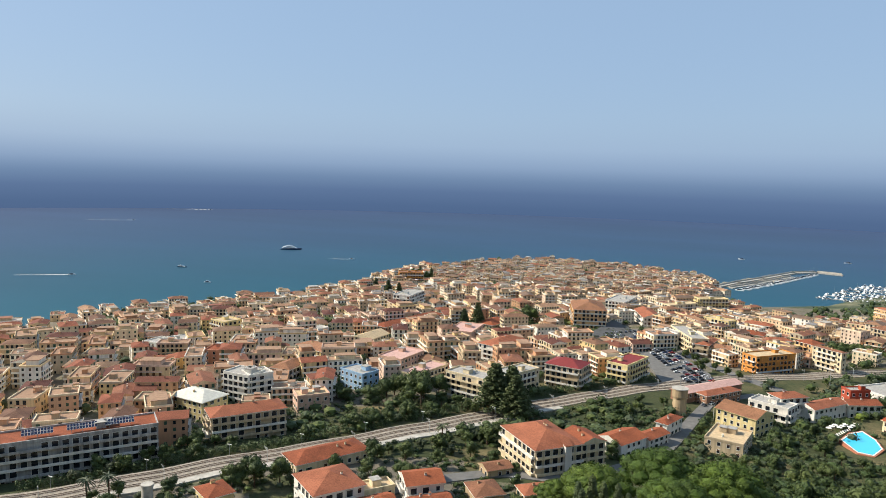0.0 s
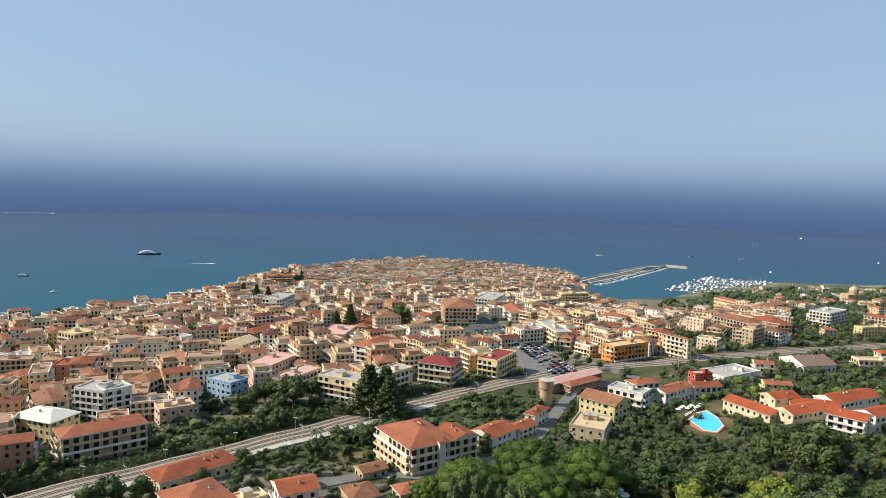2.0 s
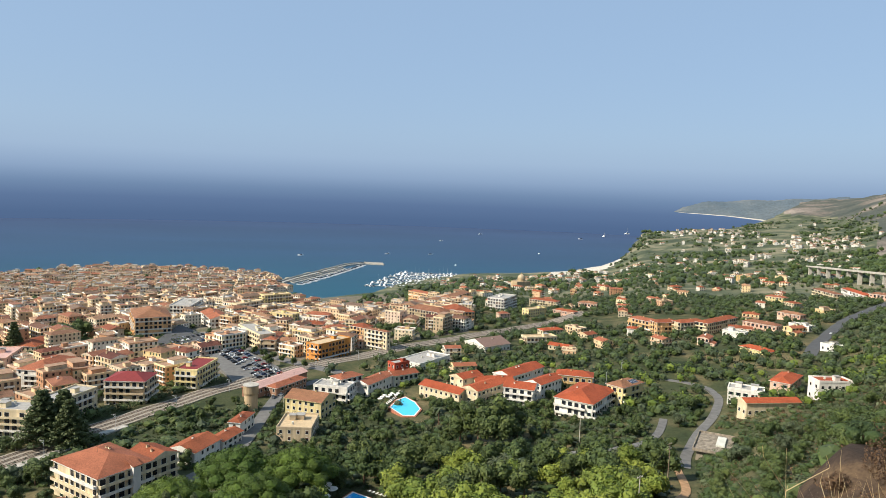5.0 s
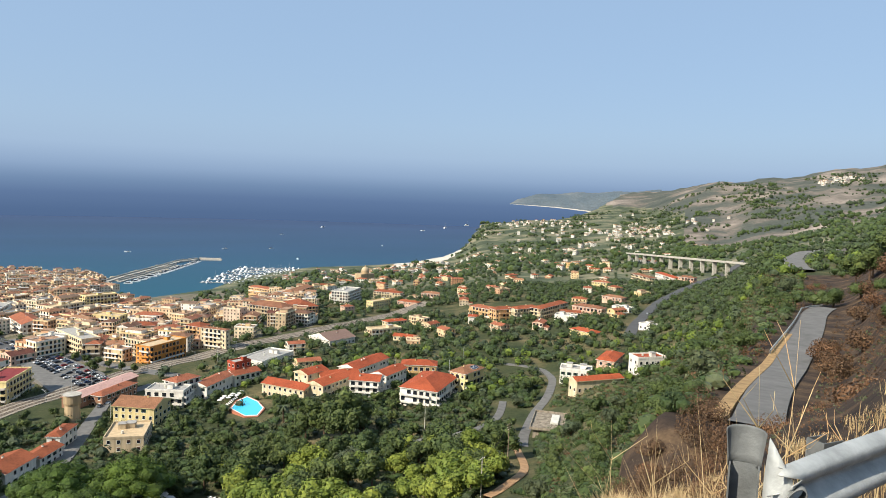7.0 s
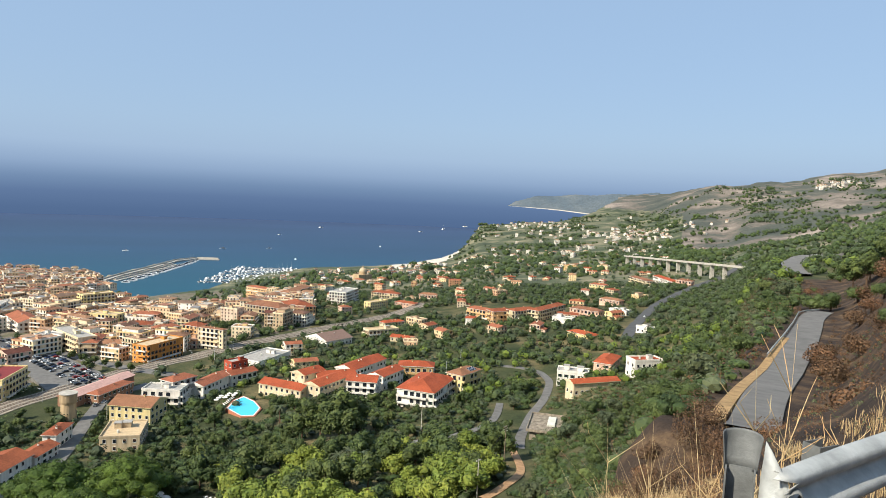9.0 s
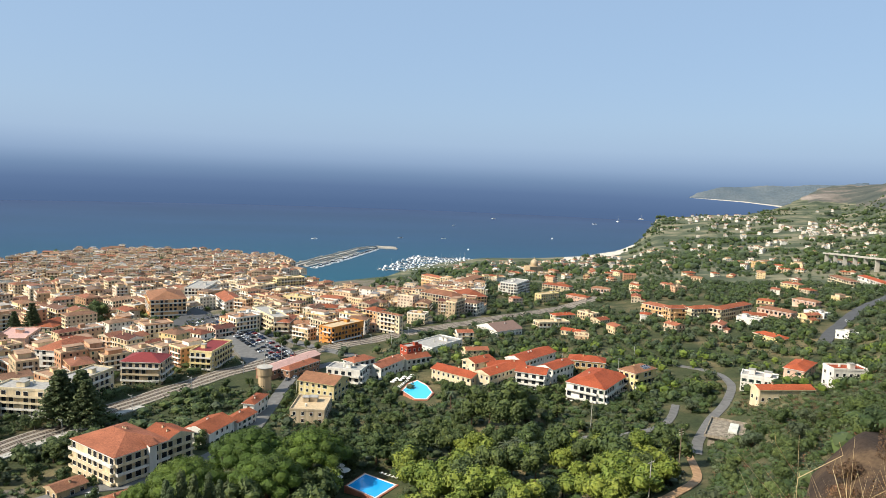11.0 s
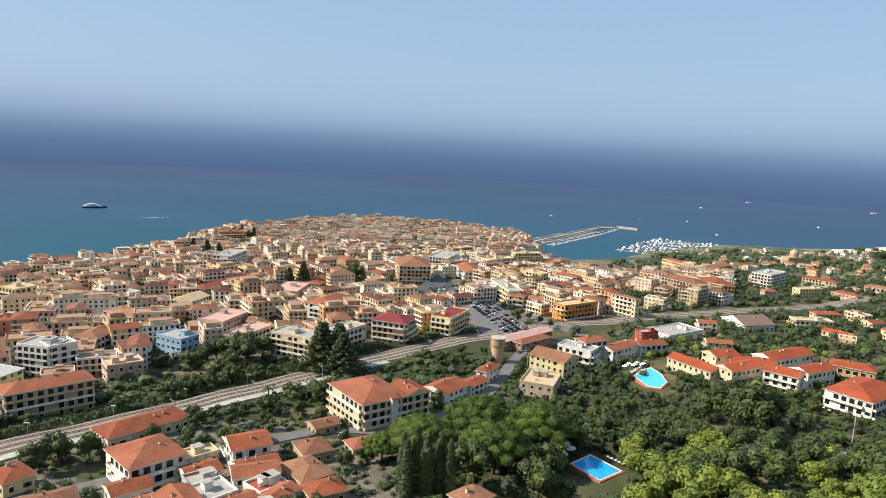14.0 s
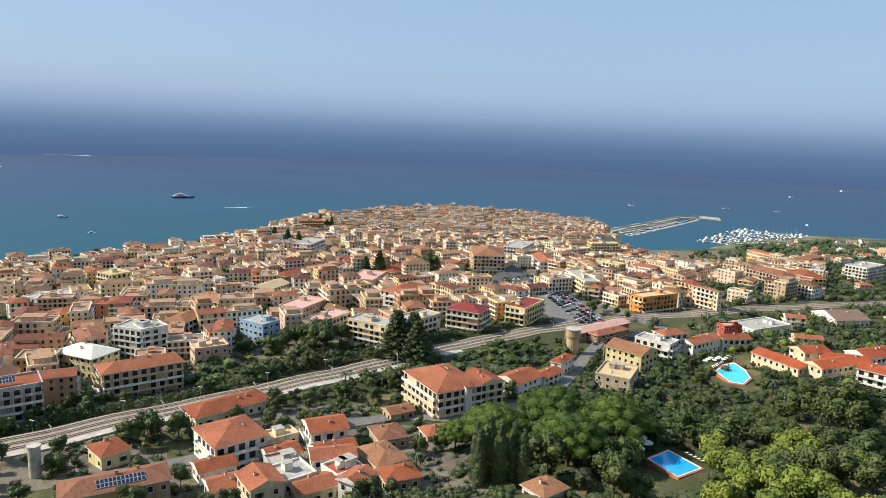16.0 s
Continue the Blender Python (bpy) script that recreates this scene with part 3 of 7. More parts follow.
def roof_soup(kind, w, d, h, mat, edge, rise=0.17, over=0.7):
    """A roof over a w by d block at height h, ridge along the longer side."""
    s = Soup(mat, edge)
    a, b = w / 2 + over, d / 2 + over
    if kind == "flat":
        t = 0.3
        s.box(-w / 2, -d / 2, h - 0.05, w / 2, d / 2, h + 0.12, 0)
        for x0, y0, x1, y1 in ((-w / 2 - 0.15, -d / 2 - 0.15, w / 2 + 0.15, -d / 2 + t), (-w / 2 - 0.15, d / 2 - t, w / 2 + 0.15, d / 2 + 0.15),
                               (-w / 2 - 0.15, -d / 2 + t, -w / 2 + t, d / 2 - t), (w / 2 - t, -d / 2 + t, w / 2 + 0.15, d / 2 - t)):
            s.box(x0, y0, h - 0.25, x1, y1, h + 0.85, 1)
        return s
    swap = d > w
    if swap:
        a, b = b, a
    top = h + b * rise * 2
    in_ = b * 0.95 if kind == "hip" else 0.0
    base = [(-a, -b, h), (a, -b, h), (a, b, h), (-a, b, h)]
    up = [(-a + in_, 0, top), (a - in_, 0, top)]
    lo = [(x, y, z - 0.28) for x, y, z in base]
    v = base + up + lo
    f = [(0, 1, 5, 4), (2, 3, 4, 5), (1, 2, 5), (3, 0, 4), (9, 8, 7, 6), (6, 7, 1, 0), (7, 8, 2, 1), (8, 9, 3, 2), (9, 6, 0, 3)]
    if swap:
        v = [(-y, x, z) for x, y, z in v]
    s.add(v, f[:2], 0)
    s.add(v, f[2:4], 0 if kind == "hip" else 1)
    s.add(v, f[4:], 1)
    return s


def wall_soup(w, d, h, mat):
    s = Soup(mat)
    s.box(-w / 2, -d / 2, -3.0, w / 2, d / 2, h - 0.06)
    return s


SIDES = ((0, -1, 0), (1, 0, 90), (0, 1, 180), (-1, 0, 270))
rng = random.Random(7)


def house(x, y, z, yaw, w, d, h, storeys, roof, wall, tile, style, label=""):
    """A house or block of flats with its own windows, balconies and roof."""
    base = pose(x, y, z, 0, 0, yaw)
    far = math.hypot(x, y)
    name = "apartment_block" if h > 11 else "house"
    shape = {"hip": "hip roof", "gable": "gable roof", "flat": "flat roof terrace"}[roof]
    ROOF_WORD = {"tile": "orange tile", "tilered": "bright orange tile", "tileb": "brown tile", "maroon": "maroon", "pink": "faded pink", "greyroof": "grey", "sand": "sandy", "redroof": "red", "pale": "pale", "brownroof": "brown sheet"}
    tint = {"pinkwall": "pink", "brown": "brown", "stone": "stone-coloured"}.get(wall, wall)
    text = label or "%s %s-storey %s with %s %s%s" % (tint, ("one", "two", "three", "four", "five", "six", "seven", "eight")[min(storeys, 8) - 1], "apartment block" if h > 11 else "house", ROOF_WORD[tile], shape, " and balconies" if style == "balc" else "")
    ob = thing(name, base, text, "apartment block" if h > 11 else "house")
    part("wall", wall_soup(w, d, h, WALLS[wall]), ob)
    part("roof", roof_soup(roof, w, d, h, ROOFS[tile], WALLS[wall] if roof != "hip" else frame_white), ob, ROOF_WORD[tile] + " roof")
    eye = base.inverted() @ Vector((0, 0, 240))
    joined = Soup(frame_white, glass, shutter_brown)
    for nx, ny, turn in SIDES:
        run, off = (w, d / 2) if nx == 0 else (d, w / 2)
        if nx * eye.x + ny * eye.y < off:
            continue
        face = Matrix.Rotation(radians(turn), 4, "Z") @ Matrix.Translation((0, -off, 0))
        n = max(1, int(run / 3.6))
        step = run / n
        balc = style == "balc" and run > 7
        cols = [(-run / 2 + (k + 0.5) * step) for k in range(n)]
        span = (rng.choice((0, 0, 1)), n - rng.choice((0, 0, 1)))
        for s in range(storeys):
            zc = h * s / storeys + h / storeys * 0.52
            for k, c in enumerate(cols):
                if rng.random() < 0.1:
                    continue
                on_b = balc and s > 0 and span[0] <= k < span[1]
                kind = "door" if on_b else rng.choice(("plain", "plain", "shut", "half"))
                if far < 480:
                    win = part("window", WINDOWS[kind], ob)
                    win.matrix_basis = face @ Matrix.Translation((c, 0, zc - (0.3 if on_b else 0)))
                else:
                    hh, ww = (1.15, 1.15) if on_b else (0.9, 0.7)
                    joined.box(c - ww - 0.1, -0.06, zc - hh - 0.1, c + ww + 0.1, 0.02, zc + hh + 0.1, 0, face)
                    joined.box(c - ww, -0.1, zc - hh, c + ww, -0.03, zc + hh, 1 if rng.random() < 0.75 else 2, face)
            if balc and s > 0:
                z0 = h * s / storeys
                b = Soup(WALLS[wall if rng.random() < 0.6 else "white"], dark_metal)
                x0, x1 = -run / 2 + span[0] * step + 0.2, -run / 2 + span[1] * step - 0.2
                b.box(x0, -1.6, z0 - 0.2, x1, 0.03, z0, 0, face)
                b.box(x0, -1.6, z0, x1, -1.48, z0 + 0.95, 0, face)
                for xe in (x0, x1 - 0.12):
                    b.box(xe, -1.48, z0, xe + 0.12, 0.0, z0 + 0.95, 0, face)
                part("balcony", b, ob)
    if joined.v:
        tagged(part("facade_work", joined, ob, "rows of framed windows"), kind="stuff")
    if roof == "flat":
        for _ in range(rng.choice((1, 1, 2))):
            s = Soup(WALLS[wall], ROOFS["greyroof"])
            px, py, sw = rng.uniform(-w / 4, w / 4), rng.uniform(-d / 5, d / 5), rng.uniform(1.3, 2.2)
            s.box(px - sw, py - sw, h + 0.1, px + sw, py + sw, h + 2.6, 0)
            s.box(px - sw - 0.25, py - sw - 0.25, h + 2.6, px + sw + 0.25, py + sw + 0.25, h + 2.8, 1)
            part("stair_head", s, ob)
        if rng.random() < 0.7:
            s = Soup(ROOFS["pale"])
            px, py = rng.uniform(-w / 3, w / 3), rng.uniform(-d / 3, d / 3)
            s.tube((px, py, h + 0.1), (px, py, h + 1.5), 0.6, 0.6, 10)
            part("water_tank", s, ob)
    else:
        for _ in range(rng.choice((1, 1, 2))):
            s = Soup(WALLS[wall], ROOFS["tileb"])
            px, py = rng.uniform(-w / 4, w / 4), rng.uniform(-d / 5, d / 5)
            run = min(w, d) / 2 + 0.7
            zt = h + (run - (abs(py) if w >= d else abs(px))) * 0.34
            s.box(px - 0.35, py - 0.35, zt - 0.8, px + 0.35, py + 0.35, zt + 0.9, 0)
            s.box(px - 0.5, py - 0.5, zt + 0.9, px + 0.5, py + 0.5, zt + 1.05, 1)
            part("chimney", s, ob)
    if far < 520 and rng.random() < 0.6:
        s = Soup(dark_metal)
        px = rng.uniform(-w / 4, w / 4)
        zt = h + (0 if roof == "flat" else min(w, d) * 0.17)
        s.tube((px, 0, zt), (px, 0, zt + 3.2), 0.04, 0.03, 5)
        for k in range(4):
            s.tube((px - 0.5, 0, zt + 2.3 + 0.22 * k), (px + 0.5, 0, zt + 2.3 + 0.22 * k), 0.02, 0.02, 4)
        part("aerial", s, ob)
    FOOT.append((x, y, max(w, d) / 2 + 1.0, yaw, w, d))
    return ob


FOOT = []

# ---- the houses that stand out, from the foot of the hill outwards ----
house(-214.5, 262.7, 110.6, 52, 35.2, 14.9, 14.2, 4, "hip", "beige", "tile", "balc", "long beige apartment block with orange hip roof beside the railway")
house(-251.3, 191.8, 113.0, 52, 73.2, 14.9, 17.3, 5, "flat", "grey", "tile", "balc", "big grey apartment block with solar panels on its roof")
house(-158.1, 246.1, 113.5, 58, 33.4, 14.4, 6.4, 1, "hip", "cream", "tile", "win", "low station building with a long red tile roof")
house(-167.6, 188.0, 118.8, 63, 9.6, 11.4, 6.3, 1, "hip", "yellow", "tile", "win", "small yellow house with orange hip roof beside the tracks")
house(-142.4, 161.6, 121.5, 44, 29.5, 11.5, 9.3, 2, "hip", "stone", "tileb", "win", "stone house with solar panels on its tile roof")
house(-131.0, 205.7, 117.6, 55, 19.0, 19.7, 11.7, 3, "hip", "white", "tile", "balc", "white three-storey house with orange hip roof")
house(-105.2, 229.7, 117.1, 40, 14.0, 12.8, 8.7, 2, "gable", "white", "tile", "balc", "white house with orange gable roof and loggia")
house(-75.0, 288.2, 113.3, 46, 23.0, 30.0, 14.5, 4, "hip", "cream", "tile", "balc", "cream apartment block with long balconies and orange roof")
house(-111.3, 206.1, 118.4, 51, 11.2, 10.3, 6.5, 1, "gable", "white", "tile", "win")
house(-92.0, 207.0, 119.5, 32, 14.7, 9.2, 7.6, 2, "gable", "white", "tile", "win")
house(-77.3, 215.9, 119.0, 50, 12.0, 15.8, 6.0, 1, "hip", "stone", "tileb", "win")
house(-82.8, 238.1, 117.0, 40, 11.1, 12.2, 5.6, 1, "hip", "stone", "tileb", "win")
house(-97.4, 187.2, 120.6, 54, 11.7, 11.5, 8.3, 2, "flat", "white", "greyroof", "win")
house(-83.8, 196.7, 120.9, 59, 10.5, 9.0, 7.3, 2, "flat", "white", "redroof", "win")
house(-74.0, 185.3, 122.9, 76, 9.0, 7.9, 9.6, 2, "gable", "white", "tile", "win")
house(-101.3, 175.0, 121.9, 50, 10.4, 11.8, 10.5, 2, "gable", "cream", "tile", "win")
house(-115.3, 177.1, 121.7, 48, 9.8, 9.5, 5.5, 1, "gable", "white", "tile", "win")
house(-45.9, 324.9, 112.4, 61, 18.6, 14.1, 7.0, 2, "gable", "white", "tile", "win")
house(-28.1, 362.1, 110.9, 70, 16.8, 6.0, 8.0, 2, "hip", "white", "tile", "win")
house(-13.9, 448.0, 106.1, 52, 50.5, 10.3, 8.5, 2, "gable", "brown", "pink", "win", "long brown warehouse with faded pink roof")
house(-7.1, 441.3, 107.2, 52, 29.3, 8.0, 7.2, 2, "hip", "brown", "tile", "win")
house(7.2, 389.7, 110.2, -30, 22.1, 17.5, 10.5, 3, "gable", "yellow", "tileb", "win", "pale yellow house with brown tile roof")
house(0.4, 353.5, 111.7, -11, 17.3, 21.9, 6.9, 2, "flat", "beige", "sand", "win", "beige flat-roofed garage building")
house(21.3, 413.4, 109.6, -25, 21.4, 12.6, 10.7, 3, "flat", "white", "greyroof", "balc")
house(29.1, 424.5, 109.0, 38, 17.2, 10.3, 13.5, 4, "hip", "white", "tile", "balc")
house(-18.5, 204.0, 124.6, 53, 10.8, 9.3, 5.0, 1, "hip", "white", "tileb", "win")
house(-97.0, 431.8, 107.0, -9, 22.8, 19.0, 15.0, 4, "hip", "beige", "maroon", "balc", "beige apartment block with maroon roof")
house(-64.5, 465.4, 105.8, -17, 14.5, 31.3, 14.5, 4, "flat", "yellow", "maroon", "balc", "yellow apartment block with maroon roof")
house(-135.6, 368.4, 109.0, -14, 33.9, 13.8, 16.3, 5, "flat", "cream", "greyroof", "balc", "cream apartment block with coloured balconies")
house(-122.4, 390.4, 108.6, 65, 37.9, 13.8, 14.8, 4, "flat", "cream", "greyroof", "balc")
house(-158.0, 487.1, 102.8, 72, 35.7, 21.4, 13.9, 4, "hip", "white", "tile", "balc", "white apartment block with orange roof")
house(-311.2, 637.0, 93.4, 92, 36.9, 18.4, 23.5, 7, "flat", "white", "greyroof", "balc", "tall white apartment tower with flat roof")
house(-425.5, 875.3, 84.9, 31, 33.6, 21.8, 16.1, 5, "flat", "orange", "tileb", "balc", "orange hotel with brown roofs")
house(-210.8, 423.3, 104.9, 83, 31.3, 18.9, 10.5, 3, "flat", "pinkwall", "pink", "win", "pink and cream house with flat roof")
house(-209.9, 363.2, 107.6, 72, 13.4, 20.0, 11.3, 3, "flat", "blue", "greyroof", "win", "light blue house with roof terrace")
house(-179.2, 390.2, 107.0, 76, 33.3, 13.8, 10.5, 3, "flat", "beige", "pink", "balc")
house(-262.7, 472.6, 102.0, 84, 23.9, 16.5, 10.2, 3, "gable", "cream", "sand", "win")
house(-229.8, 489.0, 102.3, 84, 17.8, 18.1, 10.3, 3, "hip", "yellow", "tileb", "balc")
house(-270.4, 555.2, 96.9, 76, 80.1, 13.8, 12.0, 3, "hip", "brown", "tile", "win")
house(-211.9, 545.9, 99.5, 93, 35.7, 21.3, 10.2, 3, "flat", "pinkwall", "pink", "win")
house(-205.0, 597.3, 97.5, 77, 31.6, 18.7, 8.8, 2, "hip", "beige", "tile", "win")
house(-331.2, 376.8, 104.0, 108, 16.3, 14.3, 10.1, 3, "flat", "salmon", "tile", "win", "salmon pink cube house with flat roof")
house(-387.9, 400.9, 101.9, 72, 31.4, 13.8, 7.9, 2, "flat", "white", "greyroof", "balc", "long white school with flat roof")
house(-391.1, 385.3, 102.8, -2, 21.7, 16.1, 7.2, 2, "flat", "white", "greyroof", "win")
house(-340.2, 327.2, 105.9, 96, 23.1, 10.8, 10.2, 3, "hip", "ochre", "tile", "win", "long ochre building with orange hip roofs")
house(-340.0, 354.4, 105.2, 71, 19.9, 11.5, 8.7, 2, "hip", "ochre", "tile", "win")
house(-392.6, 455.8, 99.3, -16, 18.8, 16.9, 13.8, 4, "flat", "yellow", "sand", "balc")
house(-364.9, 462.4, 100.1, 68, 13.4, 22.4, 14.4, 4, "hip", "cream", "tileb", "balc")
house(-332.9, 487.3, 99.4, -18, 36.2, 16.1, 9.3, 2, "flat", "white", "greyroof", "win")
house(-270.6, 409.9, 104.7, 72, 16.2, 31.9, 11.0, 3, "hip", "yellow", "tileb", "balc")
house(-253.4, 308.8, 108.8, -1, 18.0, 13.8, 16.8, 5, "flat", "white", "greyroof", "balc")
house(-246.9, 312.2, 108.8, 61, 13.5, 12.6, 16.6, 5, "flat", "white", "greyroof", "balc")
house(-256.5, 356.8, 106.7, 93, 23.9, 13.6, 11.2, 3, "hip", "grey", "tileb", "balc")
house(-258.9, 278.6, 109.9, 84, 17.3, 25.3, 10.4, 3, "hip", "yellow", "pale", "win", "cream yellow house with a wide pale roof")
house(-211.1, 312.8, 109.8, 47, 17.5, 12.6, 9.1, 2, "flat", "pinkwall", "sand", "win")
house(64.3, 577.2, 101.4, 46, 5.0, 24.4, 17.6, 5, "hip", "cream", "tileb", "balc")
house(54.4, 611.1, 99.4, -45, 15.5, 13.8, 16.3, 5, "hip", "peach", "tile", "balc")
house(23.4, 552.3, 101.2, 44, 36.7, 13.4, 14.6, 4, "flat", "orange", "sand", "balc", "bright orange apartment block")
house(137.5, 733.8, 93.8, 43, 21.4, 45.0, 15.0, 4, "hip", "beige", "tileb", "balc")
house(169.4, 733.9, 94.7, 7, 25.4, 37.7, 14.0, 4, "hip", "peach", "tile", "balc")
house(218.4, 1160.6, 39.0, -54, 90.0, 13.8, 20.2, 3, "hip", "peach", "tile", "balc")
house(203.1, 896.3, 85.0, 52, 64.2, 14.9, 14.5, 4, "hip", "peach", "tileb", "balc")
house(249.3, 834.2, 89.0, 51, 41.3, 21.6, 17.7, 5, "flat", "white", "greyroof", "balc", "white apartment block with stacked balconies")
house(99.2, 800.7, 89.7, 50, 28.8, 27.8, 8.9, 2, "hip", "beige", "tileb", "win")
house(155.4, 557.1, 104.9, 26, 27.5, 25.7, 7.2, 1, "gable", "white", "brownroof", "win", "white warehouse with dark gable roof")
house(92.1, 504.7, 106.1, 43, 37.7, 20.7, 6.6, 1, "flat", "white", "greyroof", "win", "white depot with wide flat roof")
house(66.6, 460.6, 108.8, 29, 12.2, 8.0, 12.4, 3, "flat", "terracotta", "greyroof", "win", "terracotta red cube tower")
house(-133.6, 670.4, 94.4, 17, 30.4, 45.0, 21.6, 6, "hip", "peach", "tileb", "balc", "peach apartment block with a round-cornered front")
house(-83.1, 725.5, 92.1, 20, 19.1, 45.0, 11.9, 3, "gable", "white", "tile", "balc")
house(-52.1, 609.2, 98.1, -40, 17.5, 13.8, 14.2, 4, "flat", "white", "greyroof", "balc")
house(-35.8, 609.1, 97.7, -65, 49.6, 13.8, 15.5, 4, "flat", "cream", "greyroof", "balc")
house(-21.2, 596.9, 99.0, -11, 10.7, 30.3, 11.1, 3, "hip", "beige", "tile", "balc")
house(-6.3, 589.9, 99.4, -12, 19.8, 11.5, 8.7, 2, "gable", "beige", "tileb", "win")
house(-59.5, 812.6, 88.4, 48, 40.1, 12.6, 13.9, 4, "flat", "cream", "sand", "balc")
house(-28.1, 842.7, 86.8, 28, 34.1, 12.6, 20.0, 6, "flat", "yellow", "sand", "balc")
house(-14.3, 700.4, 93.7, -32, 26.2, 12.6, 16.7, 5, "flat", "yellow", "sand", "balc")
house(-119.5, 783.7, 89.1, 82, 45.0, 21.9, 17.5, 5, "flat", "white", "greyroof", "balc")
house(19.3, 719.9, 92.7, -17, 24.0, 12.6, 13.4, 4, "hip", "pinkwall", "tile", "balc")
house(10.6, 656.5, 96.6, -9, 25.3, 13.8, 12.5, 3, "hip", "cream", "tile", "balc")
house(32.4, 645.8, 97.6, 25, 22.8, 11.5, 10.0, 3, "hip", "beige", "tile", "balc")
house(159.3, 360.4, 115.8, 46, 36.8, 22.0, 12.0, 3, "hip", "white", "tilered", "balc", "white hotel block with orange hip roof and balconies")
house(110.0, 399.0, 113.6, 38, 27.0, 12.0, 8.6, 2, "gable", "cream", "tilered", "win", "long hotel wing with a bright orange gable roof")
house(149.0, 401.0, 114.6, 38, 24.0, 11.0, 9.6, 2, "gable", "white", "tilered", "win", "hotel wing behind with a bright orange roof")
house(128.5, 383.7, 115.5, 60, 13.3, 17.5, 10.4, 3, "gable", "white", "tilered", "balc", "white hotel wing with orange gable roof")
house(186.7, 367.7, 118.2, 30, 20.8, 11.0, 12.7, 3, "hip", "yellow", "tileb", "balc", "yellow apartment house with solar panels")
house(87.6, 405.3, 111.7, -48, 29.7, 12.6, 7.7, 2, "gable", "cream", "tilered", "win", "cream hotel wing with orange gable roof")
house(103.8, 417.8, 112.4, 31, 17.1, 11.5, 10.8, 3, "gable", "cream", "tilered", "win")
house(120.1, 415.2, 113.3, 0, 24.2, 12.6, 7.7, 2, "gable", "cream", "tilered", "win")
house(143.3, 433.2, 111.5, 38, 38.4, 13.8, 10.5, 2, "gable", "white", "tilered", "win")
house(175.9, 416.8, 113.3, -25, 22.8, 12.6, 10.0, 2, "hip", "ochre", "tilered", "balc")
house(47.1, 432.5, 109.5, 51, 28.0, 10.3, 8.4, 2, "gable", "white", "tile", "win", "white gabled hall with tile roof")
house(67.2, 447.5, 109.5, 26, 18.8, 10.3, 8.0, 2, "gable", "white", "tile", "balc")
house(245.5, 339.3, 124.7, -38, 18.4, 11.5, 9.9, 2, "flat", "white", "greyroof", "win", "white modern villa with grey roof")
house(276.1, 346.5, 129.4, 39, 26.4, 10.6, 8.7, 2, "hip", "pinkwall", "tilered", "win", "pink villa with red hip roof")
house(231.9, 302.1, 129.4, -3, 28.9, 8.0, 10.5, 1, "gable", "cream", "tilered", "win")
house(276.4, 312.9, 134.7, -9, 18.5, 10.3, 11.6, 2, "flat", "white", "tilered", "win", "white villa with a terrace of white posts")
house(322.9, 602.1, 110.7, -66, 31.9, 11.5, 11.7, 3, "hip", "peach", "tile", "balc")
house(328.8, 577.4, 113.9, 2, 22.8, 11.5, 11.8, 3, "hip", "peach", "tile", "balc")
house(348.8, 570.2, 116.6, 11, 29.4, 11.5, 10.6, 3, "hip", "cream", "tile", "balc")
house(379.6, 574.4, 117.3, 30, 56.7, 11.5, 10.6, 3, "hip", "cream", "tile", "balc")
house(406.1, 546.2, 120.5, -60, 30.1, 11.5, 9.7, 2, "hip", "pinkwall", "tileb", "balc")
house(471.4, 591.5, 122.9, -67, 23.0, 10.3, 7.7, 2, "hip", "pinkwall", "tileb", "win")
house(655.0, 759.8, 116.3, -101, 48.2, 11.5, 10.9, 3, "hip", "cream", "tileb", "balc")
house(690.9, 748.6, 117.7, -109, 74.1, 11.5, 10.3, 2, "hip", "white", "tilered", "balc")
house(677.7, 701.5, 124.2, -64, 20.8, 11.5, 8.7, 2, "hip", "pinkwall", "tileb", "balc")
house(208.3, 577.8, 105.2, 8, 29.7, 11.5, 7.2, 2, "flat", "cream", "sand", "balc")
house(217.7, 548.2, 106.6, -43, 19.6, 9.2, 4.4, 1, "gable", "cream", "tilered", "win")
house(234.9, 621.3, 102.2, 14, 22.9, 9.2, 7.5, 2, "hip", "cream", "tilered", "win")
house(270.3, 771.1, 93.2, 28, 30.2, 10.3, 9.8, 3, "flat", "yellow", "sand", "win")
house(304.7, 760.6, 94.2, -50, 26.3, 10.3, 8.3, 2, "hip", "pinkwall", "tile", "win")
house(317.2, 866.0, 87.4, -42, 37.7, 12.6, 10.1, 3, "hip", "cream", "tile", "balc")
house(356.1, 813.1, 92.8, -35, 23.5, 11.5, 10.1, 2, "hip", "pinkwall", "tileb", "balc")
house(338.4, 457.7, 122.3, -71, 24.0, 10.3, 6.2, 1, "hip", "yellow", "tilered", "win")
house(372.4, 535.3, 118.8, -50, 19.0, 10.3, 6.4, 1, "flat", "white", "greyroof", "win")
house(435.4, 532.3, 125.5, -70, 18.8, 9.2, 5.6, 1, "flat", "white", "greyroof", "win")
house(386.7, 439.1, 129.4, -78, 13.0, 9.2, 5.6, 1, "flat", "white", "pale", "win")
house(300.0, 582.8, 110.9, -32, 9.1, 10.3, 7.7, 2, "hip", "white", "tilered", "win")
house(564.9, 736.5, 116.2, -54, 22.9, 10.3, 7.8, 2, "hip", "yellow", "tile", "win")
house(778.2, 1101.1, 92.4, -78, 29.5, 13.8, 10.3, 2, "flat", "ochre", "sand", "win")

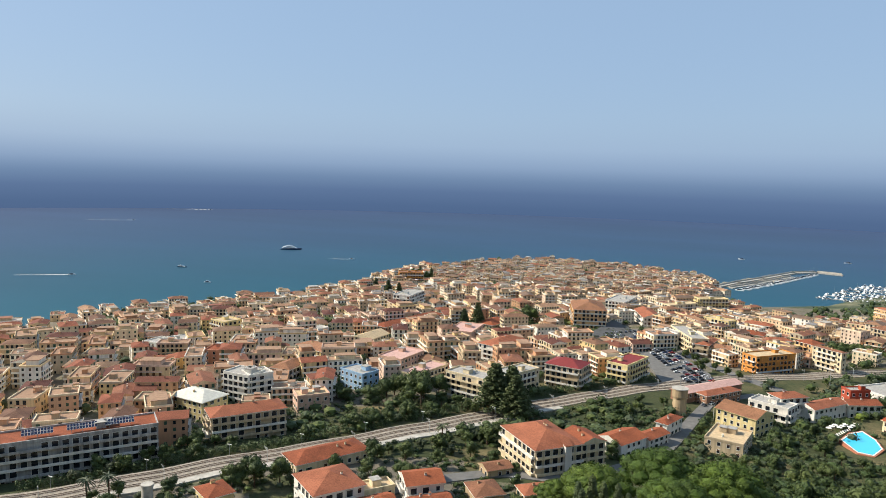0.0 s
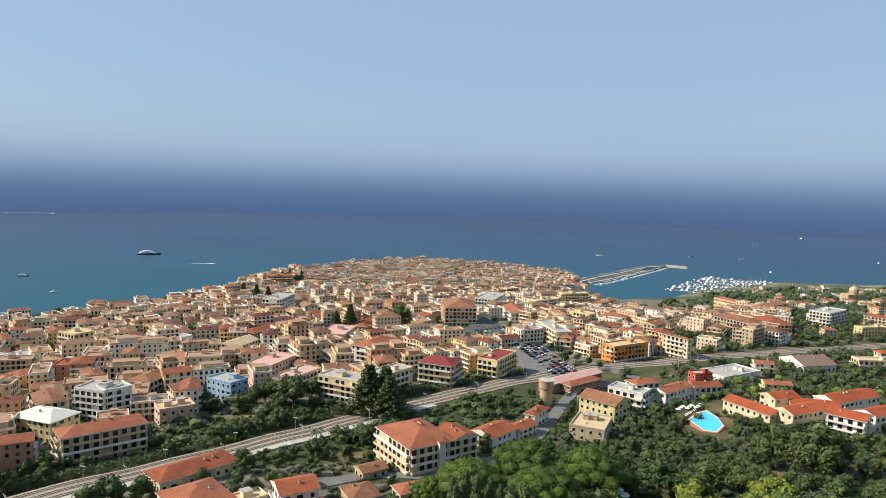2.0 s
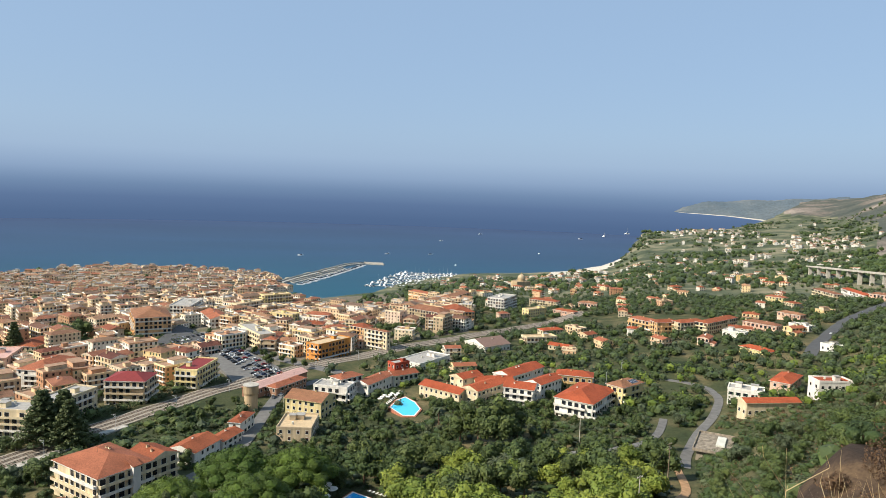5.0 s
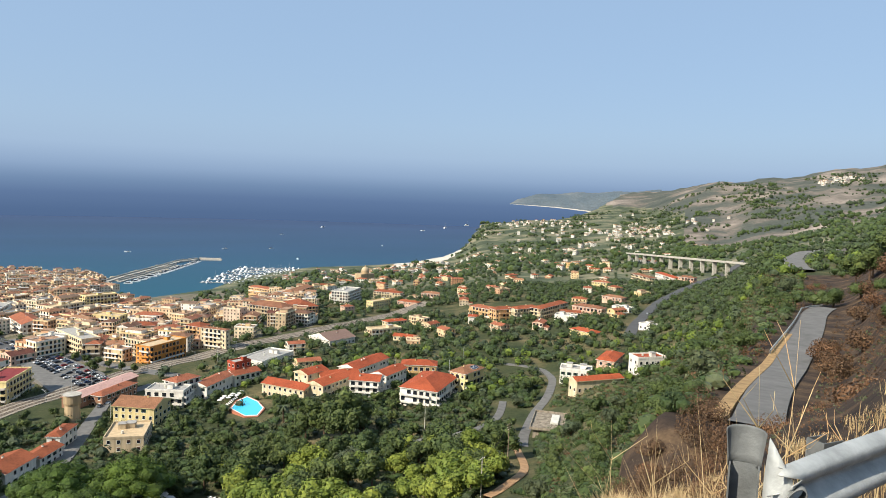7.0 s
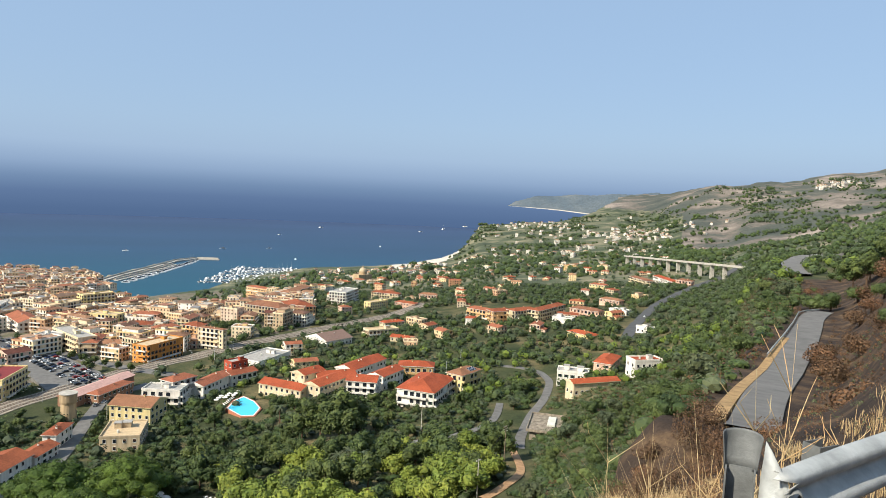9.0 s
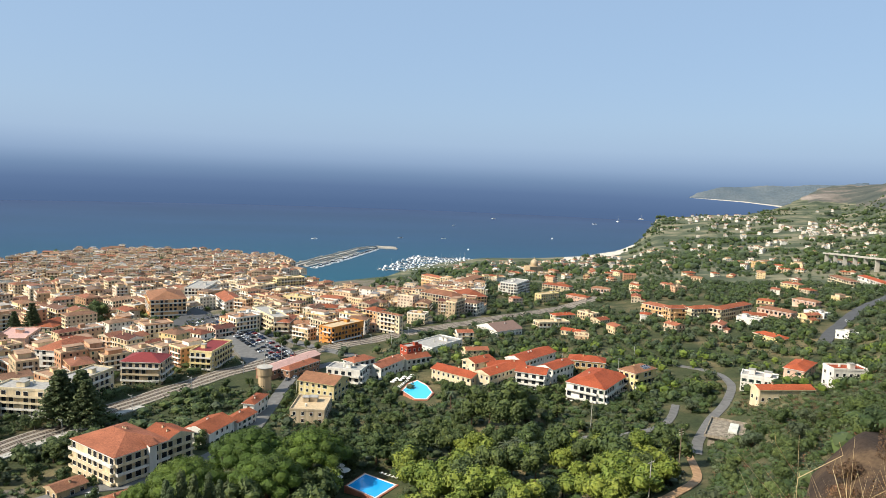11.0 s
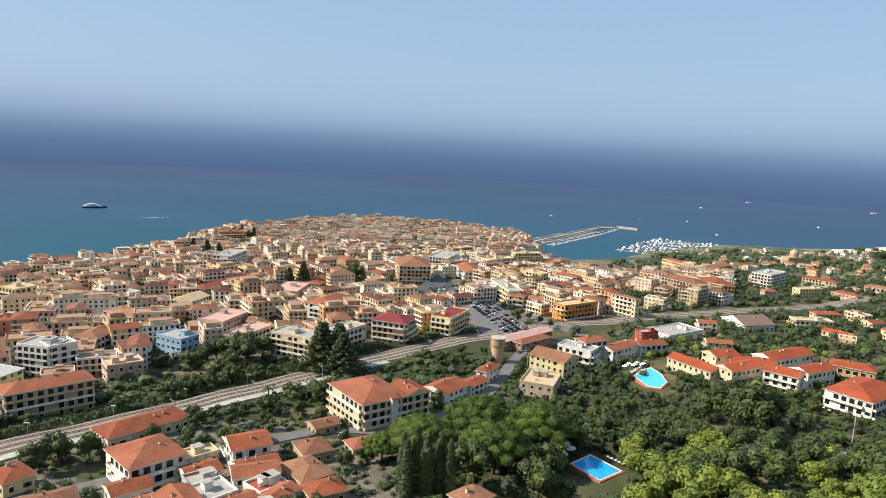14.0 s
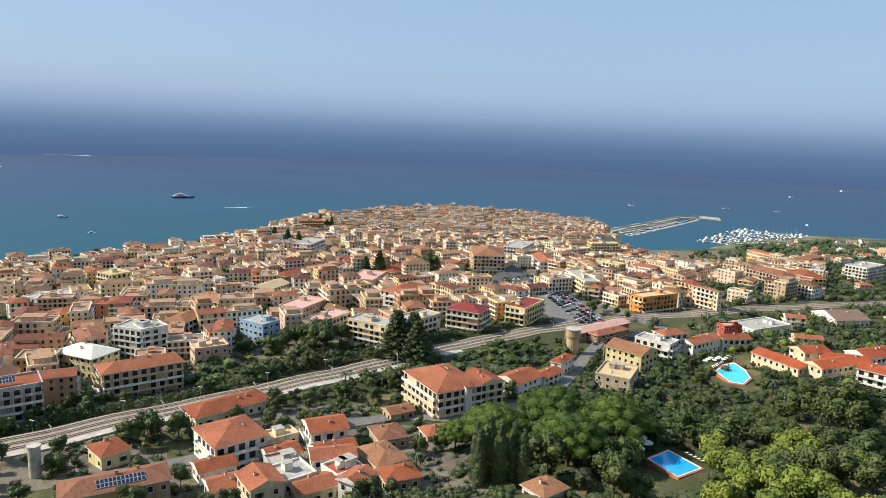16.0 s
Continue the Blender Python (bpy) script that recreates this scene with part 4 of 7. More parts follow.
house(-58.6, 297.5, 113.0, 46, 13.0, 15.0, 13.6, 4, "gable", "cream", "tile", "balc", "rear wing of the cream apartment block")
house(-122.0, 224.0, 116.8, 52, 13.0, 8.0, 4.6, 1, "flat", "cream", "sand", "win", "low cream annex with a sandy roof terrace")
house(-97.0, 219.5, 118.0, 44, 14.5, 8.5, 4.8, 1, "gable", "white", "tile", "win")
house(-107.0, 199.5, 119.0, 48, 10.5, 9.0, 6.4, 2, "flat", "grey", "greyroof", "win")
house(-88.6, 184.0, 122.0, 50, 12.5, 9.0, 6.0, 1, "gable", "cream", "tile", "win")
house(-66.5, 203.0, 121.0, 40, 12.0, 9.5, 5.2, 1, "hip", "stone", "tile", "win")
house(-126.5, 189.0, 120.5, 50, 12.0, 9.0, 5.2, 1, "gable", "white", "tile", "win")
house(-88.7, 268.0, 114.6, 46, 11.0, 8.0, 4.2, 1, "gable", "stone", "tileb", "win")
house(-66.0, 249.5, 116.6, 40, 12.5, 8.5, 4.6, 1, "hip", "stone", "tile", "win")
house(-110.0, 246.0, 115.6, 48, 9.5, 7.0, 3.8, 1, "gable", "stone", "greyroof", "win")
house(-34.0, 340.0, 112.0, 62, 16.0, 8.5, 5.6, 2, "gable", "white", "tile", "win")


def stair_tower():
    """White stair shaft with its own small tile roof, and the lower wing of the cream block."""
    base = pose(-70.8, 283.9, 113.3, 0, 0, 46.2)
    ob = thing("stair_tower", base @ Matrix.Translation((3.5, -9.9, 0)), "white stair shaft with a small tile roof", "stair tower")
    s = Soup(WALLS["white"])
    s.box(-1.6, -1.2, -3, 1.6, 0.8, 15.4)
    part("wall", s, ob)
    s = Soup(ROOFS["tile"], frame_white)
    v = [(-2.0, -1.6, 15.4), (2.0, -1.6, 15.4), (2.0, 4.5, 17.4), (-2.0, 4.5, 17.4)]
    s.add(v + [(x, y, z - 0.25) for x, y, z in v], [(0, 1, 2, 3), (7, 6, 5, 4), (4, 5, 1, 0), (5, 6, 2, 1), (6, 7, 3, 2), (7, 4, 0, 3)])
    part("roof", s, ob)


stair_tower()

# ---- the rest of the town: houses filling the streets ----
PARKS = [(-177, 344, 20), (-150, 335, 20), (-165, 362, 22), (-125, 345, 26), (-200, 336, 14), (-217, 585, 24), (-190, 640, 22), (-40, 515, 48), (-98, 625, 48), (60, 640, 34), (95, 660, 34),
         (-432, 905, 32), (-392, 744, 20), (-300, 690, 14), (20, 1010, 30), (-20, 990, 25), (-70, 620, 10), (-30, 565, 12)]


def off_line(x, y, line):
    best = 1e9
    for (ax, ay), (bx, by) in zip(line, line[1:]):
        dx, dy = bx - ax, by - ay
        t = max(0.0, min(1.0, ((x - ax) * dx + (y - ay) * dy) / (dx * dx + dy * dy)))
        best = min(best, math.hypot(x - ax - t * dx, y - ay - t * dy))
    return best


def clear_of_houses(x, y, r):
    for fx, fy, fr, yaw, w, d in FOOT:
        if abs(x - fx) < fr + r + 8 and abs(y - fy) < fr + r + 8:
            c, s = math.cos(radians(-yaw)), math.sin(radians(-yaw))
            lx, ly = (x - fx) * c - (y - fy) * s, (x - fx) * s + (y - fy) * c
            if abs(lx) < w / 2 + r and abs(ly) < d / 2 + r:
                return False
    return True


def house_soups(w, d, h, storeys, roof, r, wallmats, roofmat, flatmat, at):
    """Walls, roof, and windows with balconies of one plain town house."""
    wall = Soup(wallmats[0])
    wall.box(-w / 2, -d / 2, -3, w / 2, d / 2, h - 0.06)
    low = roof != "flat" and w > 13 and r.random() < 0.35
    if low:
        # a lower wing with a roof of its own
        ww, wd = w * 0.5, d * 0.5
        wall.box(-w / 2 + 0.5, -d / 2 - wd, -3, -w / 2 + 0.5 + ww, -d / 2, h - 3.2)
    top = roof_soup(roof, w, d, h, flatmat if roof == "flat" else roofmat, wallmats[0], 0.15, 0.4)
    if low:
        x0, y0, z0 = -w / 2 + 0.2, -d / 2 - wd - 0.4, h - 3.2
        q = [(x0, y0, z0), (x0 + ww + 0.6, y0, z0), (x0 + ww + 0.6, -d / 2, z0 + 1.4), (x0, -d / 2, z0 + 1.4)]
        top.add(q + [(x, y, z - 0.22) for x, y, z in q], [(0, 1, 2, 3), (7, 6, 5, 4), (4, 5, 1, 0), (5, 6, 2, 1), (7, 4, 0, 3)], 0)
    win = Soup(glass, frame_white, shutter_brown, wallmats[0], shutter_green, flatmat)
    if roof == "flat":
        # stair head or set-back storey, tanks and a canopy on the terrace
        if r.random() < 0.3:
            a, b, px = w * r.uniform(0.22, 0.36), d * r.uniform(0.25, 0.36), r.uniform(-0.12, 0.12) * w
            win.box(px - a, -b, h, px + a, b, h + 2.8, 3)
            win.box(px - a - 0.5, -b - 0.5, h + 2.8, px + a + 0.5, b + 0.5, h + 3.05, 5)
        else:
            px, py, sw = r.uniform(-w / 4, w / 4), r.uniform(-d / 5, d / 5), r.uniform(1.3, 2.0)
            win.box(px - sw, py - sw, h, px + sw, py + sw, h + 2.5, 3)
            win.box(px - sw - 0.3, py - sw - 0.3, h + 2.5, px + sw + 0.3, py + sw + 0.3, h + 2.7, 5)
        for _ in range(r.choice((0, 1, 2))):
            px, py = r.uniform(-w / 2.6, w / 2.6), r.uniform(-d / 2.6, d / 2.6)
            win.tube((px, py, h), (px, py, h + 1.7), 0.6, 0.6, 7, 3)
        if r.random() < 0.3:
            px, py = r.uniform(-w / 4, w / 4), -d / 2 + 2
            win.box(px - 2, py - 1.4, h + 2.2, px + 2, py + 1.4, h + 2.32, 5)
            for cx in (px - 1.9, px + 1.8):
                for cy in (py - 1.3, py + 1.2):
                    win.box(cx, cy, h, cx + 0.1, cy + 0.1, h + 2.2, 3)
    else:
        for _ in range(r.choice((1, 2))):
            px, py = r.uniform(-w / 4, w / 4), r.uniform(-0.2, 0.2) * d
            win.box(px - 0.4, py - 0.4, h, px + 0.4, py + 0.4, h + min(w, d) * 0.15 + 0.9, 3)
    eye = at.inverted() @ Vector((0, 0, 240))
    for nx, ny, turn in SIDES:
        run, off = (w, d / 2) if nx == 0 else (d, w / 2)
        if nx * eye.x + ny * eye.y < off:
            continue
        face = Matrix.Rotation(radians(turn), 4, "Z") @ Matrix.Translation((0, -off, 0))
        n = max(1, int(run / r.uniform(2.7, 3.6)))
        balc = r.random() < 0.6
        rail = r.choice((1, 3, 3))
        a, b = sorted((r.choice((0, 0, 1)), n - r.choice((0, 0, 1)))) if n > 3 else (0, n)
        for s in range(storeys):
            zc = h * (s + 0.5) / storeys
            for k in range(n):
                c = -run / 2 + (k + 0.5) * run / n
                if r.random() < 0.9:
                    on = balc and s and a <= k < b
                    hw, hh = (0.8, 1.15) if on else (0.6, 0.8)
                    win.box(c - hw, -0.1, zc - hh, c + hw, 0.02, zc + hh, r.choice((0, 0, 0, 2, 4)), face)
            if balc and s:
                z0 = h * s / storeys
                x0, x1 = -run / 2 + a * run / n + 0.3, -run / 2 + b * run / n - 0.3
                win.box(x0, -1.4, z0 - 0.18, x1, 0.02, z0, 1, face)
                win.box(x0, -1.4, z0, x1, -1.3, z0 + 0.9, rail, face)
    return wall, top, win


def az_of(x, y):
    return math.degrees(math.atan2(-x, y))


def fill_town():
    r = random.Random(11)
    spots = []
    # newer quarter: blocks along two street directions
    for zone, turn, step in ((0, 52, 22.0), (1, 20, 15.5)):
        c, s = math.cos(radians(turn)), math.sin(radians(turn))
        for i in range(-95, 96):
            for j in range(-95, 96):
                px, py = i * step + r.uniform(-4, 4) + 5 * math.sin(j * 0.7), j * step + r.uniform(-4, 4) + 5 * math.sin(i * 0.5)
                x, y = px * c - py * s, px * s + py * c
                far, az = math.hypot(x, y), math.degrees(math.atan2(-x, y))
                old = 1.5 < az < 24 and far > 960
                if y < 60 or not in_town(x, y) or old != bool(zone) or ground_z(x, y) < 62 or az > 62:
                    continue
                if abs(ground_z(x, y) - ground_z(x * 1.012, y * 1.012)) > 3:
                    continue
                if -9 < az < 0 and far > 960:
                    continue
                spots.append((far, x, y, turn + r.choice((0, 90)) + r.uniform(-12, 12) + 14 * math.sin(x * 0.006), zone))
    spots.sort()
    made = 0
    walls, roofs, wins = Soup(old_wall), Soup(old_roof, old_wall), Soup(glass, frame_white, shutter_brown, old_wall, shutter_green, town_flat)
    flats = Soup(town_flat, old_wall)
    for far, x, y, yaw, zone in spots:
        if any(math.hypot(x - a, y - b) < q for a, b, q in PARKS) or off_line(x, y, RAIL) < 20 or off_line(x, y, [(-90, 680), (-74, 641), (0, 522)]) < 13:
            continue
        w, d = (r.uniform(13, 23), r.uniform(10, 14)) if zone == 0 else (r.uniform(11, 17), r.uniform(9, 13))
        if not clear_of_houses(x, y, 5.5):
            continue
        storeys = r.choice((2, 3, 3, 4, 4, 5) if zone == 0 else (2, 3, 3, 4))
        if zone == 0 and (far > 880 or az_of(x, y) > 30 and far > 600):
            storeys = min(storeys, r.choice((2, 2, 3)))
        if far < 460:
            storeys = min(storeys, 4)
        h = storeys * 3.1 + r.uniform(0, 1.2)
        roof = r.choice(("hip", "gable", "flat", "flat", "hip", "flat", "flat") if zone == 0 else ("gable", "flat", "gable", "flat", "flat"))
        z = ground_z(x, y)
        if made < 290 and zone == 0:
            a, b, g = house_soups(w, d, h, storeys, roof, r, (town_wall,), town_roof, town_flat, pose(x, y, z, 0, 0, yaw))
            ob = thing("town_house", pose(x, y, z, 0, 0, yaw), "%s-storey town house with %s" % (("two", "three", "four", "five")[storeys - 2], {"hip": "tiled hip roof", "gable": "tiled gable roof", "flat": "flat roof terrace"}[roof]), "house", "houses filling the town streets")
            part("wall", a, ob)
            part("roof", b, ob)
            tagged(part("facade_work", g, ob, "windows, shutters, balconies and rooftop fittings"), kind="stuff")
            made += 1
        else:
            m = pose(x, y, z, 0, 0, yaw)
            a, b, g = house_soups(w, d, h, storeys, roof, r, (old_wall,), old_roof, town_flat, m)
            for src, dst in ((a, walls), (b, flats if roof == "flat" else roofs), (g, wins)):
                n = len(dst.v)
                dst.v.extend([tuple(m @ Vector(q)) for q in src.v])
                dst.f.extend([tuple(k + n for k in f) for f in src.f])
                dst.i.extend(src.i)
        FOOT.append((x, y, max(w, d) / 2, yaw, w, d))
    ob = thing("old_town_houses", pose(0, 0, 0), "sand-coloured old town houses crowded on the cliff", "houses")
    ob["kind"] = "stuff"
    for nm, s in (("walls", walls), ("roofs", roofs), ("roof_terraces", flats), ("windows", wins)):
        n = part(nm, s, ob)
        n["kind"] = "stuff"


fill_town()


def fill_valley():
    """Villas among the trees, and the white hamlets on the far slopes."""
    r = random.Random(23)
    made = 0
    walls, roofs, wins = Soup(WALLS["white"]), Soup(old_roof, old_wall), Soup(glass, frame_white, shutter_brown, old_wall, shutter_green, town_flat)
    tops = Soup(town_flat, WALLS["white"])
    spots = []
    for _ in range(380):
        az, far = r.uniform(-46, -9), math.sqrt(r.uniform(420 ** 2, 1900 ** 2))
        spots.append((far, az))
    for az0, far0, spread, n in ((-36, 2500, 260, 30), (-40, 2350, 150, 70), (-33, 2900, 200, 30), (-42.5, 2400, 160, 16), (-31.5, 3150, 160, 20), (-53.7, 3240, 70, 40), (-35, 1750, 150, 14), (-26, 1450, 200, 26), (-20, 1300, 200, 26), (-20, 1620, 110, 40), (-15, 1600, 70, 30), (-12, 1600, 30, 10), (-18, 1600, 120, 30)):
        for _ in range(n):
            spots.append((far0 + r.gauss(0, spread), az0 + math.degrees(r.gauss(0, spread * 0.6) / far0)))
    spots.sort()
    for far, az in spots:
        x, y = -far * math.sin(radians(az)), far * math.cos(radians(az))
        z = ground_z(x, y)
        if (az > -13 and 900 < far < 1560) or az > -9.5 and far > 900 or z < 3 or (far < 1700 and r.random() < 0.45) or in_town(x, y) or not clear_of_houses(x, y, 9):
            continue
        if az < -41.5 and far < 1500 or off_line(x, y, [(360, 430), (394, 465), (487, 546), (646, 659), (900, 800)]) < 14 or off_line(x, y, RAIL) < 16:
            continue
        w, d, storeys = r.uniform(11, 20), r.uniform(9, 12), r.choice((2, 2, 3)) if far > 1300 else r.choice((1, 2, 2, 2, 3))
        if far > 1500:
            w, d = w * 0.8, d * 0.8
        h, roof, yaw = storeys * 3.1, r.choice(("hip", "gable", "gable", "flat")), r.uniform(0, 180)
        if made < 110 and far < 1300:
            a, b, g = house_soups(w, d, h, storeys, roof, r, (town_wall,), ROOFS["tile"], town_flat, pose(x, y, z, 0, 0, yaw))
            ob = thing("villa", pose(x, y, z, 0, 0, yaw), "low villa with a clay tile roof among trees", "house", "villas in the valley")
            part("wall", a, ob)
            part("roof", b, ob)
            tagged(part("facade_work", g, ob, "windows, shutters, balconies and rooftop fittings"), kind="stuff")
            made += 1
        else:
            m = pose(x, y, z, 0, 0, yaw)
            a, b, g = house_soups(w, d, h, storeys, roof, r, (old_wall,), old_roof, town_flat, m)
            for src, dst in ((a, walls), (b, tops if roof == "flat" else roofs), (g, wins)):
                n = len(dst.v)
                dst.v.extend([tuple(m @ Vector(q)) for q in src.v])
                dst.f.extend([tuple(k + n for k in f) for f in src.f])
                dst.i.extend(src.i)
        FOOT.append((x, y, max(w, d) / 2, yaw, w, d))
    ob = thing("hamlet_houses", pose(0, 0, 0), "pale houses of far hamlets on green slopes", "houses")
    ob["kind"] = "stuff"
    for nm, s in (("walls", walls), ("roofs", roofs), ("roof_terraces", tops), ("windows", wins)):
        n = part(nm, s, ob)
        n["kind"] = "stuff"


fill_valley()

# ---- trees ----
def leaves(soup, centre, radii, count, size, r, m=0, inner=0.55, wild=0.42):
    """Small leaf clumps strewn through the outer part of an ellipsoid."""
    cx, cy, cz = centre
    for _ in range(count):
        while True:
            d = Vector((r.gauss(0, 1), r.gauss(0, 1), r.gauss(0, 1)))
            if d.length > 0.01:
                break
        d.normalize()
        k = r.uniform(inner, 1.05) ** 0.6
        p = Vector((cx + d.x * radii[0] * k, cy + d.y * radii[1] * k, cz + d.z * radii[2] * k))
        nrm = (d + Vector((r.gauss(0, wild), r.gauss(0, wild), r.gauss(0.3, wild)))).normalized()
        u = nrm.orthogonal().normalized()
        u.rotate(Matrix.Rotation(r.uniform(0, 6.28), 3, nrm))
        w = nrm.cross(u)
        a, b = size * r.uniform(0.6, 1.3), size * r.uniform(0.35, 0.8)
        soup.add([tuple(p - u * a), tuple(p + w * b + nrm * b * 0.3), tuple(p + u * a), tuple(p - w * b + nrm * b * 0.3)], [(0, 1, 2, 3)], m)


def core(soup, centre, radii, r, m=0):
    """A lumpy dark heart that keeps the light from passing straight through a crown."""
    bm = bmesh.new()
    bmesh.ops.create_icosphere(bm, subdivisions=1, radius=1)
    vs = []
    for v in bm.verts:
        k = 0.84 + 0.16 * r.random()
        vs.append((centre[0] + v.co.x * radii[0] * k, centre[1] + v.co.y * radii[1] * k, centre[2] + v.co.z * radii[2] * k))
    soup.add(vs, [tuple(q.index for q in f.verts) for f in bm.faces], m)
    bm.free()


def tree_kind(kind, seed):
    """Trunk and crown meshes of one tree, metres."""
    r = random.Random(seed)
    t = Soup(bark)
    if kind == "pine":
        c = Soup(LEAF["pine"])
        t.tube((0, 0, -1), (0.4, 0.2, 7), 0.6, 0.4, 8)
        for k in range(7):
            a = k * 0.9 + r.uniform(-0.3, 0.3)
            t.tube((0.4, 0.2, 6.5), (6 * math.cos(a), 6 * math.sin(a), 10.5), 0.3, 0.1, 6)
        for k in range(26):
            a, q = k * 2.4, 9.2 * math.sqrt((k + 0.5) / 26)
            z = 8.2 + 6.0 * (1 - (q / 9.6) ** 2) + r.uniform(-0.4, 0.4)
            rad = (r.uniform(2.3, 2.9), r.uniform(2.3, 2.9), r.uniform(1.6, 2.1))
            core(c, (q * math.cos(a), q * math.sin(a), z - 0.3), rad, r)
            leaves(c, (q * math.cos(a), q * math.sin(a), z), rad, 430, 0.27, r, 0, 0.88, 0.3)
        return t, c
    if kind == "cypress":
        c = Soup(LEAF["dark"])
        t.tube((0, 0, -1), (0, 0, 4), 0.3, 0.2, 7)
        for k in range(9):
            z = 2.0 + k * 1.7
            q = 1.95 * (1 - (k / 9.5) ** 2.2) + 0.25
            core(c, (r.uniform(-0.2, 0.2), r.uniform(-0.2, 0.2), z), (q * 0.85, q * 0.85, 1.7), r)
            leaves(c, (0, 0, z), (q, q, 1.8), 170, 0.3, r, 0, 0.8)
        return t, c
    if kind == "conifer":
        c = Soup(LEAF["dark"])
        t.tube((0, 0, -1), (0, 0, 21), 0.5, 0.08, 8)
        for k in range(11):
            z, q = 3 + k * 1.75, 5.6 * (1 - k / 11.5) + 0.4
            for s in range(7):
                a = s * 0.9 + k * 0.4 + r.uniform(-0.2, 0.2)
                e = (q * math.cos(a), q * math.sin(a), z + q * 0.1)
                t.tube((0, 0, z), e, 0.09, 0.03, 4)
                for b in (0.45, 0.75, 1.0):
                    leaves(c, (e[0] * b, e[1] * b, z + q * 0.1 * b), (q * 0.3, q * 0.3, 0.6), 34, 0.5, r)
        return t, c
    if kind == "palm":
        c = Soup(LEAF["olive"])
        t.tube((0, 0, -1), (0.3, 0, 8.5), 0.32, 0.22, 8)
        for k in range(26):
            a, up = k * 2.4, r.uniform(-0.6, 0.9)
            prev = Vector((0.3, 0, 8.5))
            for s in range(5):
                nxt = prev + Vector((math.cos(a) * 0.62, math.sin(a) * 0.62, up * 0.5 - 0.16 * s))
                side = Vector((-math.sin(a), math.cos(a), 0)) * (0.4 - 0.06 * s)
                drop = Vector((0, 0, -0.18))
                c.add([tuple(prev), tuple(prev + side + drop), tuple(nxt + side * 0.8 + drop), tuple(nxt)], [(0, 1, 2, 3)])
                c.add([tuple(prev), tuple(nxt), tuple(nxt - side * 0.8 + drop), tuple(prev - side + drop)], [(0, 1, 2, 3)])
                prev = nxt
        return t, c
    tint, hgt, spread, size = {"broad": ("green", 8.5, 4.4, 0.36), "lime": ("lime", 7.0, 4.4, 0.36), "scorched": ("burnt", 2.4, 2.2, 0.075), "olive": ("olive", 5.2, 3.2, 0.28), "bush": ("green", 2.6, 2.4, 0.26), "burnt": ("burnt", 2.4, 2.2, 0.15), "shrub": ("green", 2.4, 2.2, 0.1)}[kind]
    c = Soup(LEAF[tint])
    th = hgt * 0.4
    t.tube((0, 0, -1), (0.1, 0, th), 0.09 * hgt ** 0.6 + 0.05, 0.09, 7)
    for k in range(8 if hgt > 3 else 6):
        a, q = r.uniform(0, 6.28), spread * 0.62 * math.sqrt(r.random())
        z = hgt * r.uniform(0.45, 0.86) * (1 - 0.25 * (q / spread) ** 2)
        rad = [spread * r.uniform(0.3, 0.52) for _ in "xyz"]
        rad[2] *= 0.85
        p = (q * math.cos(a), q * math.sin(a), z)
        t.tube((0.1, 0, th * 0.8), p, 0.09, 0.03, 5)
        if tint != "burnt":
            core(c, p, [v * 0.86 for v in rad], r)
        leaves(c, p, rad, {"scorched": 190, "burnt": 130, "shrub": 210, "broad": 125, "lime": 140}.get(kind, 90), size, r, 0, 0.75)
    return t, c


KINDS = {}
for _k, _n in (("pine", 2), ("cypress", 2), ("conifer", 1), ("palm", 2), ("broad", 4), ("lime", 2), ("olive", 2), ("bush", 3), ("burnt", 2), ("scorched", 2), ("shrub", 2)):
    KINDS[_k] = [tuple(s.mesh(_k + n) for s, n in zip(tree_kind(_k, 40 + i), ("_trunk", "_crown"))) for i in range(_n)]
TREE_TEXT = {
    "pine": ("umbrella_pine", "umbrella pine with a wide bright green crown", "tree"), "cypress": ("cypress", "slender dark green cypress tree", "tree"),
    "conifer": ("conifer", "tall dark tiered conifer tree", "tree"), "palm": ("palm_tree", "palm tree with drooping grey-green fronds", "tree"),
    "broad": ("broadleaf_tree", "dense dark green broadleaf tree", "tree"), "lime": ("leafy_tree", "light yellow-green leafy tree", "tree"),
    "olive": ("olive_tree", "grey-green olive tree on the slope", "tree"), "bush": ("bush", "round green bush on the slope", "bush"), "burnt": ("bush", "scorched reddish-brown bush on the slope", "bush"), "shrub": ("bush", "dense dark green shrub below the lookout", "bush"), "scorched": ("bush", "dry rust-brown shrub beside the barrier", "bush")}
tr = random.Random(5)
TREES = [0]


def tree(kind, x, y, scale=1.0, high=1.0):
    name, label, category = TREE_TEXT[kind]
    ob = thing(name, pose(x, y, ground_z(x, y) - 0.1, 0, 0, tr.uniform(0, 360)) @ Matrix.Diagonal((scale, scale, scale * high, 1)), label, category, "bushes on the slope" if category == "bush" else "")
    trunk, crown = tr.choice(KINDS[kind])
    part("trunk", trunk, ob)
    part("crown", crown, ob)
    TREES[0] += 1
    return ob


# the garden of pines and cypresses under the lookout
for x, y, s in ((-41, 236, 1.25), (-22, 254, 1.45), (0, 252, 1.4), (-14, 232, 1.25), (-56, 238, 0.7)):
    tree("pine", x, y, s)
for x, y, s in ((-42, 210, 1.2), (-38, 212, 1.3), (-34, 209, 1.25), (-30, 212, 1.2), (-26.5, 210, 1.1), (-40, 206, 1.15)):
    tree("cypress", x, y, s, 1.05)
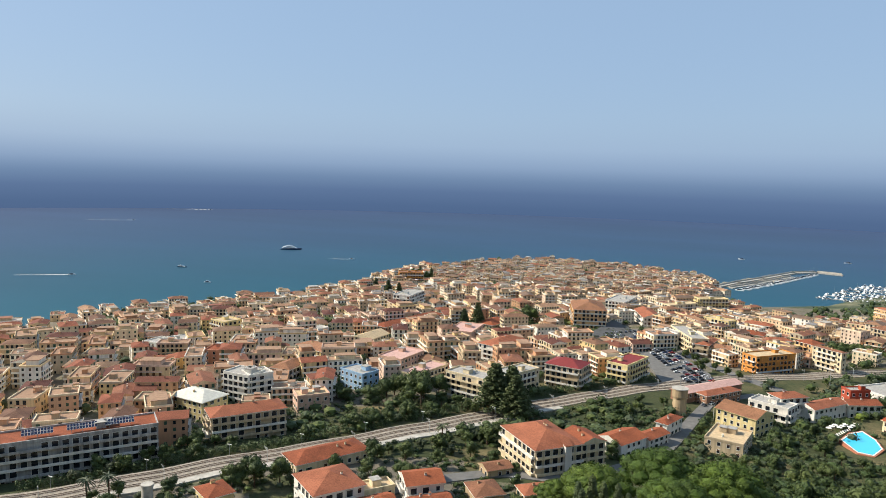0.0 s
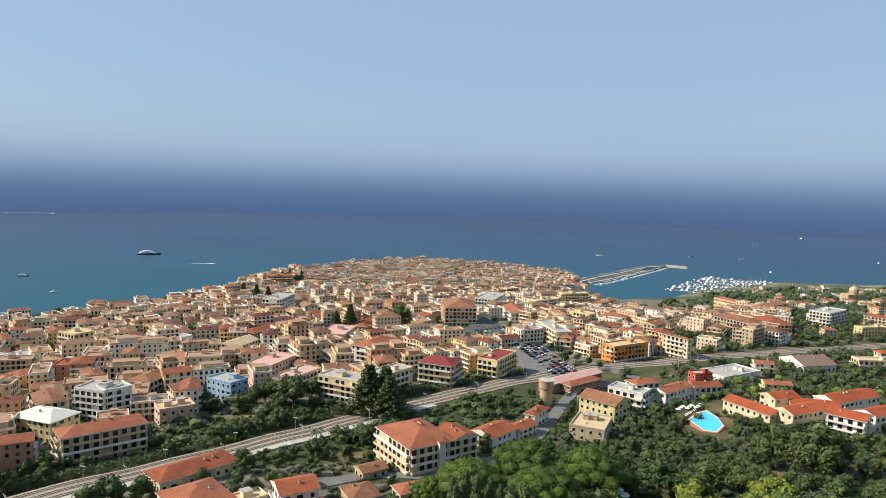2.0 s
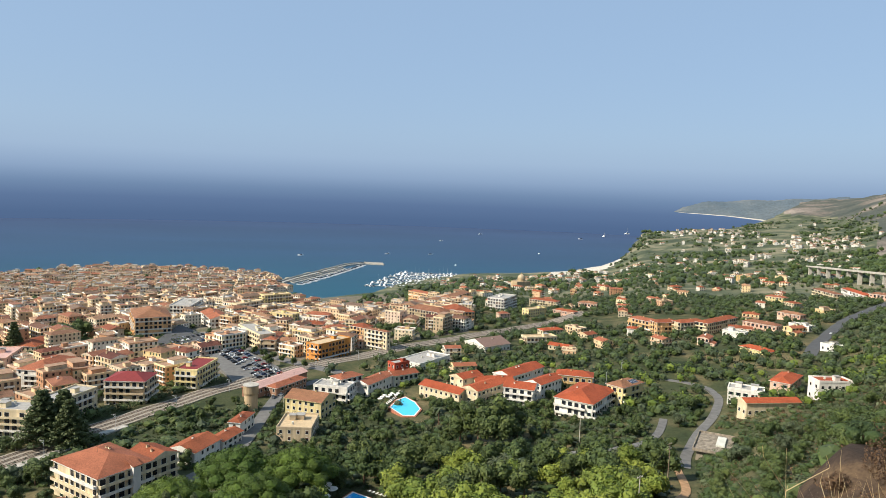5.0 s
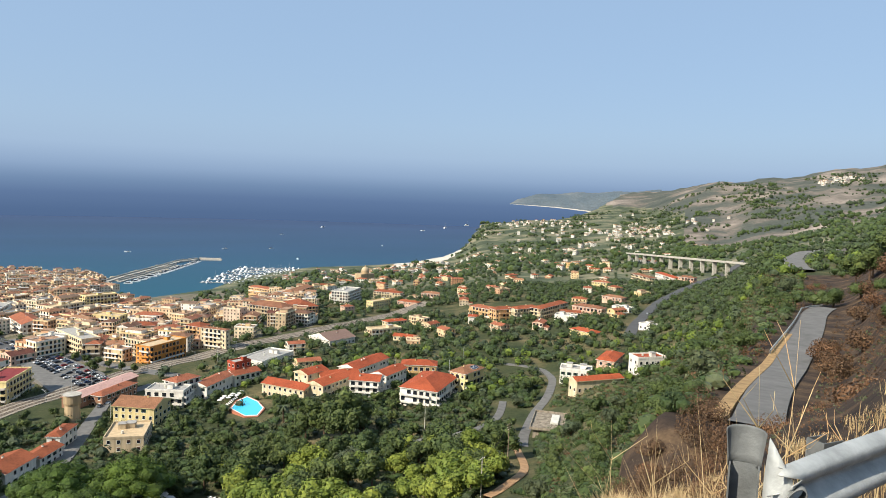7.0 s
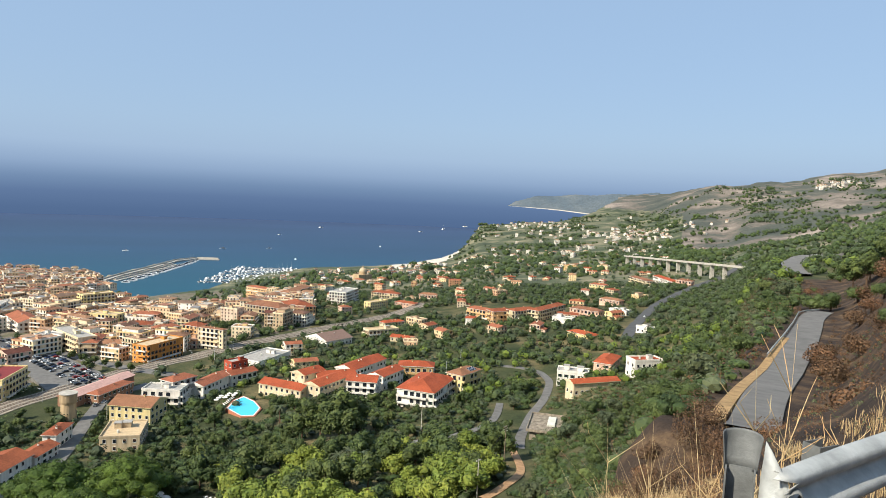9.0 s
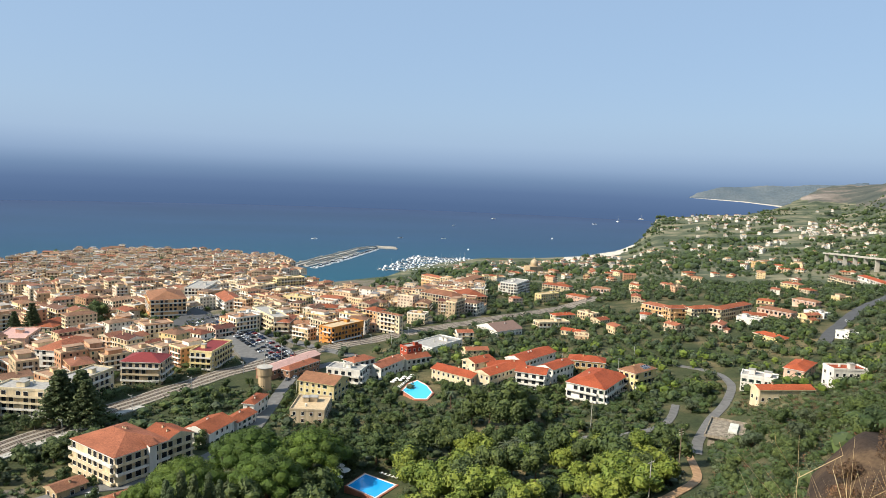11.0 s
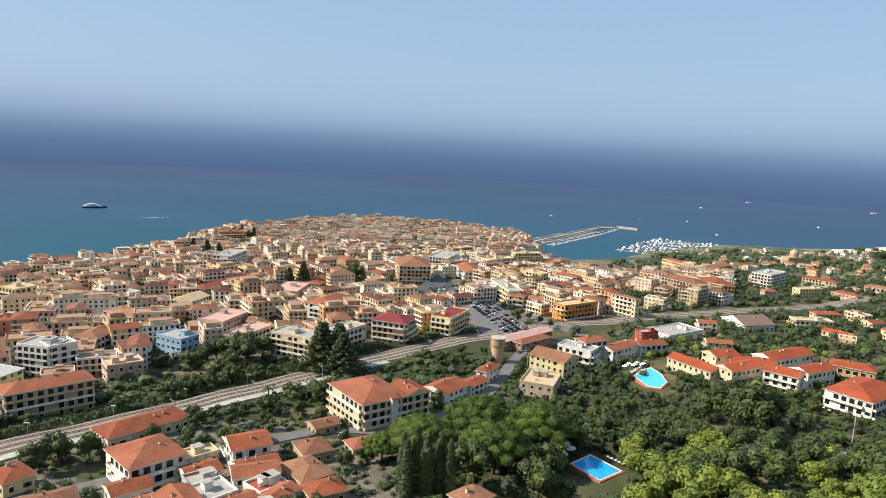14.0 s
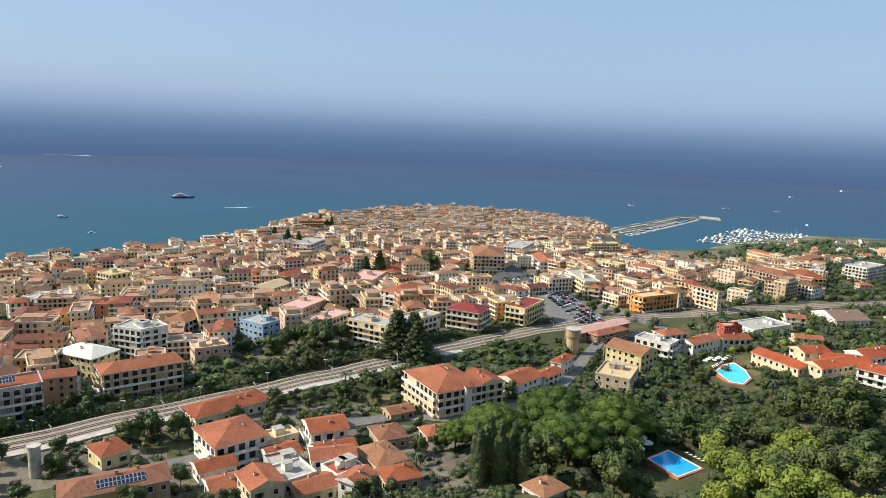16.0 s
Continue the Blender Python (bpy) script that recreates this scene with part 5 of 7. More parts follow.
# along the railway and round the station
for x, y, s in ((-119, 354, 1.75), (-106, 350, 1.5), (-112, 362, 1.6)):
    tree("conifer", x, y, s, 0.75)
for x, y, s in ((-180, 342, 1.7), (-171, 348, 2.0), (-160, 346, 2.0), (-165, 360, 2.0), (-200, 330, 1.1), (-208, 334, 1.1), (-158, 366, 1.9), (-164, 336, 1.5), (-186, 334, 1.3), (-172, 362, 1.8), (-182, 356, 1.5)):
    tree("broad", x, y, s)
for x, y, s in ((-150, 352, 0.95), (-142, 340, 0.7), (-134, 352, 0.8), (-150, 334, 0.9), (-142, 356, 0.8), (-128, 348, 0.7)):
    tree("broad", x, y, s)
for x, y in ((-125, 295), (-206, 176), (-210, 170), (72, 345), (-62, 208), (75, 250), (80, 254), (84, 249)):
    tree("palm", x, y, 1.1)
for x, y, s in ((-140, 256, 1.2), (-166, 208, 1.5), (-160, 216, 1.4), (-170, 200, 1.3), (-105, 303, 1.3), (-113, 296, 1.0), (-98, 310, 1.2), (-120, 280, 1.0), (-92, 316, 1.2), (-88, 300, 0.9), (-76, 278, 0.8), (-128, 262, 1.0), (-118, 240, 1.1), (-124, 232, 1.1), (-150, 238, 1.0)):
    tree("broad", x, y, s)
for k in range(60):
    a = tr.random() ** 0.8
    i = min(3, int(a * 5))
    p, q = RAIL[1 + i], RAIL[2 + i]
    u = tr.random()
    dx, dy = q[0] - p[0], q[1] - p[1]
    n = math.hypot(dx, dy)
    off = tr.uniform(14, 22)
    tree(tr.choice(("bush", "olive", "bush", "broad")), p[0] + dx * u - dy / n * off, p[1] + dy * u + dx / n * off, tr.uniform(0.7, 1.1))
# the large dark trees by the hotel pool
for x, y, s in ((84, 310, 2.5), (95, 314, 2.6), (90, 302, 2.1), (104, 312, 1.9), (76, 314, 1.9)):
    tree("broad", x, y, s)
for x, y, s in ((-217, 588, 1.2), (-225, 575, 1.0), (-408, 742, 1.0), (-374, 738, 0.9), (-396, 752, 0.9)):
    tree("conifer", x, y, s)
for x, y, s in ((-196, 632, 2.2), (-184, 644, 2.2), (-205, 645, 2.0), (-190, 655, 2.1), (-424, 900, 2.0), (-434, 908, 2.1), (-444, 912, 1.9), (-414, 912, 1.9), (-452, 902, 1.7)):
    tree("broad", x, y, s)
for x, y, s in ((-425, 905, 1.6), (-440, 915, 1.3), (-410, 910, 1.4), (-436, 890, 1.2), (-415, 925, 1.2)):
    tree("cypress", x, y, s, 0.8)
for k in range(9):
    u = k / 8
    tree("broad", -66 + 62 * u + 8, 600 - 100 * u + 4, 0.85)
for x, y, s in ((50, 640, 1.4), (64, 632, 1.5), (78, 640, 1.5), (92, 650, 1.5), (104, 655, 1.4), (60, 650, 1.4), (85, 668, 1.3), (-300, 690, 1.6), (-22, 515, 1.2), (-50, 575, 1.0), (-45, 560, 1.0)):
    tree("broad", x, y, s)

STREETS = (HILL_ROAD, [(360, 430), (394, 465), (487, 546), (646, 659), (760, 738)], [(151, 243), (172, 275), (191, 298), (215, 321), (241, 356), (256, 392)], [(118, 284), (138, 281), (154, 284), (174, 303), (189, 327)],
           [(100, 180), (117, 190), (133, 210), (142, 232), (151, 250)], [(-160, 175), (-130, 215), (-100, 258), (-63, 268), (-28, 325), (-16, 404), (15, 470)], RAIL)
OPEN = [(60, 386, 17), (57, 366, 12), (55, 402, 9), (22, 244, 15), (20, 230, 12), (18, 221, 9), (90, 308, 14), (188, 292, 16), (110, 350, 0), (100, 590, 10), (120, 272, 10), (-40, 290, 14)]


def free_for_tree(x, y, gap):
    return clear_of_houses(x, y, gap) and all(off_line(x, y, s) > (12 if s is RAIL else 5) + gap * 0.4 for s in STREETS) and all(math.hypot(x - a, y - b) > q for a, b, q in OPEN)


def scatter():
    r = random.Random(31)
    # gardens below the lookout and round the hotel
    for _ in range(4200):
        az, far = r.uniform(-33, 9), math.sqrt(r.uniform(205 ** 2, 420 ** 2))
        x, y = -far * math.sin(radians(az)), far * math.cos(radians(az))
        if off_line(x, y, RAIL) < 20 or any(math.hypot(x - a, y - b) < q for a, b, q in SPACING) or not free_for_tree(x, y, 3.0):
            continue
        if az > 2 and far > 240 and r.random() < 0.6:
            continue
        kind = r.choice(("lime", "lime", "lime", "broad")) if far < 275 and az < -8 else r.choice(("broad", "lime", "olive", "broad", "broad")) if far < 285 else r.choice(("olive", "bush", "broad", "broad"))
        s = r.uniform(1.2, 1.95)
        if far > 285:
            s = (r.uniform(0.6, 1.0) if far > 320 or az > -4 else r.uniform(0.8, 1.25)) * (1.6 if kind == "bush" else 1.0)
        SPACING.append((x, y, 3.5 * s))
        tree(kind, x, y, s)
        if TREES[0] > 430:
            break
    # the slope towards the hill road
    n = 0
    for _ in range(1500):
        az, far = r.uniform(-52, -33), math.sqrt(r.uniform(45 ** 2, 330 ** 2))
        x, y = -far * math.sin(radians(az)), far * math.cos(radians(az))
        if any(math.hypot(x - a, y - b) < q for a, b, q in SPACING) or not free_for_tree(x, y, 2.0):
            continue
        if off_line(x, y, HILL_ROAD) < 8 and far < 130:
            continue
        near = far < 95
        kind = r.choice(("burnt", "burnt", "scorched")) if near else r.choice(("broad", "bush", "bush", "olive", "broad", "bush", "broad"))
        s = r.uniform(0.5, 0.9) if near or kind == "broad" else r.uniform(0.9, 1.5)
        SPACING.append((x, y, 4.2 * s if kind == "broad" else 3.0 * s))
        tree(kind, x, y, s)
        n += 1
        if n > 112:
            break
    n = 0
    for _ in range(900):
        az, far = r.uniform(8, 52), math.sqrt(r.uniform(150 ** 2, 330 ** 2))
        x, y = -far * math.sin(radians(az)), far * math.cos(radians(az))
        if any(math.hypot(x - a, y - b) < q for a, b, q in SPACING) or not free_for_tree(x, y, 2.0):
            continue
        s = r.uniform(0.55, 1.15)
        SPACING.append((x, y, 4.0 * s))
        tree(r.choice(("broad", "olive", "bush", "broad")), x, y, s)
        n += 1
        if n > 130:
            break
    n = 0
    for _ in range(600):
        az, far = r.uniform(-64, -52), math.sqrt(r.uniform(40 ** 2, 420 ** 2))
        x, y = -far * math.sin(radians(az)), far * math.cos(radians(az))
        if any(math.hypot(x - a, y - b) < q for a, b, q in SPACING) or off_line(x, y, HILL_ROAD) < 8:
            continue
        kind = r.choice(("burnt", "burnt", "scorched", "shrub", "burnt"))
        s = r.uniform(0.7, 1.3)
        SPACING.append((x, y, 3.2 * s))
        tree(kind, x, y, s)
        n += 1
        if n > 40:
            break
    # big trees on the crest above the bend, rust-brown bushes on the burnt slope
    for x, y, s in ((266, 184, 1.5), (270, 180, 1.4), (258, 173, 1.6), (263, 168, 1.8), (258, 161, 1.7), (264, 158, 1.9), (268, 166, 1.8), (270, 172, 1.6)):
        tree("broad", x, y, s)
    for x, y, s in ((240, 153, 2.6), (228, 146, 2.4), (198, 121, 2.3), (206, 124, 2.4), (212, 143, 2.2), (275, 178, 2.4), (112, 82, 1.6), (106, 76, 1.5), (98, 69, 1.3), (115, 77, 1.5), (101, 73, 1.4), (118, 86, 1.4), (163, 110, 1.8), (170, 112, 1.7), (124, 80, 1.3)):
        tree("burnt", x, y, s)
    for x, y, s in ((150, 93, 1.7), (158, 98, 1.6), (184, 118, 2.1), (210, 152, 2.6), (216, 147, 2.6), (207, 157, 2.2)):
        tree("shrub", x, y, s)


SPACING = [(x, y, 13) for x, y in ((-41, 236), (-22, 254), (0, 252), (-14, 232))] + [(-34, 210, 11)]
scatter()


def woodland():
    """Orchards and woods of the valley and the far slopes, too many to count."""
    r = random.Random(77)
    soups = {k: Soup(LEAF[k]) for k in ("green", "olive", "dark", "lime")}
    n = 0
    while n < 11400:
        az = r.uniform(-60, -5) if n < 10400 else r.uniform(-8, 60)
        far = math.sqrt(r.uniform(385 ** 2, 1000 ** 2)) if n % 2 else (math.sqrt(r.uniform(900 ** 2, 1700 ** 2)) if n % 4 else r.uniform(1500, 3600))
        if n >= 10400:
            far = math.sqrt(r.uniform(330 ** 2, 1300 ** 2))
        x, y = -far * math.sin(radians(az)), far * math.cos(radians(az))
        z = ground_z(x, y)
        n += 1
        if z < (14 if far > 1900 else 8) or not clear_of_houses(x, y, 2.5) or any(off_line(x, y, s) < (15 if s is RAIL else 8) for s in STREETS):
            continue
        if math.hypot(x + 40, y - 515) < 46 or math.hypot(x + 98, y - 625) < 46:
            continue
        grove = math.sin(x * 0.013) * math.sin(y * 0.011 + 1) + 0.4 * math.sin(x * 0.03 + y * 0.02)
        if n < 10400 and grove < (-0.75 if far < 1500 else -0.1):
            continue
        k = r.choice(("green", "green", "olive", "dark", "green", "lime" if az < -8 and far < 520 else "olive"))
        big = r.uniform(2.2, 4.4) * (1.0 if far < 1200 else r.uniform(1.0, 2.4))
        for _ in range(1 if far < 1500 else 4):
            core(soups[k], (x, y, z + big * 0.8), (big * 0.8, big * 0.8, big * 0.7), r)
            leaves(soups[k], (x, y, z + big * 0.85), (big, big, big * 0.9), 32 if far < 1200 else 6, big * 0.24, r, 0, 0.8)
            x, y, big = x + r.gauss(0, 16), y + r.gauss(0, 16), big * r.uniform(0.75, 1.2)
            z = ground_z(x, y)
    ob = thing("woodland", pose(0, 0, 0), "orchards and woods between villas and on far slopes", "trees")
    ob["kind"] = "stuff"
    for k, s in soups.items():
        part(k + "_trees", s, ob)["kind"] = "stuff"


woodland()


def undergrowth(name, soups, az0, az1, r0, r1, count, low, high, label, gap=1.5, leaf=0.4, per=34):
    """Low shrubs that close the gaps between the trees."""
    r = random.Random(count)
    ss = {k: Soup(LEAF[k]) for k in soups}
    for _ in range(count):
        az, far = r.uniform(az0, az1), math.sqrt(r.uniform(r0 ** 2, r1 ** 2))
        x, y = -far * math.sin(radians(az)), far * math.cos(radians(az))
        if not free_for_tree(x, y, gap):
            continue
        k, big = r.choice(soups), r.uniform(low, high)
        z = ground_z(x, y)
        if k != "burnt" and big > 0.5:
            core(ss[k], (x, y, z + big * 0.45), (big * 0.85, big * 0.85, big * 0.5), r)
        leaves(ss[k], (x, y, z + big * 0.5), (big * 1.2, big * 1.2, big * 0.75), per if far > 70 else per * 2, leaf * min(1.0, max(0.22, far / 110)), r, 0, 0.8)
    ob = thing(name, pose(0, 0, 0), label, "undergrowth")
    ob["kind"] = "stuff"
    for k, s in ss.items():
        part(k + "_shrubs", s, ob)["kind"] = "stuff"


undergrowth("garden_shrubs", ("green", "olive", "green"), -35, 9, 200, 410, 3300, 1.2, 2.8, "dense garden shrubs under the trees")
undergrowth("yard_shrubs", ("green", "olive", "green"), 9, 46, 165, 400, 1900, 0.8, 2.0, "low garden bushes between houses and railway")
undergrowth("slope_scrub", ("green", "olive", "green", "dark", "burnt"), -52, -33, 60, 420, 2300, 0.6, 2.2, "low scrub covering the slope", 0.5, 0.3)
undergrowth("burnt_scrub", ("burnt",), -67, -50, 14, 420, 1700, 0.25, 0.9, "scorched low scrub on the burnt slope", 0.5, 0.16, 26)
undergrowth("town_trees", ("green", "dark", "green"), 8, 50, 330, 980, 2600, 3.0, 5.2, "dark green trees between the town houses", 0.2, 0.75, 30)
undergrowth("dry_scrub", ("burnt", "olive", "burnt"), -68, -49, 9, 170, 2000, 0.12, 0.45, "thin dry scrub on the burnt slope", 0.4, 0.15, 14)


def reed_belt():
    s = Soup(LEAF["reed"])
    r = random.Random(4)
    for x, y, h in along(RAIL[1:9], 1.1):
        for _ in range(3):
            off = r.uniform(11.5, 19)
            px, py = x - math.sin(h) * off, y + math.cos(h) * off
            if not clear_of_houses(px, py, 1.0):
                continue
            z = ground_z(px, py)
            leaves(s, (px, py, z + 1.9), (0.9, 0.9, 2.3), 15, 0.42, r, 0, 0.3)
    ob = new("reed_belt", s.mesh("reed_belt"))
    tagged(ob, "grey-green reeds in a belt along the railway", "reeds", kind="stuff")


# ---- railway ----
def along(line, gap, start=0.0):
    """Points with headings every gap metres along a line."""
    out, left = [], start
    for a, b in zip(line, line[1:]):
        n = math.dist(a, b)
        while left < n:
            t = left / n
            out.append((a[0] + (b[0] - a[0]) * t, a[1] + (b[1] - a[1]) * t, math.atan2(b[1] - a[1], b[0] - a[0])))
            left += gap
        left -= n
    return out


reed_belt()


def shifted(line, off):
    out = []
    for i, p in enumerate(line):
        a, b = line[max(0, i - 1)], line[min(len(line) - 1, i + 1)]
        n = math.dist(a, b)
        out.append((p[0] - (b[1] - a[1]) / n * off, p[1] + (b[0] - a[0]) / n * off))
    return out


def bed_z(x, y, h):
    nx, ny = -math.sin(h) * 7.5, math.cos(h) * 7.5
    return max(ground_z(x + s * nx, y + s * ny) for s in (-1, -0.5, 0, 0.5, 1)) + 0.35


def build_tracks():
    sl = Soup(sleeper_mat)
    for off in (-4.6, 0.0, 4.6):
        line = shifted(RAIL, off)
        pts = along(line, 0.8, 1.0)
        mid = along(RAIL, 0.8, 1.0)
        n = min(len(pts), len(mid))
        zs = [bed_z(*mid[i]) for i in range(0, n, 8)]
        heights = [zs[i // 8] + (zs[min(i // 8 + 1, len(zs) - 1)] - zs[i // 8]) * (i % 8) / 8 for i in range(n)]
        rails = [Soup(rail_steel), Soup(rail_steel)]
        prev = None
        for i in range(n):
            x, y, h = pts[i]
            z = heights[i]
            c, s = math.cos(h), math.sin(h)
            if math.hypot(x, y) < 460:
                sl.box(-0.13, -1.25, -0.15, 0.13, 1.25, 0.1, 0, Matrix.Translation((x, y, z)) @ Matrix.Rotation(h, 4, "Z"))
            if i % 5 == 0:
                now = [(x - s * g, y + c * g, z) for g in (-0.72, 0.72)]
                if prev:
                    for k in (0, 1):
                        rails[k].tube((*prev[k][:2], prev[k][2] + 0.2), (*now[k][:2], now[k][2] + 0.2), 0.11, 0.11, 4, 0, False)
                prev = now
        ob = thing("railway_track", pose(0, 0, 0), "rusty steel railway track on pale ballast", "railway track", "tracks of the line")
        for s in rails:
            part("rail", s, ob)
    tagged(single("sleepers", sl, pose(0, 0, 0), "concrete sleepers under the rails", "sleepers"), kind="stuff")


build_tracks()


def catenary_pole(x, y, h):
    z = ground_z(x, y)
    ob = thing("catenary_mast", pose(x, y, z, 0, 0, math.degrees(h)), "slim grey steel mast beside the railway", "mast", "masts along the railway")
    s = Soup(metal_grey)
    s.tube((0, 0, -1), (0, 0, 8), 0.14, 0.1, 8)
    part("pole", s, ob)
    s = Soup(metal_grey)
    s.tube((0, 0, 7.2), (0, 3.2, 7.6), 0.06, 0.05, 6)
    s.tube((0, 0, 6.2), (0, 3.0, 7.5), 0.05, 0.04, 6)
    part("bracket", s, ob)


for px, py, ph in along(shifted(RAIL, -8.5), 42, 20)[:14]:
    catenary_pole(px, py, ph)


def platform_lamp(x, y):
    ob = thing("platform_lamp", pose(x, y, ground_z(x, y)), "double-headed platform lamp on a thin pole", "lamp", "lamps along the platform")
    s = Soup(metal_grey)
    s.tube((0, 0, -1), (0, 0, 6), 0.09, 0.06, 7)
    part("pole", s, ob)
    for a in (-1, 1):
        s = Soup(frame_white)
        s.box(min(0.15 * a, 1.1 * a), -0.18, 5.9, max(0.15 * a, 1.1 * a), 0.18, 6.08)
        part("lamp_head", s, ob)


for px, py, ph in along(shifted(RAIL, 8.5), 34, 30)[:9]:
    platform_lamp(px, py)
ribbon("platform", shifted(RAIL, -10.0)[1:7], 4, 0.7, concrete, "long concrete station platform", "platform")


# ---- towers, column, church ----
def water_tower():
    x, y = -26, 398
    ob = thing("water_tower", pose(x, y, ground_z(x, y)), "round grey masonry water tower with a flat top", "tower")
    s = Soup(WALLS["stone"])
    s.tube((0, 0, -2), (0, 0, 10), 4.0, 3.6, 20)
    part("shaft", s, ob)
    s = Soup(WALLS["stone"])
    s.tube((0, 0, 10), (0, 0, 11), 3.9, 4.2, 20)
    s.tube((0, 0, 11), (0, 0, 15), 4.2, 4.2, 20)
    part("tank", s, ob)
    s = Soup(concrete)
    s.tube((0, 0, 15), (0, 0, 15.4), 4.5, 4.5, 20)
    part("cornice", s, ob)


water_tower()
s = Soup(concrete)
s.tube((0, 0, -3), (0, 0, 11.0), 1.9, 1.9, 24)
s.tube((0, 0, 10.4), (0, 0, 11.3), 2.15, 2.15, 24)
single("concrete_column", s, pose(-183, 172, ground_z(-183, 172)), "round concrete column beside the tracks", "column")


def church():
    x, y = 390, 1190
    z = ground_z(x, y)
    ob = thing("church", pose(x, y, z, 0, 0, 20), "pale stone church with a round dome", "church")
    s = Soup(WALLS["stone"])
    s.box(-16, -9, -6, 14, 9, 12)
    part("wall", s, ob)
    s = Soup(WALLS["stone"])
    s.tube((0, 0, 12), (0, 0, 17), 7, 7, 20)
    part("drum", s, ob)
    s = Soup(WALLS["beige"])
    for k in range(6):
        a, b = k * math.pi / 12, (k + 1) * math.pi / 12
        s.tube((0, 0, 17 + 7 * math.sin(a)), (0, 0, 17 + 7 * math.sin(b)), 7 * math.cos(a), max(0.05, 7 * math.cos(b)), 20, 0, False)
    part("dome", s, ob)
    s = Soup(WALLS["stone"])
    s.tube((0, 0, 24), (0, 0, 27), 1.2, 1.0, 10)
    part("lantern", s, ob)


church()


# ---- harbour ----
def mole(pts, width, top, label):
    s = Soup(concrete, rock)
    for (ax, ay), (bx, by) in zip(pts, pts[1:]):
        n = math.dist((ax, ay), (bx, by))
        h = math.atan2(by - ay, bx - ax)
        m = Matrix.Translation((ax, ay, 0)) @ Matrix.Rotation(h, 4, "Z")
        s.box(-width / 2, -width / 2, -8, n + width / 2, width / 2, top, 0, m)
        s.box(-1, width / 2 - 1.2, top, n + 1, width / 2, top + 3.2, 0, m)
        for _ in range(int(n / 3)):
            t, q = rng.uniform(0, n), rng.uniform(1.0, 2.4)
            s.box(t - q, width / 2 + rng.uniform(0, 6) - q, -3, t + q, width / 2 + 6 + q, rng.uniform(0.6, 2.6), 1, m @ Matrix.Rotation(rng.uniform(-0.2, 0.2), 4, "Z"))
    return single("breakwater", s, pose(0, 0, 0), label, "breakwater", kind="structure")


mole([(-40, 1690), (-4, 1776), (52, 1886), (98, 1985), (132, 2062), (189, 2112), (244, 2094)], 11, 3.5, "long curved concrete breakwater with rock armour")
mole([(-15, 1690), (37, 1789), (88, 1900), (122, 1975)], 9, 2.2, "inner stone quay of the harbour")


def boat_parts(kind):
    hull = Soup(boat_blue if kind == "navy" else boat_white)
    sec = [(-6, 1.7, 0.9), (-3, 2.0, 1.0), (1, 1.9, 1.15), (4, 1.1, 1.4), (6.2, 0.05, 1.7)]
    v, f = [], []
    for x, b, t in sec:
        v += [(x, -b, t), (x, -b * 0.7, -0.5), (x, b * 0.7, -0.5), (x, b, t)]
    for i in range(4):
        for k in range(3):
            f.append((4 * i + k, 4 * i + 4 + k, 4 * i + 5 + k, 4 * i + 1 + k))
        f.append((4 * i + 3, 4 * i + 7, 4 * i + 4, 4 * i))
    f.append((0, 1, 2, 3))
    hull.add(v, f)
    cab = Soup(boat_white, glass)
    cv = [(-3.5, -1.3, 1.0), (2.6, -1.1, 1.1), (2.6, 1.1, 1.1), (-3.5, 1.3, 1.0), (-3.0, -1.1, 2.5), (0.8, -0.9, 2.5), (0.8, 0.9, 2.5), (-3.0, 1.1, 2.5)]
    cab.add(cv, [(4, 5, 6, 7), (0, 4, 7, 3), (0, 3, 2, 1)], 0)
    cab.add(cv, [(0, 1, 5, 4), (2, 3, 7, 6), (1, 2, 6, 5)], 1)
    mast = Soup(metal_grey)
    mast.tube((0.5, 0, 1), (0.5, 0, 13), 0.1, 0.06, 6)
    mast.tube((0.4, 0, 2.6), (-4.5, 0, 2.7), 0.08, 0.06, 6)
    return hull.mesh("hull"), cab.mesh("cabin"), mast.mesh("mast")


BOATS = {k: boat_parts(k) for k in ("white", "navy")}


def boat(x, y, turn, size=1.0, kind="white", sail=False, group="boats in the harbour", label="white motor boat moored in the harbour"):
    ob = thing("sailing_boat" if sail else "motor_boat", pose(x, y, 0.0, 0, 0, turn) @ Matrix.Diagonal((size, size, size, 1)), "white sailing boat with a bare mast" if sail else label, "boat", group)
    hull, cab, mast = BOATS[kind]
    part("hull", hull, ob)
    part("cabin", cab, ob)
    if sail:
        part("mast", mast, ob)


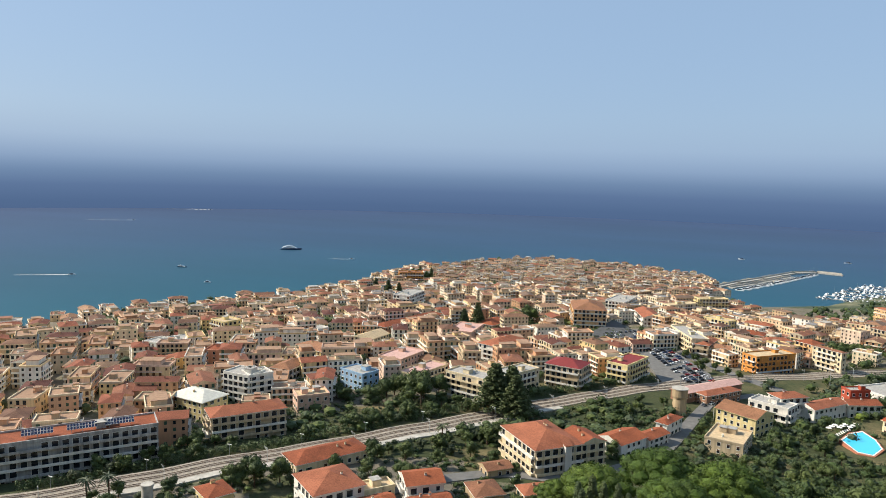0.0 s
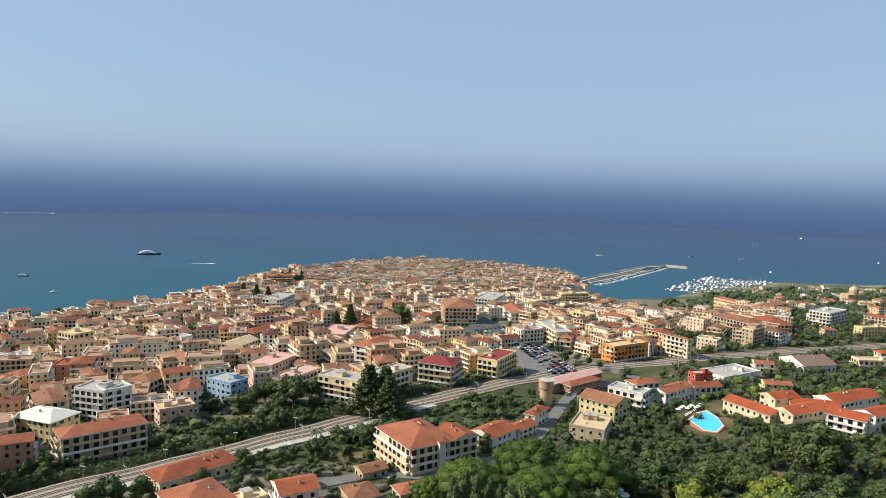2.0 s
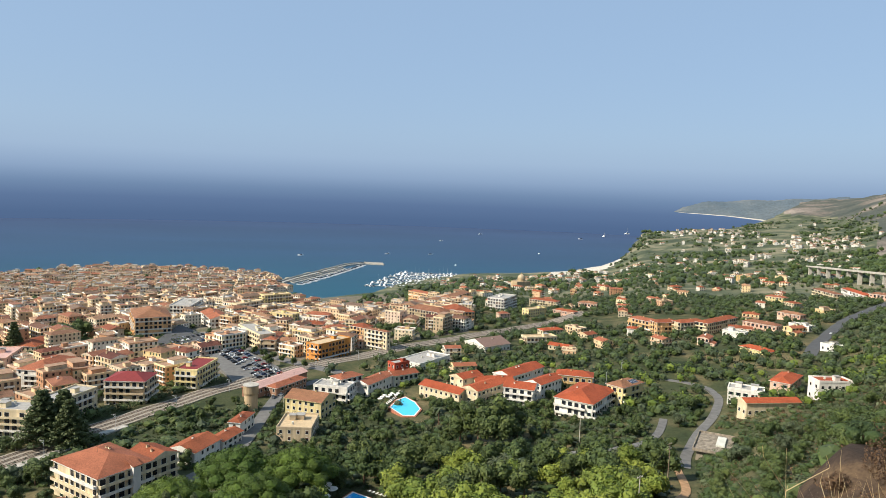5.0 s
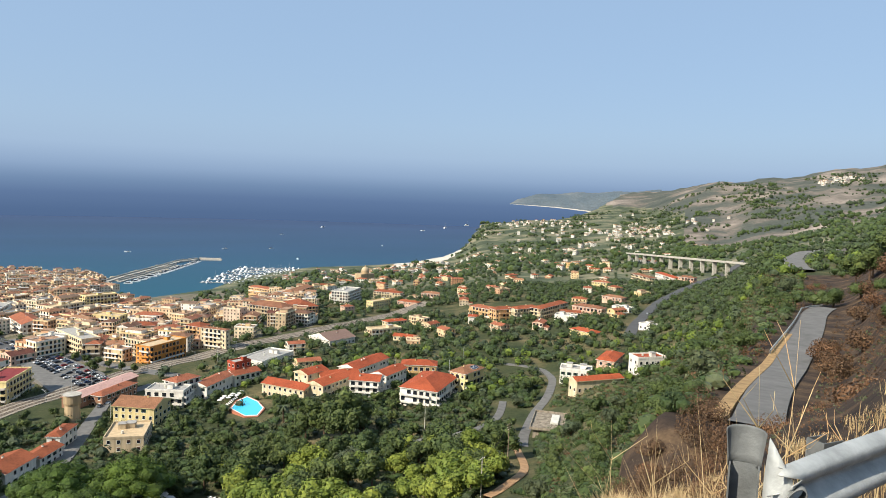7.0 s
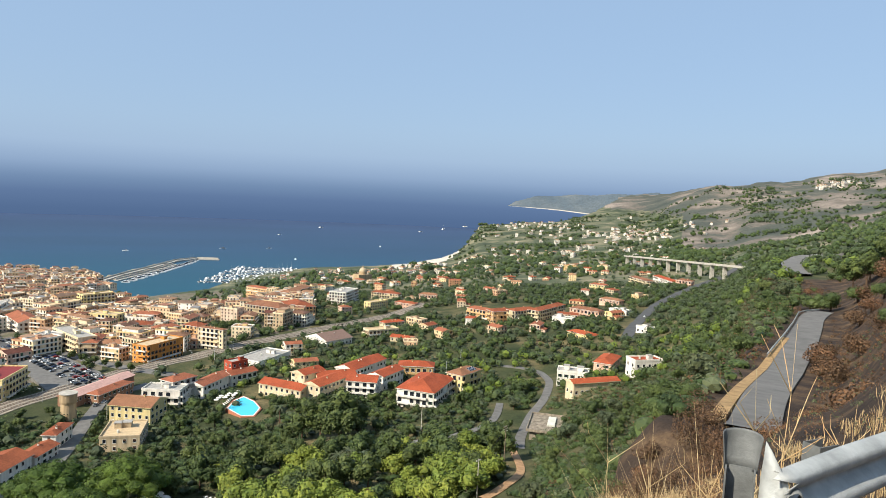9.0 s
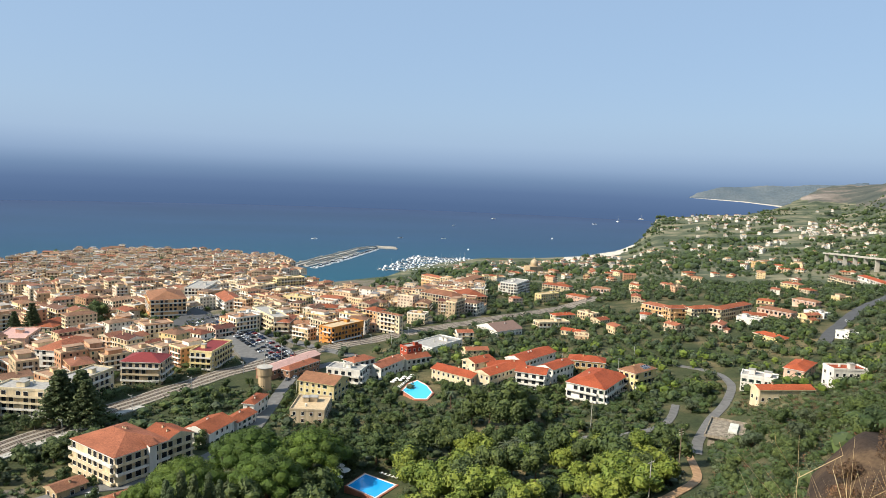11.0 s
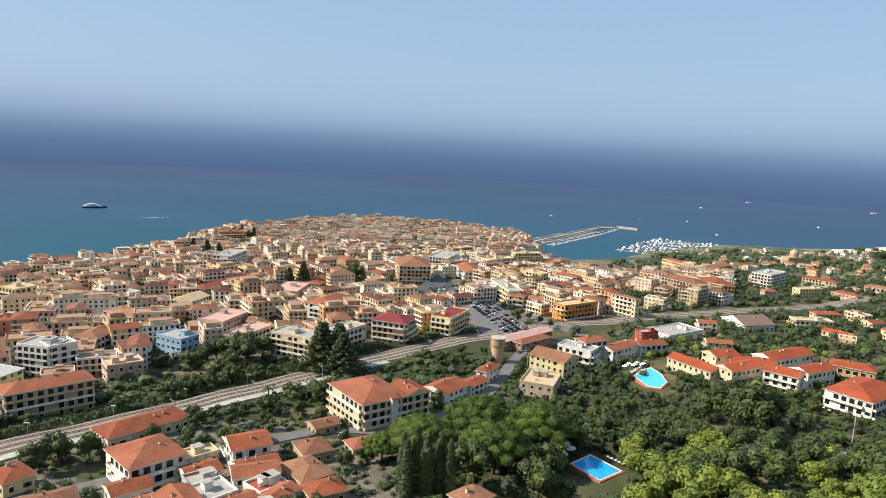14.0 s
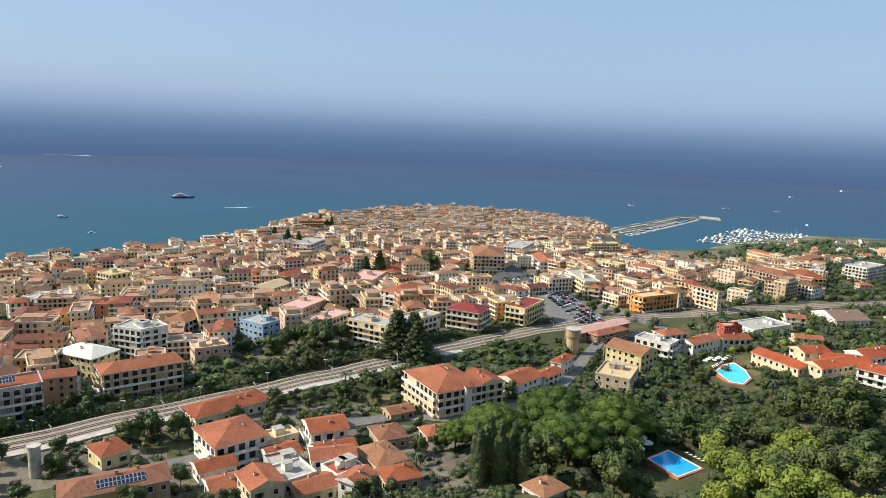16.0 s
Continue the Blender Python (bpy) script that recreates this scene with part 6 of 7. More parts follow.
br = random.Random(3)
for (ax, ay), (bx, by) in zip([(-8, 1668), (45, 1779), (95, 1890), (128, 1965)], [(45, 1779), (95, 1890), (128, 1965), (175, 2080)]):
    h = math.degrees(math.atan2(by - ay, bx - ax))
    for px, py, _ in along([(ax, ay), (bx, by)], 8):
        if br.random() < 0.85:
            boat(px + br.uniform(8, 11), py - 5, h - 90 + br.uniform(-6, 6), br.uniform(1.1, 1.9), "white", br.random() < 0.25)
for k in range(7):
    x0, y0 = 150 + k * 20, 1660 + k * 42
    pier = Soup(concrete)
    m = Matrix.Translation((x0, y0, 0)) @ Matrix.Rotation(radians(-14), 4, "Z")
    pier.box(0, -1.5, -6, 170, 1.5, 1.0, 0, m)
    single("jetty", pier, pose(0, 0, 0), "low concrete jetty lined with boats", "jetty", "jetties of the marina")
    for i in range(16):
        for side in (-1, 1):
            if br.random() < 0.72:
                p = m @ Vector((6 + i * 10 + br.uniform(-2.5, 2.5), side * br.uniform(7.5, 10.5), 0))
                boat(p.x, p.y, -14 + 90 * side + br.uniform(-12, 12), br.uniform(0.8, 2.0), "white", br.random() < 0.2)
for x, y, t, s in ((938, 3593, 20, 2.2), (1429, 3407, 160, 2.0), (1673, 3655, 40, 2.6), (1958, 3951, 10, 2.8), (621, 3083, 30, 1.6), (1, 2343, 170, 1.6), (300, 2437, 200, 1.8), (458, 2451, 0, 1.5), (474, 2114, 90, 1.5), (901, 2548, 60, 1.5), (-1020, 1128, 20, 1.2), (-700, 1500, 30, 1.3)):
    boat(x, y, t, s, "white", s > 2.3, "boats out at sea", "small white motor boat out at sea")


def big_yacht(x, y, turn, k, kind, label):
    ob = thing("yacht", pose(x, y, 0, 0, 0, turn) @ Matrix.Diagonal((k, k, k, 1)), label, "yacht")
    h = Soup(boat_blue if kind == "navy" else boat_white)
    v, f = [], []
    for px, b, t in ((-30, 4.5, 1.8), (-26, 5.4, 3.4), (-5, 5.8, 3.8), (14, 5.0, 4.4), (24, 2.6, 5.0), (32, 0.1, 5.8)):
        v += [(px, -b, t), (px, -b * 0.75, -2), (px, b * 0.75, -2), (px, b, t)]
    for i in range(5):
        for q in range(3):
            f.append((4 * i + q, 4 * i + 4 + q, 4 * i + 5 + q, 4 * i + 1 + q))
        f.append((4 * i + 3, 4 * i + 7, 4 * i + 4, 4 * i))
    f.append((0, 1, 2, 3))
    h.add(v, f)
    part("hull", h, ob, "dark navy hull" if kind == "navy" else "white hull")
    for i, (x0, x1, b, z0) in enumerate(((-24, 17, 4.9, 3.4), (-20, 11, 4.4, 6.4), (-13, 5, 3.6, 9.2))):
        d = Soup(boat_white, glass)
        d.add([(x0, -b, z0), (x1 + 3, -b * 0.8, z0), (x1 + 3, b * 0.8, z0), (x0, b, z0), (x0 - 2, -b, z0 + 2.6), (x1 - 2, -b * 0.8, z0 + 2.6), (x1 - 2, b * 0.8, z0 + 2.6), (x0 - 2, b, z0 + 2.6)],
              [(4, 5, 6, 7), (3, 0, 4, 7)], 0)
        d.add(d.v[:], [(0, 1, 5, 4), (2, 3, 7, 6), (1, 2, 6, 5)], 0)
        d.box(x0 + 2, -b - 0.05, z0 + 1.1, x1 - 3, b + 0.05, z0 + 1.8, 1)
        d.box(x0 - 3, -b - 0.3, z0 + 2.2, x1 - 1, b + 0.3, z0 + 2.8, 0)
        part("deck", d, ob)
    m = Soup(boat_white)
    m.tube((-4, 0, 12), (-6, 0, 17.5), 0.6, 0.15, 8)
    m.tube((-6, -1.5, 15), (-6, 1.5, 15), 0.15, 0.15, 6)
    part("radar_mast", m, ob)


big_yacht(-1243, 1729, 28, 1.0, "navy", "large motor yacht with navy hull and white decks")
big_yacht(-1226, 1269, 12, 0.42, "navy", "dark-hulled motor cruiser at anchor")


def wake(x, y, turn, length, width):
    s = Soup(canvas)
    s.add([(0, -width / 2, 0), (0, width / 2, 0), (-length, width * 0.15, 0), (-length, -width * 0.15, 0), (0.0, 0.0, 0.35)], [(0, 1, 4), (1, 2, 4), (2, 3, 4), (3, 0, 4)])
    single("wake", s, pose(x, y, 0.12, 0, 0, turn), "white foam wake behind a speeding boat", "wake", "wakes on the sea")
    boat(x + 4 * math.cos(radians(turn)), y + 4 * math.sin(radians(turn)), turn, 1.2, "white", False, "boats out at sea", "small white speedboat with a foaming wake")


wake(-2770, 3089, 28, 240, 13)
wake(-2450, 2250, 40, 190, 8)
wake(-980, 1636, 25, 60, 6)
wake(-1330, 1050, 35, 110, 4)

# ---- pools ----
def pool(pts, water, label, rim):
    z = max(ground_z(*p) for p in pts) + 0.4
    cx, cy = sum(p[0] for p in pts) / len(pts), sum(p[1] for p in pts) / len(pts)
    ob = thing("swimming_pool", pose(cx, cy, z), label, "pool")
    n = len(pts)

    def ring(k, h):
        return [((x - cx) * k, (y - cy) * k, h) for x, y in pts]
    s = Soup(water)
    s.add(ring(1.0, 0.0), [tuple(range(n))])
    part("water_surface", s, ob, "bright blue water")
    s = Soup(frame_white)
    s.add(ring(1.0, 0.15) + ring(1.08, 0.15) + ring(1.0, -1.2) + ring(1.08, -3), [(k, n + k, n + (k + 1) % n, (k + 1) % n) for k in range(n)] + [(2 * n + k, k, (k + 1) % n, 2 * n + (k + 1) % n) for k in range(n)])
    part("rim", s, ob, "white stone rim")
    s = Soup(rim)
    s.add(ring(1.08, 0.02) + ring(1.17, 0.02) + ring(1.17, -4), [(k, n + k, n + (k + 1) % n, (k + 1) % n) for k in range(n)] + [(n + k, 2 * n + k, 2 * n + (k + 1) % n, n + (k + 1) % n) for k in range(n)])
    part("deck", s, ob, "terracotta deck paving")
    return z


deck = plain("terracotta paving", (176, 112, 86), 0.85)
pz = pool([(52, 385), (57, 397), (63, 403), (67, 393), (68, 381), (63, 370), (57, 371)], pool_water, "turquoise hotel swimming pool with a curved rim", deck)
pz2 = pool([(14, 244), (21, 253), (31, 243), (23, 234)], pool_deep, "deep blue rectangular garden swimming pool", deck)


def parasol(x, y, z, r=1.6):
    ob = thing("parasol", pose(x, y, z), "open white parasol beside the pool", "parasol", "parasols by the pools")
    s = Soup(wood)
    s.tube((0, 0, -0.6), (0, 0, 2.5), 0.05, 0.04, 6)
    part("pole", s, ob)
    s = Soup(canvas)
    ring = [(r * math.cos(k * 0.785), r * math.sin(k * 0.785), 2.1) for k in range(8)]
    s.add(ring + [(0, 0, 2.7)], [(k, (k + 1) % 8, 8) for k in range(8)])
    s.add([(q[0], q[1], q[2] - 0.06) for q in ring], [(7, 6, 5, 4, 3, 2, 1, 0)])
    part("canopy", s, ob)


def lounger(x, y, z, turn):
    ob = thing("sun_lounger", pose(x, y, z, 0, 0, turn), "white sun lounger on the pool deck", "sun lounger", "loungers by the pools")
    s = Soup(canvas)
    s.box(-0.35, -0.95, 0.3, 0.35, 0.5, 0.42)
    part("seat", s, ob)
    s = Soup(canvas)
    s.box(-0.35, 0, 0, 0.35, 0.8, 0.1, 0, Matrix.Translation((0, 0.48, 0.33)) @ Matrix.Rotation(radians(40), 4, "X"))
    part("backrest", s, ob)
    for a in (-0.3, 0.3):
        for b in (-0.8, 0.4):
            s = Soup(metal_grey)
            s.tube((a, b, 0), (a, b, 0.32), 0.03, 0.03, 5)
            part("leg", s, ob)


for x, y in ((10, 247), (7, 251), (13, 253), (11, 257)):
    parasol(x, y, pz2, 2.4)
for k in range(9):
    parasol(47 + k * 1.7, 396 + (k % 3) * 2.2 + k * 1.1, pz - 0.2, 1.5)
for k in range(8):
    lounger(49.5 + k * 1.1, 389 + k * 2.0, pz, 20)
for k in range(5):
    lounger(27 + k * 1.3, 253 - k * 1.2, pz2, 140)


# ---- solar panels ----
def solar_row(x, y, z, yaw, tilt, cols, rows, label):
    ob = thing("solar_array", pose(x, y, z, 0, 0, yaw), label, "solar panels", "solar arrays on roofs")
    tip = Matrix.Rotation(radians(tilt), 4, "X")
    for c in range(cols):
        for r_ in range(rows):
            s = Soup(panel_blue, metal_grey)
            x0, y0 = (c - cols / 2) * 1.12, (r_ - rows / 2) * 1.75
            s.add([tuple(tip @ Vector(q)) for q in ((x0, y0, 0.1), (x0 + 1.05, y0, 0.1), (x0 + 1.05, y0 + 1.65, 0.1), (x0, y0 + 1.65, 0.1), (x0, y0, 0), (x0 + 1.05, y0, 0), (x0 + 1.05, y0 + 1.65, 0), (x0, y0 + 1.65, 0))],
                  [(4, 5, 1, 0), (5, 6, 2, 1), (6, 7, 3, 2), (7, 4, 0, 3), (0, 1, 2, 3)], 1)
            s.add([tuple(tip @ Vector(q)) for q in ((x0 + 0.07, y0 + 0.07, 0.106), (x0 + 0.98, y0 + 0.07, 0.106), (x0 + 0.98, y0 + 1.58, 0.106), (x0 + 0.07, y0 + 1.58, 0.106))], [(0, 1, 2, 3)], 0)
            part("solar_panel", s, ob)


_h = pose(-142.4, 161.6, 121.5, 0, 0, 44.3)
_p = _h @ Vector((1.5, -3.1, 9.3 + (6.45 - 3.1) * 0.34 + 0.12))
solar_row(_p.x, _p.y, _p.z, 44.3, 18.8, 12, 2, "two rows of dark blue solar panels on a tile roof")
_h = pose(-251.3, 191.8, 113.0, 0, 0, 52.1)
for _x in (-8, 8, 22):
    _p = _h @ Vector((_x, -2.5, 19.6))
    solar_row(_p.x, _p.y, _p.z, 52.1, 24, 10, 2, "rows of dark solar panels on a flat roof")
    _s = Soup(metal_grey)
    for _k in (-4, 0, 4):
        _s.tube((_k, 1.2, -2.2), (_k, 1.2, 0.5), 0.06, 0.06, 5)
        _s.tube((_k, -1.2, -2.2), (_k, -1.2, -0.5), 0.06, 0.06, 5)
    single("panel_stand", _s, pose(_p.x, _p.y, _p.z, 0, 0, 52.1), "thin steel stand under roof solar panels", "stand", "stands of the solar arrays")
_h = pose(186.7, 367.7, 118.2, 0, 0, 29.5)
_p = _h @ Vector((3, -3.0, 12.7 + (6.2 - 3.0) * 0.34 + 0.12))
solar_row(_p.x, _p.y, _p.z, 29.5, 18.8, 6, 2, "small array of dark solar panels on a tile roof")


# ---- cars ----
def car_meshes(rgb):
    paint = plain("car paint", rgb, 0.3, 0.1, 0.5, 0.05)
    b = Soup(paint)
    prof = [(-2.1, 0.35), (-2.15, 0.85), (-1.9, 0.98), (1.0, 0.98), (2.0, 0.78), (2.15, 0.4)]
    n = len(prof)
    b.add([(x, -0.86, z) for x, z in prof] + [(x, 0.86, z) for x, z in prof], [tuple(range(n)), tuple(range(2 * n - 1, n - 1, -1))] + [(k, n + k, n + (k + 1) % n, (k + 1) % n) for k in range(n)])
    c = Soup(glass, paint)
    p = [(-1.8, 0.97), (-1.3, 1.45), (0.2, 1.48), (1.05, 0.97)]
    c.add([(x, -0.8, z) for x, z in p[:1]] + [(p[1][0], -0.66, p[1][1]), (p[2][0], -0.66, p[2][1]), (p[3][0], -0.8, p[3][1])] + [(p[0][0], 0.8, p[0][1]), (p[1][0], 0.66, p[1][1]), (p[2][0], 0.66, p[2][1]), (p[3][0], 0.8, p[3][1])],
          [(0, 3, 2, 1), (4, 5, 6, 7), (0, 1, 5, 4), (2, 3, 7, 6)], 0)
    c.f.append((1, 2, 6, 5))
    c.i.append(1)
    w = Soup(rubber)
    w.tube((0, -0.1, 0), (0, 0.1, 0), 0.32, 0.32, 10)
    return b.mesh("car_body"), c.mesh("car_cabin"), w.mesh("car_wheel")


CARS = [(car_meshes(c), t) for c, t in (((226, 226, 224), "white"), ((30, 32, 36), "black"), ((150, 154, 158), "silver"), ((84, 88, 94), "grey"), ((150, 40, 36), "red"), ((52, 70, 104), "blue"))]


def car(x, y, z, turn, pick, where="parked on asphalt", group="parked cars"):
    (b, c, w), tint = CARS[pick]
    ob = thing("car", pose(x, y, z, 0, 0, turn), "%s hatchback car %s" % (tint, where), "car", group)
    part("body", b, ob)
    part("cabin", c, ob)
    for a in (-1.35, 1.35):
        for s_ in (-0.8, 0.8):
            part("wheel", w, ob).location = (a, s_, 0.32)


cr = random.Random(9)
for row in range(4):
    for k in range(16):
        u, v = k / 15, row / 3
        if cr.random() < 0.85:
            car(-54 + 36 * u + (v - 0.5) * 16, 556 - 76 * u + (v - 0.5) * 4, park_a_z, 28 + cr.choice((0, 180)) + cr.uniform(-3, 3), cr.choice((0, 0, 1, 1, 2, 2, 3, 4, 5)))
for row in range(3):
    for k in range(11):
        if cr.random() < 0.8:
            car(-114 + k * 3.6 + row * 2, 590 + k * 3.4 + row * 15, park_b_z, 120 + cr.uniform(-4, 4), cr.choice((0, 1, 1, 2, 3, 5)))
for x, y, t, p in ((-78, 262, 50, 0), (-66, 258, 120, 0), (-58, 262, 30, 2), (-47, 284, 60, 0), (-10, 430, 70, 0), (-14, 424, 70, 3), (-6, 436, 20, 1), (440, 503, 40, 0), (560, 600, 40, 2), (46, 470, 30, 1), (50, 474, 30, 1), (42, 466, 30, 2), (58, 482, 30, 0), (62, 486, 30, 1)):
    car(x, y, ground_z(x, y) + 0.55, t, p)


# ---- poles and wires ----
def utility_pole(x, y, h, arms, mat, label):
    ob = thing("utility_pole", pose(x, y, ground_z(x, y), 0, 0, 25), label, "pole", "utility poles on the slope")
    s = Soup(mat)
    s.tube((0, 0, -1), (0, 0, h), 0.2, 0.13, 8)
    part("pole", s, ob)
    for k in range(arms):
        a = Soup(mat)
        a.box(-1.3, -0.08, h - 0.6 - k * 0.9, 1.3, 0.08, h - 0.44 - k * 0.9)
        arm = part("crossarm", a, ob)
        for q in (-1.15, -0.45, 0.45, 1.15):
            i = Soup(frame_white)
            i.tube((q, 0, h - 0.44 - k * 0.9), (q, 0, h - 0.2 - k * 0.9), 0.06, 0.04, 6)
            part("insulator", i, arm)


utility_pole(128, 294, 15, 0, concrete, "tall plain concrete pole beside the lane")
utility_pole(128, 216, 16, 3, wood, "wooden pole with three crossarms")
utility_pole(100, 184, 13, 1, concrete, "concrete pole with one crossarm")
for x, y, h in ((190, 400, 12), (215, 430, 12), (160, 420, 12), (110, 440, 10), (-20, 470, 14), (-30, 455, 12), (60, 520, 12), (-8, 395, 9)):
    utility_pole(x, y, h, 0, metal_grey, "slim grey lamp post among trees")


def cable(a, b, sag, label):
    s = Soup(dark_metal)
    prev = None
    for k in range(13):
        t = k / 12
        p = Vector(a).lerp(Vector(b), t) - Vector((0, 0, sag * 4 * t * (1 - t)))
        if prev:
            s.tube(prev, p, 0.035, 0.035, 4, 0, False)
        prev = p
    single("cable", s, pose(0, 0, 0), label, "cable", "overhead cables")


cable((128, 216, ground_z(128, 216) + 15.4), (100, 184, ground_z(100, 184) + 12.5), 1.5, "thin dark overhead cable between poles")
cable((128, 216, ground_z(128, 216) + 15.4), (190, 400, ground_z(190, 400) + 12), 5, "thin dark overhead cable between poles")


# ---- concrete shell beside the lane ----
def concrete_shell():
    x, y = 176, 262
    z = ground_z(x, y)
    ob = thing("concrete_shell", pose(x, y, z, 0, 0, 52), "unfinished bare concrete building with flat slab roof", "building")
    s = Soup(WALLS["concrete"])
    s.box(-11, -6, -4, 11, 6, 4.0)
    part("wall", s, ob)
    s = Soup(WALLS["concrete"])
    s.box(-12.5, -7.5, 4.0, 12.5, 7.5, 4.5)
    part("roof_slab", s, ob)
    for x0, y0, x1, y1 in ((-12.5, -7.5, 12.5, -7.1), (-12.5, 7.1, 12.5, 7.5), (-12.5, -7.1, -12.1, 7.1), (12.1, -7.1, 12.5, 7.1)):
        s = Soup(WALLS["concrete"])
        s.box(x0, y0, 4.5, x1, y1, 5.2)
        part("parapet", s, ob)
    s = Soup(ROOFS["pale"])
    s.box(-4, -4.5, 4.5, 8, -1.0, 5.3)
    part("skylight", s, ob)


concrete_shell()


# ---- viaduct in the valley ----
def viaduct():
    a, b = Vector((907, 1099)), Vector((776, 705))
    n, h = (b - a).length, math.atan2((b - a).y, (b - a).x)
    top, rise = 123.0, 27.5
    ob = thing("viaduct", Matrix.Translation((a.x, a.y, top)) @ Matrix.Rotation(h, 4, "Z") @ Matrix.Rotation(-math.atan2(rise, n), 4, "Y"), "long pale concrete road viaduct on piers", "viaduct")
    s = Soup(concrete)
    s.box(-6, -5, -1.6, n + 30, 5, 0)
    part("deck", s, ob)
    for e in (-5, 4.7):
        s = Soup(concrete)
        s.box(-6, e, 0, n + 30, e + 0.3, 1.0)
        part("parapet", s, ob)
    k = 0
    while k < n:
        p = a + (b - a).normalized() * k
        g = ground_z(p.x, p.y)
        s = Soup(concrete)
        s.box(k - 1.2, -3, g - top - rise * k / n - 2, k + 1.2, 3, -1.6)
        part("pier", s, ob)
        k += 38


viaduct()

# ---- at the lookout: the bent end of the crash barrier and dry weeds ----
def guardrail():
    ob = thing("guardrail", pose(0, 0, 0), "dented galvanised steel crash barrier with a torn end", "guardrail")
    half = [(0.0, 0.138), (-0.018, 0.135), (-0.045, 0.126), (-0.066, 0.112), (-0.073, 0.1), (-0.073, 0.076), (-0.067, 0.062), (-0.026, 0.028), (-0.007, 0.016), (-0.003, 0.007)]
    prof = half + [(o, -up) for o, up in reversed(half)]
    h = math.atan2(0.26, 1.395)
    ux, uy = math.cos(h), math.sin(h)
    s = Soup(metal_grey)
    v, f = [], []
    n = len(prof)
    runs = (-0.12, -0.04, 0.06, 0.5, 1.4, 3.0, 5.0, 8.0)
    for i, t in enumerate(runs):
        x, y, z = 2.85 + ux * t, 2.20 + uy * t, 238.632 - 0.004 * t
        for j, (o, up) in enumerate(prof):
            tear = (0.045 * math.sin(j * 2.1) + 0.03 * math.sin(j * 5.3)) if i == 0 else 0.0
            dent = 0.012 * math.sin(t * 2.3 + j * 0.2) if 0 < i < 5 else 0.0
            v.append((x + uy * -o + tear, y + ux * o + dent, z + up))
    for i in range(len(runs) - 1):
        for k in range(n - 1):
            f.append((i * n + k, (i + 1) * n + k, (i + 1) * n + k + 1, i * n + k + 1))
    s.add(v, f)
    beam = part("beam", s, ob, "scratched pale steel beam", True)
    beam.modifiers.new("thickness", "SOLIDIFY").thickness = 0.005
    # axes of the torn end: to its side, away from the road, up
    side, away, up = Vector((0.654, -0.757, 0)), Vector((0.757, 0.654, 0)), Vector((0, 0, 1))
    hub = Vector((2.685, 2.325, 238.885))

    def patch(name, grid, mat, label):
        """A bent sheet through a grid of (side, away, up) points."""
        q = Soup(mat)
        rows, cols = len(grid), len(grid[0])
        q.add([tuple(hub + side * a + away * b + up * c) for row in grid for a, b, c in row], [(i * cols + k, i * cols + k + 1, i * cols + cols + k + 1, i * cols + cols + k) for i in range(rows - 1) for k in range(cols - 1)])
        pt = part(name, q, ob, label, True)
        pt.modifiers.new("thickness", "SOLIDIFY").thickness = 0.005
        return pt

    shell = []
    for z, r, deep in ((0.012, 0.09, 0.07), (0.0, 0.09, 0.07), (-0.05, 0.084, 0.056), (-0.11, 0.078, 0.042), (-0.165, 0.075, 0.034)):
        shell.append([(-r * math.cos(math.pi * k / 14), deep * math.sin(math.pi * k / 14), z + (0.012 * math.sin(math.pi * k / 14) if z > -0.04 else 0.0)) for k in range(15)])
    patch("end_wrap", shell, zinc_dull, "torn and curled steel end")
    patch("twisted_strip", [[(0.1, 0.0, 0.0), (0.095, -0.02, -0.08), (0.088, -0.03, -0.165), (0.085, -0.03, -0.34), (0.085, -0.03, -0.6)],
                            [(0.125, -0.03, -0.03), (0.13, -0.05, -0.11), (0.12, -0.06, -0.2), (0.115, -0.06, -0.36), (0.115, -0.06, -0.6)],
                            [(0.16, -0.05, -0.085), (0.175, -0.07, -0.16), (0.165, -0.08, -0.24), (0.16, -0.075, -0.37), (0.155, -0.075, -0.6)],
                            [(0.205, -0.06, -0.16), (0.215, -0.075, -0.215), (0.205, -0.07, -0.27), (0.2, -0.06, -0.38), (0.195, -0.06, -0.6)]], metal_grey, "crumpled bright steel strip")
    loop = []
    for b in (-0.09, -0.05, 0.02):
        loop.append([(0.225 + (0.034 if b < 0 else 0.026) * math.cos(2 * math.pi * k / 16) + 0.022 * math.sin(2 * math.pi * k / 16), b, -0.25 + (0.062 if b < 0 else 0.045) * math.sin(2 * math.pi * k / 16)) for k in range(17)])
    patch("torn_loop", loop, zinc_dull, "loop of torn steel edge")
    s = Soup(zinc_dull)
    for a0, b0, a1, b1 in ((-0.068, 0.02, 0.068, 0.028), (-0.068, -0.05, -0.06, 0.02), (0.06, -0.05, 0.068, 0.02)):
        q = [tuple(hub + side * a + away * b + up * c) for c in (-2.3, -0.15) for a, b in ((a0, b0), (a1, b0), (a1, b1), (a0, b1))]
        s.add(q, [(3, 2, 1, 0), (4, 5, 6, 7), (0, 1, 5, 4), (1, 2, 6, 5), (2, 3, 7, 6), (3, 0, 4, 7)])
    part("post", s, ob)
    for x, y in ((3.88, 2.78), (6.2, 3.1)):
        s = Soup(zinc_dull)
        for x0, y0, x1, y1 in ((-0.09, -0.06, -0.082, 0.06), (-0.082, 0.052, 0.08, 0.06), (-0.082, -0.06, 0.08, -0.052)):
            s.box(x + x0, y + y0, ground_z(x, y) - 0.5, x + x1, y + y1, 238.56)
        part("post", s, ob)


guardrail()
nr = random.Random(12)


